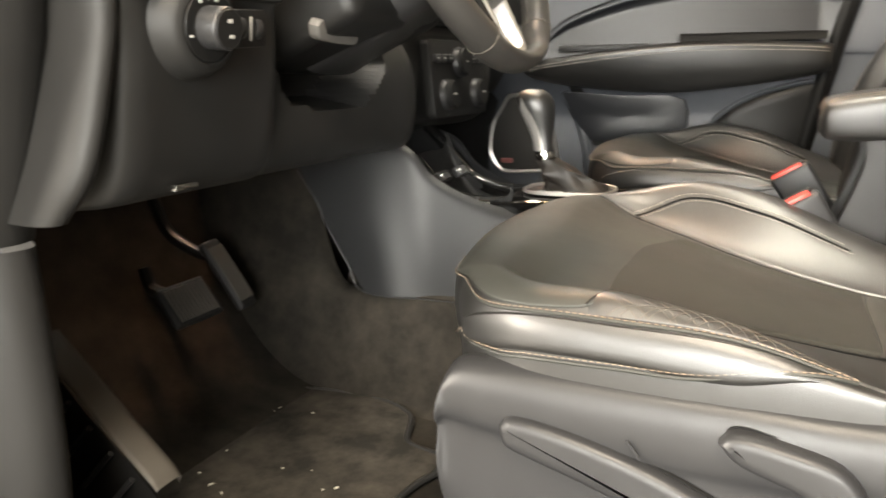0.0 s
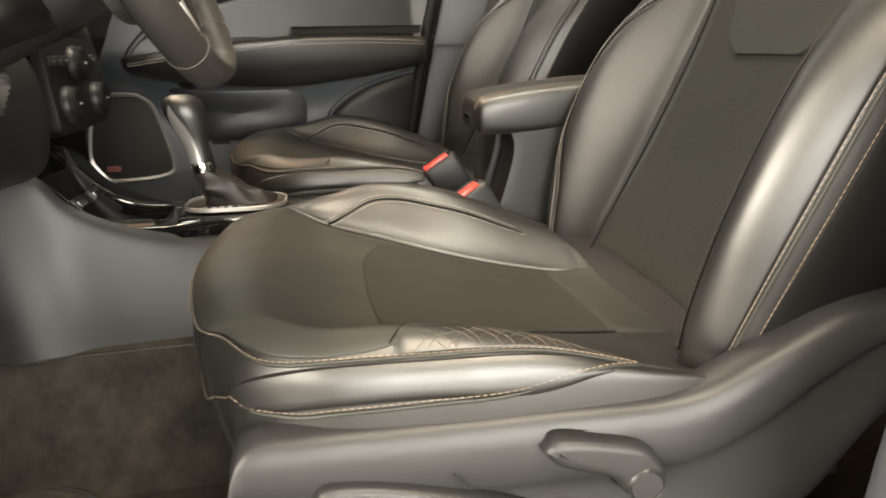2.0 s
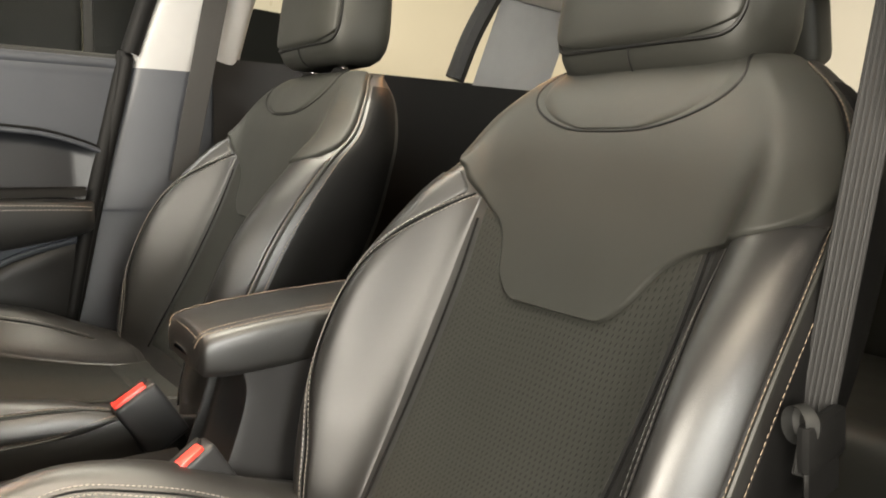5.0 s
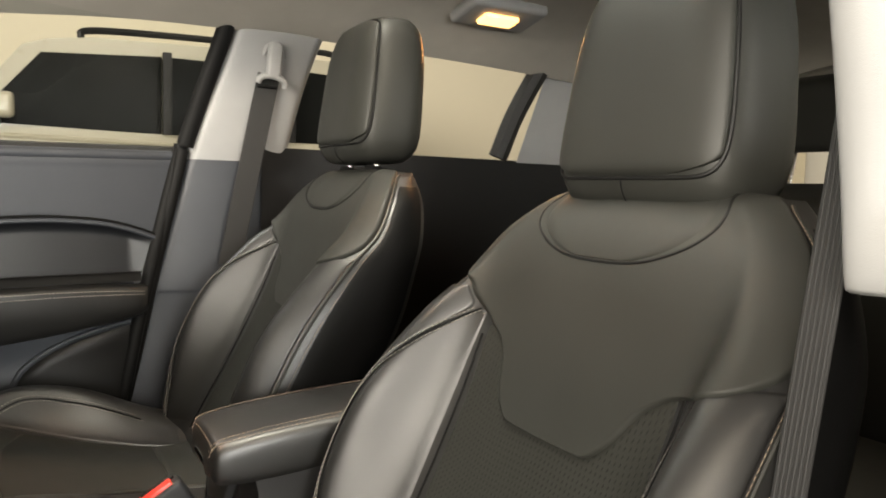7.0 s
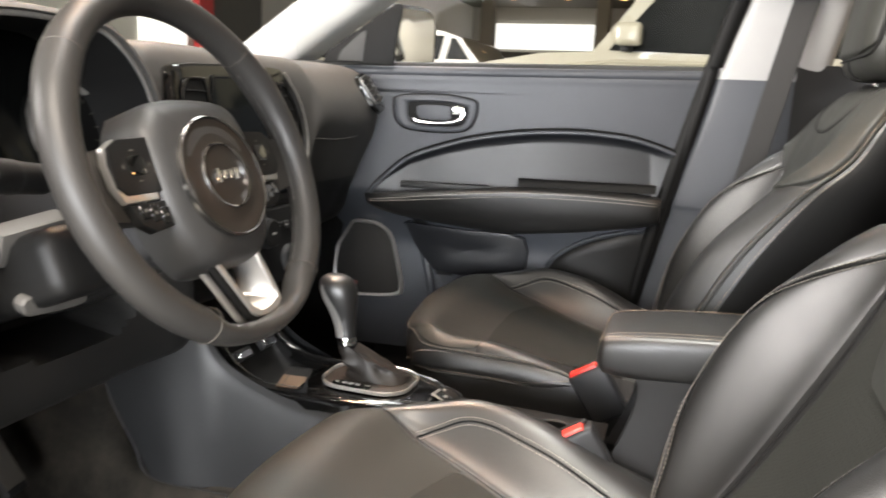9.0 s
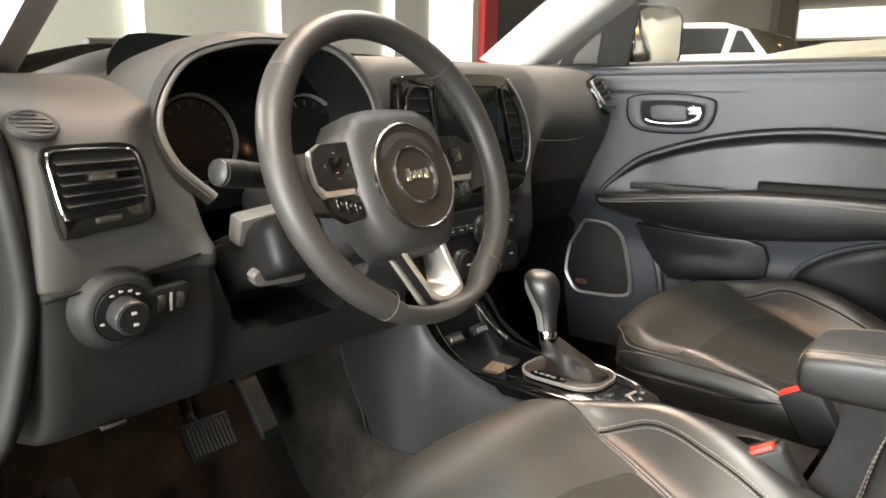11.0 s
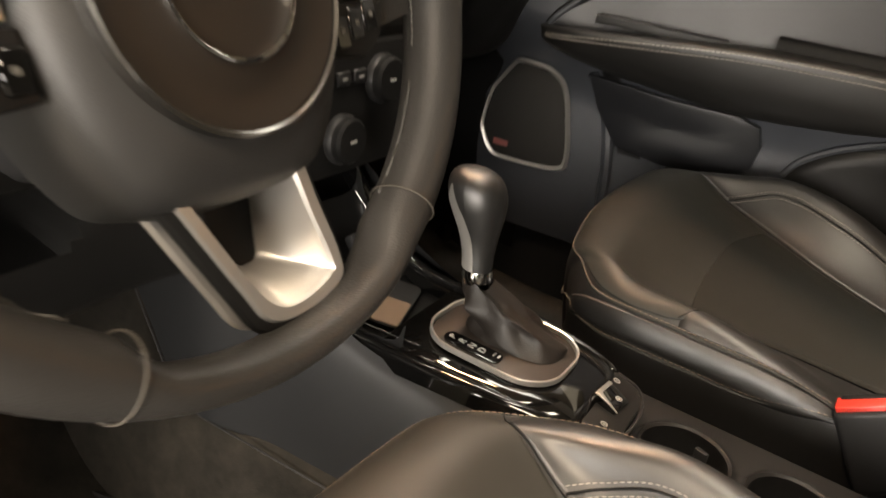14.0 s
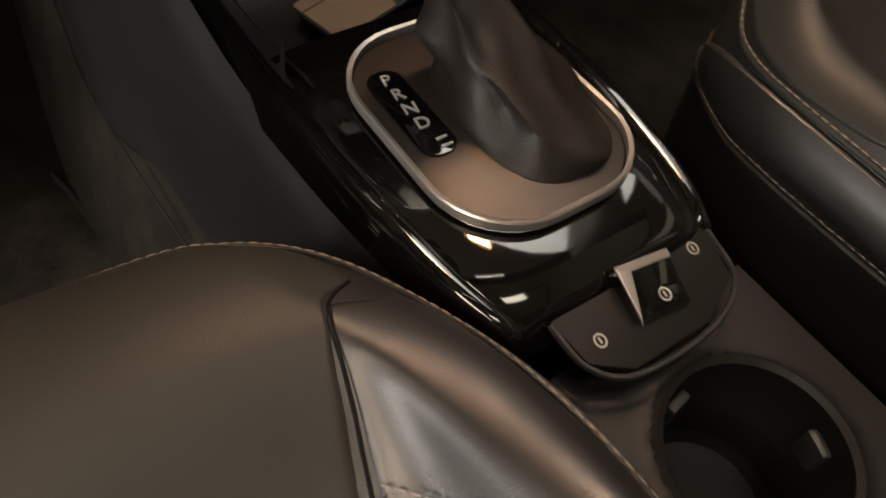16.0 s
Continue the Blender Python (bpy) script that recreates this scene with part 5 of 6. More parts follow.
# brake switch pod and cup holders
pod_m = pose(.007, .391, .336, 10) @ Matrix.Diagonal((.88, 1.0, 1, 1))
pod = part("switch_pod", prism([(-.048, .026), (.050, .028), (.056, .010), (.050, -.014), (.020, -.026), (-.030, -.026), (-.050, -.014), (-.054, .008)], .008, pod_m @ pose(0, 0, -.006), .003), BLACK, console, "black switch pod")
part("pod_rim", tube(np.array([tuple(pod_m @ Vector((x, y, .0015))) for x, y in curve([(x, y, 0) for x, y in ((.056, .010), (.050, -.015), (.020, -.028), (-.030, -.028), (-.051, -.015), (-.055, .008))], 5)[:, :2]]), .0016, 6), HARD, pod)
well = part("park_brake_switch", rbox((.034, .026, .010), (0, 0, 0), .004, 2, pod_m @ pose(.002, .000, .003, 12, 0, -6)), GLOSS, pod, "gloss black parking brake switch")
part("switch_edge", rbox((.033, .0045, .0016), (0, 0, 0), .0006, 1, pod_m @ pose(.003, .0105, .0098, 12, 0, -6)), SILVER, well, "silver switch edge")
part("switch_edge", prism([(-.004, .013), (.004, .013), (-.001, -.004), (-.0035, -.012)][::-1], .0012, pod_m @ pose(-.0115, -.001, .0082, 12, 0, -6), .0003), SILVER, well, "silver switch corner")
for x, y in ((-.038, -.008), (.040, .006), (.003, -.006)):
    part("symbol", lathe([(.0034, 0), (.0034, .0005), (.0025, .0005), (.0025, 0)], 20, pod_m @ pose(x, y, .0024 if abs(x) > .01 else .0085)), WHITE, pod)
    part("symbol", rbox((.0012, .0028, .0004), (0, 0, 0), .0001, 1, pod_m @ pose(x, y, .0026 if abs(x) > .01 else .0088)), WHITE, pod)
part("finger_well", rbox((.05, .024, .006), (0, 0, 0), .003, 2, pose(.014, .424, .336, 30)), MATTBLACK, pod)


def cup_deck():
    """The deck behind the switches, with two round wells cut into it."""
    bm = bmesh.new()
    cups = [(.008, .314, .042), (.008, .218, .040)]
    out = []
    xs, ys = np.linspace(-.074, .074, 45), np.linspace(.385, .145, 70)
    rows = []
    for y in ys:
        row = []
        for x in xs:
            z = .318
            for cx, cy, r in cups:
                d = math.hypot(x - cx, y - cy)
                if d < r:
                    z = min(z, .318 - .075 * min(1, (r - d) / .006))
                elif d < r + .004:
                    z += .002
            row.append((x, y, z))
        rows.append(row)
    return grid_bm(rows)


# deck coloured black instead of grey to carry the shade over it
part("cup_deck", cup_deck(), BLACK, console, "grey deck with two cup holders, blackened for shade")
for cx, cy, r in ((.008, .314, .042), (.008, .218, .040)):
    part("cup_well", lathe([(r + .004, .319), (r + .001, .321), (r - .002, .319), (r - .004, .255), (r - .010, .248), (0, .247)], 40, pose(cx, cy, 0)), BLACK, console, "round black cup well")
    for a in (100, 220, 340):
        part("cup_finger", rbox((.014, .006, .018), (0, 0, 0), .003, 2, pose(cx + (r - .006) * math.cos(radians(a)), cy + (r - .006) * math.sin(radians(a)), .300, 0, 0, a + 90)), HARD, console)
# armrest box
part("armrest_box", grid_bm(Sheet([[(-.058, y0, z), (-.066, y0 - .01, z), (-.068, -.20, z), (.068, -.20, z), (.066, y0 - .01, z), (.058, y0, z), (-.058, y0, z)] for z, y0 in ((.29, .130), (.36, .105), (.42, .09), (.455, .095))]).mesh(16, 61)), HARD, console)
lid = []
for y, zt, zb, w in ((.1595, .4668, .4652, .036), (.158, .470, .462, .050), (.154, .490, .452, .064), (.140, .499, .447, .069), (.08, .508, .447, .071), (-.02, .516, .452, .072), (-.14, .522, .456, .072), (-.22, .524, .458, .072)):
    r = .012
    lid.append([(-w + .006, y, zb), (-w, y, zb + r), (-w - .001, y, zt - r), (-w + .010, y, zt - .001), (-w * .5, y, zt + .003), (0, y, zt + .004), (w * .5, y, zt + .003), (w - .010, y, zt - .001), (w + .001, y, zt - r), (w, y, zb + r), (w - .006, y, zb)])
ls = Sheet(lid, flip=True)
armrest = part("armrest", grid_bm(ls.mesh(40, 60), close_v=True, cap=True), LEATHER, console, "padded leather armrest lid")
part("lid_underside", rbox((.116, .30, .012), (0, -.060, .449), .004), BLACK, armrest)
for u, s in ((2.85, 1), (7.15, -1)):
    for off in (0, .35):
        part("stitching", stitch_bm(on_sheet(ls, [1.7, 2.5, 3, 4, 5, 6.5], [u + s * off] * 6, .0015)), THREAD, armrest, "tan contrast stitching")
part("stitching", stitch_bm(on_sheet(ls, [2.9, 2.3, 1.9, 1.5], [2.9, 2.92, 2.9, 2.8], .0015)), THREAD, armrest)
part("stitching", stitch_bm(on_sheet(ls, [2.0] * 6, [2.9, 3.6, 4.5, 5.5, 6.4, 7.1], .0015)), THREAD, armrest)

# ---- belt buckles ----
def buckle(at, tilt):
    b = thing("belt_buckle", "black seat belt buckle with a red release button", "belt buckle", "front belt buckles")
    b.matrix_world = pose(*at, *tilt)
    part("buckle_body", rbox((.028, .060, .085), (0, 0, -.043), .006, 3), HARD, b)
    part("release_button", rbox((.022, .046, .010), (0, .004, -.001), .003, 2), RED, b, "red release button")
    part("slot", rbox((.010, .048, .006), (.008, 0, .002), .002, 1), BLACK, b)
    part("stalk_cover", rbox((.020, .040, .09), (0, 0, -.12), .006, 2), BLACK, b)
    return b


buckle((-.092, .180, .372), (-32, 0, 8))
buckle((.112, .190, .385), (-32, 0, 0))

# ---- passenger door ----
door = thing("passenger_door", "closed grey passenger door with armrest, chrome handle and speaker", "car door")


def door_x(y, z):
    up, low = .764 - .25 * y, .745 - .10 * y
    k = min(max((z - .42) / .16, 0), 1)
    k = k * k * (3 - 2 * k)
    return low + (up - low) * k


def rear_y(z):
    return float(np.interp(z, [.20, .36, .525, .683, .865, .90], [.205, .177, .148, .109, .065, .055]))


def dpt(y, z, out=0.0):
    """A point on the door skin, out metres towards the cabin."""
    return (door_x(y, z) - out, y, z)


crease = [(.775, .560), (.752, .590), (.690, .646), (.62, .676), (.539, .700), (.43, .718), (.324, .724), (.24, .720), (.196, .714), (.150, .702), (.106, .686)]
cl = curve([(y, z, 0) for y, z in crease], 6)
low_line = [(y, float(np.interp(-y, [-.775, -.743, -.396, -.137, -.10], [.555, .560, .600, .592, .590]))) for y, _, _ in cl]


def scoop(y, z):
    """How deep the door is hollowed at a point under the crease."""
    if not .106 < y < .775:
        return 0.0
    top = float(np.interp(-y, [-a for a, _ in crease], [b for _, b in crease]))
    bot = float(np.interp(-y, [-a for a, _ in low_line], [b for _, b in low_line]))
    s = (top - z) / max(.004, top - bot)
    if not 0 < s < 1.15:
        return 0.0
    ends = min(1, (y - .106) / .05, (.775 - y) / .10)
    return .019 * (1 - (1 - min(1, s / .22)) ** 2) * (1 - .55 * max(0, s - .22)) * ends


rows = []
for z in np.linspace(.16, .862, 80):
    y0 = rear_y(z)
    y9 = float(np.interp(z, [.16, .30, .40, .47, .53, .60, .66], [.885, .905, .905, .87, .90, .955, 1.0]))
    rows.append([dpt(y, z - (.022 * (y - .06) / .84 if z > .80 else 0), (-.004 if z < .84 else -.010 * (z - .84) / .022) - 1.15 * scoop(y, z)) for y in np.linspace(y9, y0, 70)])
part("door_skin", grid_bm(rows), DOORSKIN, door)
part("front_edge", grid_bm([[dpt(y, z, -.022) for y in np.linspace(1.06, .80, 8)] for z in np.linspace(.10, .70, 10)]), MATTBLACK, door, "black front edge of the door")
# rolled top edge
part("door_top", tube(curve([dpt(y, .856 - .022 * (y - .06) / .84, -.012) for y in (1.0, .8, .6, .4, .2, .062)], 8), .012, 10), DOORSKIN, door)
part("waist_seal", tube(curve([dpt(y, .866 - .022 * (y - .06) / .84, -.030) for y in (1.0, .8, .6, .4, .2, .05)], 8), .012, 8), RUBBER, door)
part("edge_seal", tube(curve([dpt(rear_y(z) - .008, z, -.004) for z in (.16, .3, .45, .6, .75, .88)], 8), .015, 10), MATTBLACK, door)

def region(upper, lower, out, rim, n=18):
    """A padded or sunk field of the door between an upper and a lower line of (y, z)."""
    rows = []
    m = len(upper)
    for k in range(m):
        a, b = upper[k], lower[k]
        row = []
        for s in 0.5 - 0.5 * np.cos(np.pi * np.linspace(0, 1, n)):
            e = min(1, min(s, 1 - s) / rim, min(k, m - 1 - k) / (m * .08) + .0)
            lift = out * (1 - (1 - e) ** 2)
            y, z = a[0] + (b[0] - a[0]) * s, a[1] + (b[1] - a[1]) * s
            row.append(dpt(y, z, .0045 + lift))
        rows.append(row)
    return grid_bm(rows)


part("insert", grid_bm([[dpt(a[0], a[1] - .003 + (b[1] - a[1]) * k, .0035 - scoop(a[0], a[1] - .003 + (b[1] - a[1]) * k)) for k in np.r_[np.linspace(0, .25, 10), np.linspace(.3, 1, 14)]] for a, b in zip(cl, low_line)]), DOORINSERT, door, "dark leather door insert")
part("crease_line", tube([dpt(y, z - .003, .0035) for y, z, _ in cl], .0050, 8), DOORSKIN, door)
part("crease_gap", tube([dpt(y, z + .0045, .0030) for y, z, _ in cl], .0028, 6), MATTBLACK, door)
# armrest
ar = []
for y, zt, zb, o in ((.785, .560, .535, .004), (.760, .562, .522, .020), (.70, .570, .508, .040), (.58, .584, .494, .056), (.45, .596, .487, .062), (.32, .598, .498, .060), (.22, .595, .512, .055), (.150, .591, .524, .050), (.128, .588, .532, .040)):
    ar.append([dpt(y, zt - .004, 0), dpt(y, zt, o * .55), dpt(y, zt - .004, o * .9), dpt(y, zt - .016, o), dpt(y, (zt + zb) / 2 - .01, o * .98), dpt(y, zb + .006, o * .80), dpt(y, zb, o * .5), dpt(y, zb + .004, 0)])
ars = Sheet(ar)
arm = part("armrest", grid_bm(ars.mesh(70, 40), cap=True), LEATHER, door, "padded leather door armrest")
for u in (2.75, 3.1):
    part("stitching", stitch_bm(on_sheet(ars, [.6, 1.5, 3, 4, 5, 6, 7, 7.8], [u] * 8, .0020), .0060, .0012, .0012), THREAD_GREY, arm)
part("pull_cup", grid_bm(Sheet([[dpt(y, z, o) for y in (.435, .41, .34, .20, .14)] for z, o in ((.598, .035), (.612, .030), (.616, .020), (.612, .004))]).mesh(10, 24)), MATTBLACK, arm)
sw = part("window_switch", rbox((.020, .200, .014), (0, 0, 0), .004, 2, pose(*dpt(.595, .589, .030), 0, 0, 14)), BLACK, arm)
part("switch_strip", rbox((.012, .095, .004), (0, 0, 0), .001, 1, pose(*dpt(.645, .594, .032), 0, 0, 14)), DULL, sw)
# inner handle
hm = frame_m(dpt(.627, .748, .002), (.25, -1, 0), (0, .02, 1))
h_out = [(-.096, .030), (-.092, -.011), (-.060, -.035), (.045, -.037), (.080, -.016), (.087, .026), (.060, .037), (.012, .042), (-.070, .039), (-.096, .030)]
h_in = [(-.068, .022), (-.066, -.008), (-.044, -.025), (.044, -.026), (.066, -.010), (.070, .016), (.052, .024), (.010, .028), (-.052, .027), (-.068, .022)]
ho, hi = (curve([(x, y, 0) for x, y in c], 4)[:-1] for c in (h_out, h_in))
up_by = lambda c, z: [tuple(hm @ Vector((x, y, z))) for x, y, _ in c]
hb = part("handle_bezel", grid_bm([up_by(ho * 1.03, -.002), up_by(ho * 1.0, .004), up_by(ho * .93, .0055), up_by(hi * 1.08, .0055), up_by(hi, .003), up_by(hi * .97, -.006)], close_v=True), DOORSKIN, door, "moulded grey handle surround")
part("handle_groove", tube(np.array(up_by(ho * 1.035, .001)), .0022, 6, closed=True), MATTBLACK, hb)
part("handle_cavity", prism([(x, y) for x, y, _ in hi * .99][::-1], .001, hm @ pose(0, 0, -.0005), 0), MATTBLACK, hb)
part("handle_flap", prism([(x, y) for x, y, _ in curve([(x, y, 0) for x, y in ((-.046, .014), (-.044, -.004), (-.030, -.012), (.026, -.012), (.030, .004), (.024, .018), (-.030, .019), (-.046, .014))], 4)[:-1]][::-1], .004, hm @ pose(0, 0, .0005), .0015), DOORSKIN, hb)
hr = [(-.056, -.013), (-.040, -.0185), (-.015, -.020), (.015, -.019), (.040, -.015), (.056, -.006), (.062, .006)]
part("door_handle", tube(np.array([tuple(hm @ Vector((x, y, .007))) for x, y in curve([(x, y, 0) for x, y in hr], 6)[:, :2]]), np.r_[np.full(14, .0035), np.linspace(.0035, .0060, 14), np.full(9, .0060)], 10), CHROME, hb, "chrome door handle")
part("lock_slide", rbox((.030, .019, .010), (0, 0, 0), .003, 2, hm @ pose(.047, .010, .006)), CHROME, hb, "bright chrome lock slide")
# speaker
so = [(.836, .486), (.890, .418), (.900, .338), (.868, .286), (.712, .295), (.752, .460), (.778, .482)]
for _ in range(3):
    so = [(a[0] * (1 - k) + b[0] * k, a[1] * (1 - k) + b[1] * k) for a, b in zip(so, so[1:] + so[:1]) for k in ((.13, .87) if _ == 0 else (.25, .75))]
si = [(.812 + (y - .812) * .945, .385 + (z - .385) * .945) for y, z in so]
sp = part("speaker_frame", grid_bm([[dpt(y, z, o) for y, z in c] for c, o in ((si, .006), (si, .011), (so, .013), ([(.81 + (y - .81) * 1.04, .39 + (z - .39) * 1.04) for y, z in so], .004))], close_v=True), SILVER, door, "thin satin silver speaker frame")
fb = bmesh.new()
fb.faces.new([fb.verts.new(dpt(y, z, .008)) for y, z in si])
part("speaker_grille", fb, SPEAKER, sp, "black speaker cloth")
part("speaker_badge", rbox((.004, .030, .012), (0, 0, 0), .002, 2, pose(*dpt(.852, .318, .011), 0, 0, 5)), BADGE, sp, "small dull red badge")
# map pocket and, under the armrest, a black sheet for the second hollow's shade
lp = [(.700, .490), (.66, .488), (.56, .480), (.46, .480), (.424, .470), (.414, .44), (.418, .40), (.47, .372), (.56, .365), (.64, .375), (.685, .43)]
pb = grid_bm([[dpt(y, z, .006) for y, z in lp], [dpt(y, z, .020) for y, z in lp], [dpt(.56 + (y - .56) * .92, .43 + (z - .43) * .86, .024) for y, z in lp], [dpt(.56 + (y - .56) * .4, .43 + (z - .43) * .3, .026) for y, z in lp], [dpt(.56, .43, .026)] * len(lp)], close_v=True)
part("door_pocket", pb, DOORINSERT, door, "dark moulded door pocket")
arc = [(.370, .40), (.352, .43), (.310, .462), (.258, .486), (.20, .502), (.158, .510)]
part("recess_line", tube(curve([dpt(y, z, .003) for y, z in arc], 8), .006, 8), DOORSKIN, door)
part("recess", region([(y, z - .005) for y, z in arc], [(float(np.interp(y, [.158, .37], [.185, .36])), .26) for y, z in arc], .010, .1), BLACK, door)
part("front_rib", tube(curve([dpt(.70, .49, .004), dpt(.672, .42, .008), dpt(.650, .34, .008), dpt(.64, .25, .006)], 8), .010, 8), DOORSKIN, door)
# flat strip coloured black for the shadow between rib and speaker panel
part("shadow_gap", grid_bm([[dpt(y0 + (y1 - y0) * k, z0 + (z1 - z0) * k, .0065) for k in np.linspace(0, 1, 8)] for y0, z0, y1, z1 in ((.690, .512, .636, .36), (.664, .515, .594, .36))]), MATTBLACK, door, "black strip for the shadow beside the speaker panel")
# mirror corner trim
part("mirror_sail", prism([(.028, 0), (.186, 0), (.206, .130), (.190, .132), (.040, .026)], .012, frame_m((.530, .905, .850), (.25, -.97, 0), (0, 0, 1)), .003), MATTBLACK, door, "black mirror corner trim")
part("sail_panel", prism([(.062, .006), (.118, .006), (.126, .072), (.112, .066), (.070, .026)], .004, frame_m((.530, .905, .850), (.25, -.97, 0), (0, 0, 1)) @ pose(0, 0, .010), .001), TRIM_DARK, door, "grey inner face of the mirror corner")
win = part("door_window", grid_bm([[(door_x(y, .86) + .02 - .32 * (z - .86), y, z) for y in np.linspace(.95, rear_y(z) if z < .9 else -.02, 6)] for z in (.86, 1.0, 1.2)]), GLASS, door)
win.visible_shadow = False
part("window_frame", tube(curve([(.735, .048, .88), (.71, .02, .98), (.665, -.02, 1.12), (.64, -.035, 1.20)], 8), .018, 10), MATTBLACK, door)

tagged(link("door_seal_right", tube(curve([(.742, .052, .87), (.742, .066, .80), (.744, .098, .66), (.746, .132, .50), (.746, .168, .335), (.746, .205, .20)], 8), .013, 10), MATTBLACK), "black rubber seal behind the passenger door", "seal", kind="structure")

# ---- door mirror outside ----
mir = thing("door_mirror", "black door mirror outside the passenger window", "mirror")
part("mirror_shell", prism([(x * 1.0, y) for x, y in rounded(.168, .166, .048, 6)], .07, frame_m((.846, .793, .928), (.856, -.517, 0), (0, 0, 1)) @ pose(0, 0, -.06), .02, 4), BLACK, mir)
part("mirror_glass", prism(rounded(.136, .142, .036, 6), .002, frame_m((.846, .793, .928), (.856, -.517, 0), (0, 0, 1)) @ pose(0, 0, .011), .0005), CHROME, mir, "mirror glass")
part("mirror_arm", rbox((.12, .06, .04), (.69, .84, .875), .012), BLACK, mir)

# ---- body: floor, pillars, roof ----
fl = link("car_floor", grid_bm(Sheet([[(x, y, z) for x in (-.80, -.4, -.12, .12, .4, .80)] for y, z in ((-1.6, .02), (-.3, .01), (.3, .01), (.78, .01), (.98, .05), (1.12, .20), (1.20, .45), (1.24, .78))]).mesh(40, 30)), CARPET)
tagged(fl, "dark dusty carpet on the car floor", "carpet", kind="structure")
tunnel = link("tunnel", rbox((.15, 2.2, .22), (0, -.2, .10), .04, 4), CARPET)
tagged(tunnel, "dark carpeted tunnel under the console", "tunnel", kind="structure")


def roof_sheet(rows, bend, half, n):
    """A curved roof panel with an added opening that lets the overhead lamp in."""
    pts = Sheet([[(x, y, z - bend * abs(x / half) ** 4) for x in (-half - .04, -.4, 0, .4, half + .04)] for y, z in rows]).mesh(n, n)
    bm = grid_bm(pts)
    hole = [f for f in bm.faces if abs(f.calc_center_median().x) < .38 and -.25 < f.calc_center_median().y < .27]
    bmesh.ops.delete(bm, geom=hole, context="FACES")
    return bm


roof = link("headliner", roof_sheet(((.42, 1.20), (.1, 1.225), (-.4, 1.225), (-.9, 1.205), (-1.5, 1.16)), .085, .62, 60), HEADLINER)
tagged(roof, "pale cloth headliner", "headliner", kind="structure")
rskin = link("roof_skin", roof_sheet(((.50, 1.245), (.1, 1.275), (-.4, 1.28), (-.9, 1.26), (-1.6, 1.20)), .10, .66, 60), GLOSS)
tagged(rskin, "car roof skin over the headliner", "roof", kind="structure")
# unseen roof pane, added with its opening so overhead light reaches the seats
sunroof = thing("sunroof", "unseen glass panel added over a light opening above the front seats", "sunroof")
sg = part("roof_glass", rbox((.78, .54, .005), (0, .01, 1.262), .002, 1), GLASS, sunroof)
sg.visible_shadow = False
part("roof_frame", ring_bm(rounded(.82, .58, .06, 6), rounded(.745, .505, .05, 6), .012, pose(0, .01, 1.225)), BLACK, sunroof)


def a_pillar(s):
    off = .022 if s < 0 else 0.0
    base, top = np.array((.600 + off, 1.02, .835)), np.array((.555 + off, .40, 1.19))
    rows = []
    for k in np.linspace(-.22 if s < 0 else 0, 1, 9):
        c = base + (top - base) * k + np.array((0.0, 0, .02 * math.sin(math.pi * k)))
        w = .118 - .02 * k
        rows.append([(s * (c[0] + dx), c[1] + dy, c[2] + dz) for dx, dy, dz in ((-.030, w, .035), (-.040, w * .4, .015), (-.032, -w * (.3 if s < 0 else .0), -.008), (.0, -w * (.8 if s < 0 else .10), -.026 if s < 0 else -.014), (.04, -w * (1 if s < 0 else .10), -.03 if s < 0 else -.016))])
    return grid_bm(Sheet(rows).mesh(24, 16))


for s, nm in ((1, "pillar_right"), (-1, "pillar_left")):
    tagged(link(nm, a_pillar(s), PILLAR), "pale moulded windscreen pillar trim", "pillar", kind="structure")


def b_pillar():
    rows, low = [], []
    for z, y0, y1, x in ((.846, .045, -.178, .729), (.90, .035, -.185, .715), (1.0, .005, -.205, .690), (1.08, -.02, -.225, .665), (1.14, -.04, -.245, .640), (1.19, -.06, -.27, .60)):
        rows.append([(x + .05, y0, z), (x + .01, y0 - .012, z), (x, y0 - .05, z), (x, y1 + .05, z), (x + .01, y1 + .012, z), (x + .05, y1, z)])
    for z, y0, y1, x in ((.03, .23, -.22, .74), (.20, .215, -.20, .742), (.36, .170, -.185, .745), (.50, .138, -.175, .745), (.56, .125, -.17, .742), (.58, .120, -.17, .738), (.70, .088, -.165, .738), (.80, .060, -.165, .732), (.851, .047, -.165, .726)):
        low.append([(x + .05, y0, z), (x + .012, y0 - .01, z), (x, y0 - .045, z), (x - .004, (y0 + y1) / 2, z), (x, y1 + .05, z), (x + .012, y1 + .01, z), (x + .05, y1, z)])
    return grid_bm(Sheet(rows).mesh(24, 24)), grid_bm(Sheet(low).mesh(40, 30))


up, lo = b_pillar()
tagged(link("pillar_middle_upper", up, PILLAR), "pale upper middle pillar trim", "pillar", kind="structure")
tagged(link("pillar_middle_lower", lo, DOORSKIN), "grey lower middle pillar trim", "pillar", kind="structure")
# driver side middle pillar
rows, low = [], []
for z, y0, y1, x in ((.742, -.086, -.26, .645), (.752, -.077, -.26, .647), (.82, -.066, -.265, .647), (.92, -.048, -.27, .645), (1.0, -.040, -.28, .635), (1.10, -.060, -.30, .615), (1.19, -.085, -.32, .588)):
    rows.append([(-x - .06, y0 - .02, z), (-x - .012, y0, z), (-x, y0 - .03, z), (-x, y1 + .05, z), (-x - .05, y1, z)])
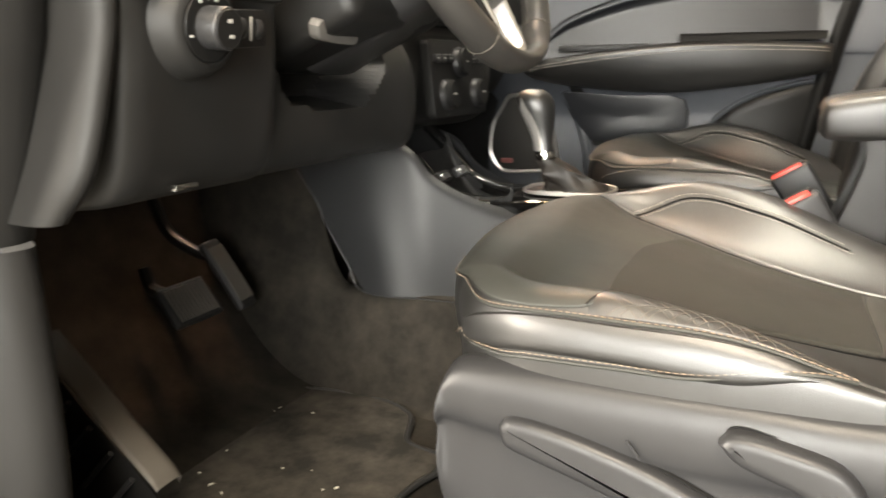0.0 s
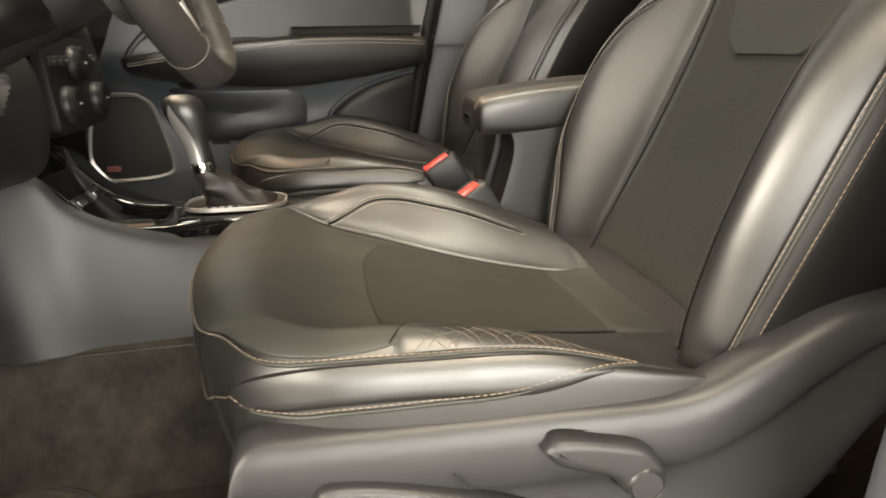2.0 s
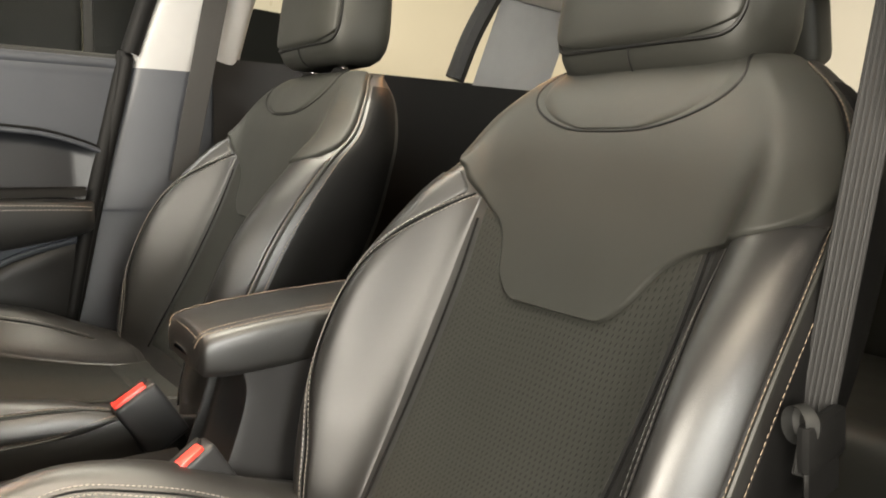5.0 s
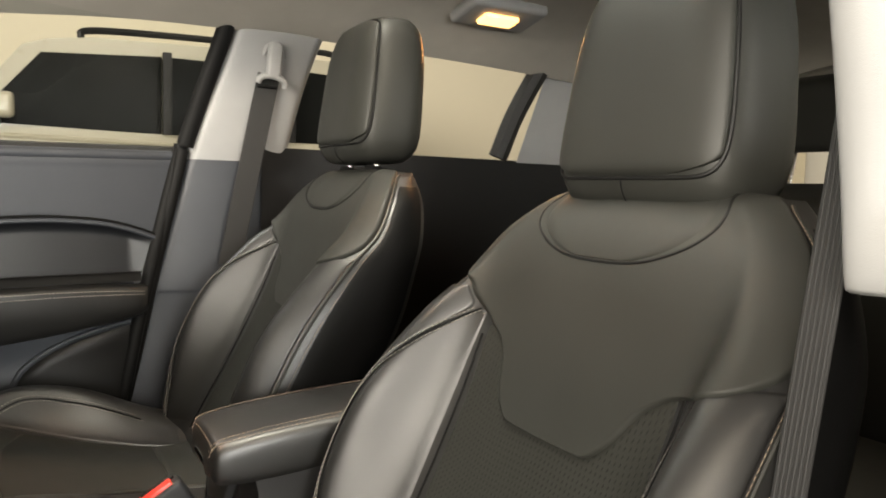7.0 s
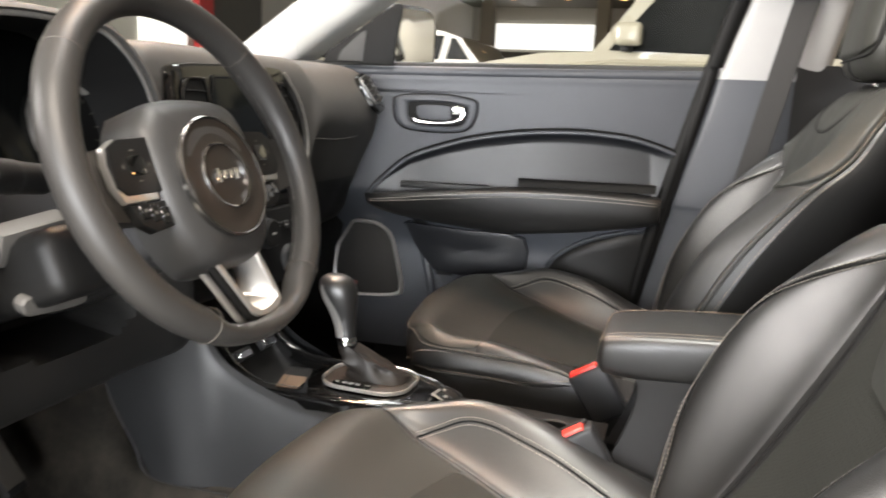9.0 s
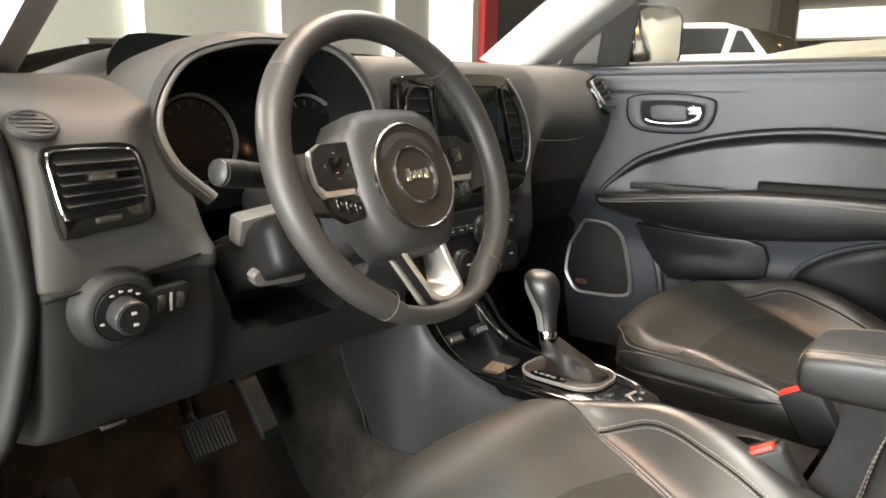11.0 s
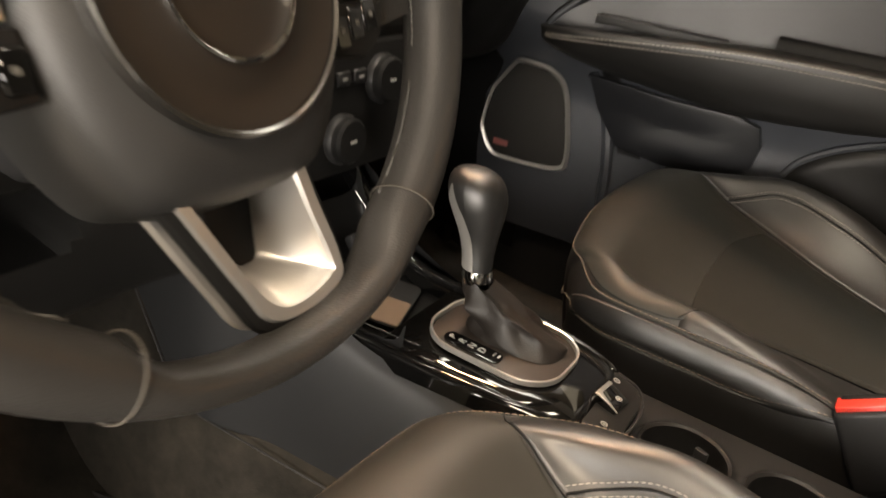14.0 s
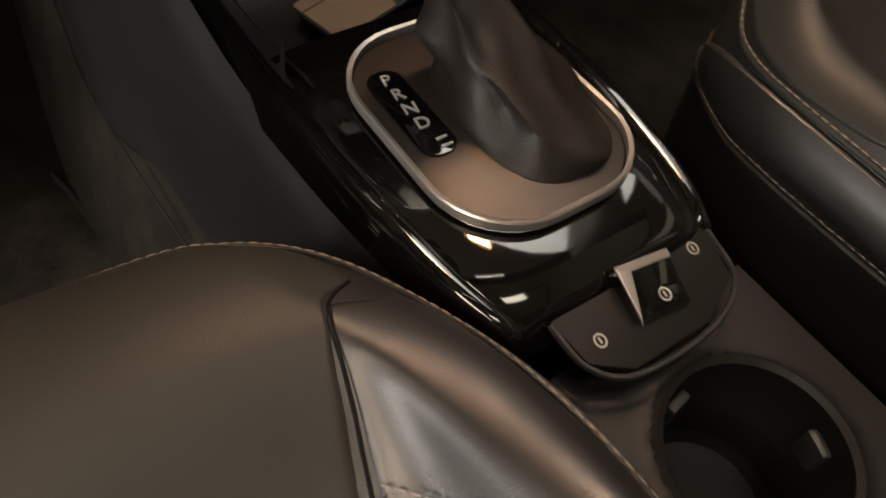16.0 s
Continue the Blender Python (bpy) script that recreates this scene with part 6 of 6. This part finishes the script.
for z, y0, y1, x in ((.03, .05, -.35, .71), (.20, .040, -.33, .712), (.36, .018, -.31, .712), (.48, -.02, -.29, .710), (.60, -.048, -.28, .704), (.70, -.060, -.275, .698), (.79, -.066, -.27, .692)):
    low.append([(-x - .06, y0 - .02, z), (-x - .012, y0, z), (-x, y0 - .035, z), (-x + .004, (y0 + y1) / 2, z), (-x, y1 + .05, z), (-x - .05, y1, z)])
tagged(link("pillar_driver_upper", grid_bm(Sheet(rows).mesh(24, 24)), PILLAR), "pale upper middle pillar trim beside the driver", "pillar", kind="structure")
tagged(link("pillar_driver_lower", grid_bm(Sheet(low).mesh(30, 24)), DOORSKIN), "grey lower middle pillar trim beside the driver", "pillar", kind="structure")
# rear doors and quarter
for s, nm in ((1, "rear_door_right"), (-1, "rear_door_left")):
    b = link(nm, grid_bm([[(s * (.719 if y > -.2 else .73), y, z) for y in np.linspace(-.112, -1.5, 16)] for z in np.linspace(.03, .885, 12)]), BLACK)
    tagged(b, "dark rear door trim", "car door", kind="structure")
    q = link("quarter_trim" , grid_bm(Sheet([[(s * (.73 - .28 * (z - .88)), -.80 - d + .18 * (z - .88) * -1, z) for d in (0, .03, .10, .26)] for z in (.88, 1.0, 1.12, 1.25)]).mesh(12, 12)), PILLAR)
    tagged(q, "pale rear quarter trim", "pillar", kind="structure")
    r2 = link("rear_window_seal", tube(curve([(s * .72, -.735, .89), (s * .70, -.77, 1.0), (s * .665, -.82, 1.12), (s * .64, -.86, 1.2)], 6), .026, 8), RUBBER)
    tagged(r2, "black rear window seal", "seal", kind="structure")
tg = link("tailgate", rbox((1.3, .08, .85), (0, -1.62, .40), .02), BLACK)
tagged(tg, "dark tailgate trim", "tailgate", kind="structure")
tagged(link("rear_header", rbox((1.2, .10, .12), (0, -1.58, 1.20), .02), HEADLINER), "pale rear roof edge", "roof", kind="structure")

# dome lamp
dome = thing("dome_lamp", "lit rear reading lamp in the headliner", "lamp")
part("lamp_housing", rbox((.11, .19, .03), (0, 0, 0), .012, 3, pose(.46, -.555, 1.186, 0, 12, 0)), PILLAR, dome)
part("lamp_lens", rbox((.042, .085, .012), (0, 0, 0), .005, 2, pose(.455, -.55, 1.168, 0, 12, 0)), LAMPGLOW, dome, "glowing warm lens")

# ---- belts ----
belt = thing("seat_belt", "black seat belt hanging from the middle pillar", "seat belt", "front belts")
part("webbing", rbox((.003, .048, .42), (0, 0, 0), .001, 1, pose(.690, -.0766, .83, 10.4, -3.5, 0)), WEB, belt)
gd = frame_m((.664, -.120, 1.066), (0, -1, -.05), (-.12, 0, 1))
part("guide", prism(rounded(.030, .078, .0145, 6), .020, gd, .007, 3), PILLAR, belt, "pale tall belt guide")
part("guide_arch", tube(np.array([tuple(gd @ Vector((.0215 * math.cos(k / 24 * math.pi), .030 * math.sin(k / 24 * math.pi) + .006, .001))) for k in range(25)]), .0045, 8), PILLAR, belt)
part("guide_foot", tube(curve([tuple(gd @ Vector(p)) for p in ((-.030, -.050, .006), (-.026, -.040, .010), (-.010, -.034, .012), (.012, -.036, .012), (.026, -.044, .010), (.029, -.054, .006))], 6), .007, 10), PILLAR, belt)
part("guide_slot", rbox((.010, .040, .006), (.676, -.110, 1.010), .002, 1), MATTBLACK, belt)
belt2 = thing("seat_belt", "black seat belt beside the driver seat with its latch tongue", "seat belt", "front belts")
bm_ = pose(-.616, -.120, .75, 7.3, -2.1, 6)
part("webbing", rbox((.024, .003, .52), (0, 0, 0), .001, 1, bm_), WEB, belt2)
for k in range(6):
    part("webbing_rib", tube([tuple(bm_ @ Vector((-.0090 + .0036 * k, .0016, z))) for z in (-.258, .258)], .0010, 6), WEB, belt2)
part("latch_tongue", rbox((.010, .046, .034), (0, 0, 0), .005, 2, pose(-.629, -.068, .530, -10)), BLACK, belt2)
part("latch_button", lathe([(.012, -.006), (.013, .003), (.010, .006), (0, .006)], 24, frame_m((-.622, -.055, .540), (0, 0, 1), (-.7, .3, 0))), TRIM_DARK, belt2, "grey belt stop button")
part("tongue_plate", rbox((.004, .040, .035), (0, 0, 0), .003, 1, pose(-.629, -.072, .505, -10)), BLACK, belt2)

# ---- footwell ----
matm = thing("floor_mat", "dusty dark carpet floor mat in the footwell", "floor mat")
mo = curve([(x, y, 0) for x, y in ((-.63, .62), (-.40, .60), (-.34, .585), (-.30, .60), (-.28, .66), (-.20, .70), (-.17, .80), (-.20, .94), (-.30, .985), (-.55, .985), (-.64, .93), (-.66, .78), (-.63, .62))], 8)[:-1]
part("mat_body", prism([(x, y) for x, y, _ in mo][::-1], .008, pose(0, 0, .012), .003), MATCARPET, matm)
part("mat_binding", tube([(x, y, .018) for x, y, _ in mo], .0045, 8, closed=True), RUBBER, matm)
LITTER = mat("pale_crumb", (.55, .52, .46), .8)
random.seed(4)
lit = bmesh.new()
for k in range(26):
    x, y, s = random.uniform(-.60, -.24), random.uniform(.66, .95), random.uniform(.0008, .0022)
    bmesh.ops.create_icosphere(lit, subdivisions=1, radius=s, matrix=pose(x, y, .0205, 0, 0, random.uniform(0, 180)) @ Matrix.Diagonal((random.uniform(1, 3), 1, .6, 1)))
tagged(link("floor_crumbs", lit, LITTER), "small pale crumbs on the floor mat", "crumbs", kind="stuff")


def pedal(name, label, at, w, h, tilt, ribs):
    p = thing(name, label, "pedal", "pedals")
    p.matrix_world = pose(*at, *tilt)
    pad = part("pad", rbox((w, h, .014), (0, 0, 0), .006, 3), RUBBER, p)
    for k in range(ribs):
        part("rib", rbox((w * .86 if ribs < 8 else .004, .004 if ribs < 8 else h * .8, .004), (0 if ribs < 8 else -w * .4 + w * .8 * k / (ribs - 1), -h * .38 + h * .76 * k / (ribs - 1) if ribs < 8 else 0, .008), .0012, 1), DUSTY, pad)
    part("arm", tube(curve([(0, h * .3, -.006), (0, h * .5, -.03), (.01, h * .9, -.06), (.01, h * 1.4, -.05)], 6), .010, 8), BLACK, p)
    return p


pedal("brake_pedal", "wide black rubber brake pedal", (-.352, .985, .213), .092, .066, (52, 0, 0), 11)
pedal("accelerator_pedal", "narrow black accelerator pedal with a worn face", (-.238, 1.01, .225), .044, .125, (58, 0, 10), 9)
rest = thing("foot_rest", "dusty ribbed foot rest beside the pedals", "foot rest")
part("rest_pad", grid_bm(Sheet([[(-.634, y - .008, z - .010), (-.633, y, z), (-.628, y, z + .003), (-.600, y, z + .003), (-.593, y + .01, z - .012)] for y, z in ((.775, .106), (.787, .121), (.84, .165), (.905, .222), (.945, .255))]).mesh(24, 20)), DUSTY, rest, "pale dusty pad face")
part("rest_side", grid_bm([[(-.634, .775, .10), (-.634, .945, .25)], [(-.640, .90, .02), (-.640, 1.0, .15)]]), BLACK, rest)
for k in range(5):
    y, z = .805 + .028 * k, .118 + .025 * k
    part("rib", tube([(-.639, y, z), (-.644, y + .045, z - .048)], .0035, 6), HARD, rest)
for s, nm in ((-1, "tunnel_carpet_left"), (1, "tunnel_carpet_right")):
    carp = link(nm, grid_bm(Sheet([[(s * (.098 + k), y, z) for k, z in ((0, .40 if y > .9 else .20), (.026, .30 if y > .9 else .19), (.045, .14), (.066, .05), (.090, .006), (.16, .002))] for y in (-.3, .2, .45, .65, .80, .88, .95, 1.05, 1.15, 1.26)]).mesh(50, 24)), CARPET)
    tagged(carp, "dusty brown carpet beside the tunnel", "carpet", kind="structure")
# kick panel, hinge pillar and sill on the driver side
sill = link("sill", grid_bm(Sheet([[(-.66, y, .06), (-.70, y, .085), (-.75, y, .09), (-.80, y, .07), (-.84, y, -.05)] for y in (-1.4, -.3, .3, .8, 1.05)]).mesh(24, 20)), HARD)
tagged(sill, "grey plastic door sill trim", "sill", kind="structure")
hinge = link("hinge_pillar", grid_bm(Sheet([[(-.715, y0 + .30, z), (-.728, y0 + .05, z), (-.752, y0, z), (-.80, y0 + .01, z), (-.84, y0 + .03, z), (-.86, y0 + .2, z)] for z, y0 in ((.41, .755), (.50, .725), (.60, .70), (.75, .69), (.86, .72))]).mesh(30, 24)), KNEE)
tagged(hinge, "dark hinge pillar beside the dashboard", "pillar", kind="structure")
seal = link("door_seal", tube(curve([(-.80, -.1, .095), (-.80, .5, .095), (-.80, .72, .10), (-.80, .80, .17), (-.80, .79, .34), (-.80, .745, .52), (-.80, .71, .70), (-.785, .72, .86), (-.72, .60, 1.0), (-.64, .32, 1.15)], 10), .012, 10), RUBBER)
tagged(seal, "black rubber door seal", "seal", kind="structure")
sill_r = link("sill_right", rbox((.12, 2.4, .20), (.79, -.1, .06), .02), HARD)
tagged(sill_r, "grey sill under the passenger door", "sill", kind="structure")
for s, nm in ((1, "footwell_side_right"), (-1, "footwell_side_left")):
    tagged(link(nm, rbox((.03, .36, .84), (s * .715, 1.14, .42), .006, 1), CARPET), "dark carpeted side of the footwell", "trim", kind="structure")
fw = link("firewall", rbox((1.7, .05, 1.0), (0, 1.30, .32), .01, 1), CARPET)
tagged(fw, "dark carpeted bulkhead ahead of the footwells", "bulkhead", kind="structure")
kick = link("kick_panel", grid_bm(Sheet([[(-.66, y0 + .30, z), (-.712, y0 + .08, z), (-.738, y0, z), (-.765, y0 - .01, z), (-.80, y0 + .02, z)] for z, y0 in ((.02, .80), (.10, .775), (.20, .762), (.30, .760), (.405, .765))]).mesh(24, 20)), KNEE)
tagged(kick, "grey plastic kick panel under the dashboard end", "trim", kind="structure")
for k in range(4):
    g = link("sill_groove", tube(curve([(-.765 - .018 * k, .30, .100), (-.765 - .018 * k, .62, .101), (-.768 - .018 * k, .74, .125), (-.772 - .018 * k, .785, .20)], 8), .005, 8), RUBBER)
    tagged(g, "black ribbed rubber sill strip", "seal", kind="structure")

# ---- white off-road car parked alongside ----
suv = thing("parked_car", "white off-road car with dark windows parked alongside", "car")
SX, SY = 3.2, 0.0
suv.scale, suv.location = (1, .92, 1), (0, -.024, 0)
sm_ = frame_m((SX, SY, 0), (0, 1, 0), (0, 0, 1))
part("body", prism([(-1.65, -.05), (2.75, -.05), (2.82, .45), (2.74, .78), (2.3, .90), (1.58, .955), (1.06, 1.045), (.67, 1.06), (-1.62, 1.05)], 1.75, sm_, .05, 4), SUVPAINT, suv)
part("cabin", prism([(-1.75, 1.0), (.77, 1.04), (.42, 1.455), (.30, 1.495), (.10, 1.522), (-.6, 1.545), (-1.55, 1.54), (-1.72, 1.48)], 1.55, sm_ @ pose(0, 0, .06), .05, 4), SUVPAINT, suv)
for o in ([(.655, 1.072), (.335, 1.425), (-.27, 1.462), (-.27, 1.058)], [(-.30, 1.058), (-.30, 1.463), (-.96, 1.468), (-.96, 1.055)], [(-1.02, 1.056), (-1.02, 1.468), (-1.58, 1.45), (-1.62, 1.06)]):
    part("window", prism(o, .02, sm_ @ pose(0, 0, .048), .006), SUVGLASS, suv, "dark tinted window")
for y in (-.285, -.99):
    part("window_post", rbox((.02, .05 if y > -.5 else .07, .42), (SX - .048, y, 1.262), .004, 1), BLACK, suv)
part("waist_line", tube([(SX + .0, -1.6, 1.0), (SX + .0, .6, 1.01), (SX + .01, 1.5, .93)], .012, 8), SUVPAINT, suv)
part("mirror", rbox((.15, .15, .115), (SX - .10, .53, 1.145), .03, 3), SUVPAINT, suv)
part("mirror_foot", rbox((.12, .06, .05), (SX + .01, .55, 1.085), .012, 2), BLACK, suv)
part("windscreen", prism([(-.70, 0), (.70, 0), (.62, .46), (-.62, .46)], .02, frame_m((SX + .84, .71, 1.06), (1, 0, 0), (0, -.70, .74)) @ pose(0, 0, 0), .01), SCREEN, suv)
part("roof_rail", tube(curve([(SX + .12, .15, 1.52), (SX + .12, 0, 1.575), (SX + .12, -1.2, 1.60), (SX + .12, -1.5, 1.55)], 8), .018, 8), BLACK, suv)
for y in (1.95, -1.05):
    wh = part("wheel", lathe([(0, .12), (.20, .12), (.24, .10), (.36, .09), (.38, .05), (.38, -.12), (0, -.12)], 40, frame_m((SX + .06, y, GZ + .38), (0, 1, 0), (0, 0, 1)) @ pose(0, 0, 0, 180)), RUBBER, suv)
    part("rim", lathe([(0, .13), (.05, .14), (.20, .11), (.22, .125)], 32, frame_m((SX + .06, y, GZ + .38), (0, 1, 0), (0, 0, 1)) @ pose(0, 0, 0, 180)), SILVER, wh)

# ---- second car farther back in the showroom ----
far = thing("far_car", "pale car with dark windows parked deeper in the showroom", "car")
fm_ = frame_m((6.5, 0, 0), (0, 1, 0), (0, 0, 1))
part("body", prism([(2.18, .02), (6.25, .02), (6.32, .55), (6.10, .92), (5.10, 1.10), (2.30, 1.14), (2.15, .85)], 1.75, fm_, .06, 3), SUVPAINT, far)
part("cabin", prism([(2.26, 1.10), (5.05, 1.08), (4.30, 1.44), (3.60, 1.48), (2.72, 1.45), (2.50, 1.38)], 1.50, fm_ @ pose(0, 0, .08), .05, 3), SUVPAINT, far)
for o in ([(2.74, 1.155), (2.68, 1.395), (3.55, 1.425), (3.55, 1.14)], [(3.62, 1.14), (3.62, 1.425), (4.22, 1.39), (4.75, 1.13)], [(2.40, 1.16), (2.55, 1.37), (2.60, 1.375), (2.66, 1.16)]):
    part("window", prism(o, .02, fm_ @ pose(0, 0, .068), .006), SUVGLASS, far, "dark tinted window")
for y in (2.95, 5.45):
    part("wheel", lathe([(0, .10), (.20, .10), (.32, .08), (.34, .04), (.34, -.12), (0, -.12)], 32, frame_m((6.56, y, GZ + .34), (0, 1, 0), (0, 0, 1)) @ pose(0, 0, 0, 180)), RUBBER, far)

# ---- lit tubes, red post and bright opening of the showroom ----
for x in (2.8, 4.45, 6.3):
    t = thing("wall_tube_lamp", "white tube lamp on the showroom wall", "lamp", "wall tube lamps")
    part("tube", tube([(x, 7.05, -.2), (x, 7.05, 3.2)], .07, 10), DAYLIGHT, t)
tagged(link("daylight_window", rbox((.92, .06, 3.2), (7.62, 7.08, 1.4), .01, 1), DAYLIGHT), "bright daylight window in the front wall", "window", kind="structure")
post = thing("red_post", "red painted post beside the bright window", "post")
part("shaft", rbox((.34, .12, 3.5), (8.42, 7.02, 1.33), .01, 1), REDPAINT, post)
tagged(link("grey_door", rbox((1.3, .06, 3.3), (9.35, 7.08, 1.25), .01, 1), MESHGREY), "grey closed door in the front wall", "door", kind="structure")
tagged(link("far_opening", rbox((.06, 3.0, .75), (21.9, 4.8, 2.64), .01, 1), DAYLIGHT), "far bright opening of the showroom", "window", kind="structure")
for y in (1.6, 3.05, 6.55):
    tagged(link("column", rbox((.35, .35, 4.0), (19.5, y * .9, 1.55), .02, 1), CEIL), "dark showroom column", "column", kind="structure")
tagged(link("far_partition", rbox((.2, 9.0, 2.6), (21.6, 3.2, .86), .01, 1), MESHGREY), "grey partition far away", "wall", kind="structure")
for k in range(5):
    for j in range(4):
        lampd = thing("downlight", "round warm downlight set in the ceiling", "lamp", "ceiling downlights")
        part("lens", lathe([(0, 0), (.09, 0), (.10, .02), (0, .03)], 20, pose(7.5 + 3.1 * k, .8 + 1.5 * j, 3.47)), LAMPGLOW, lampd)
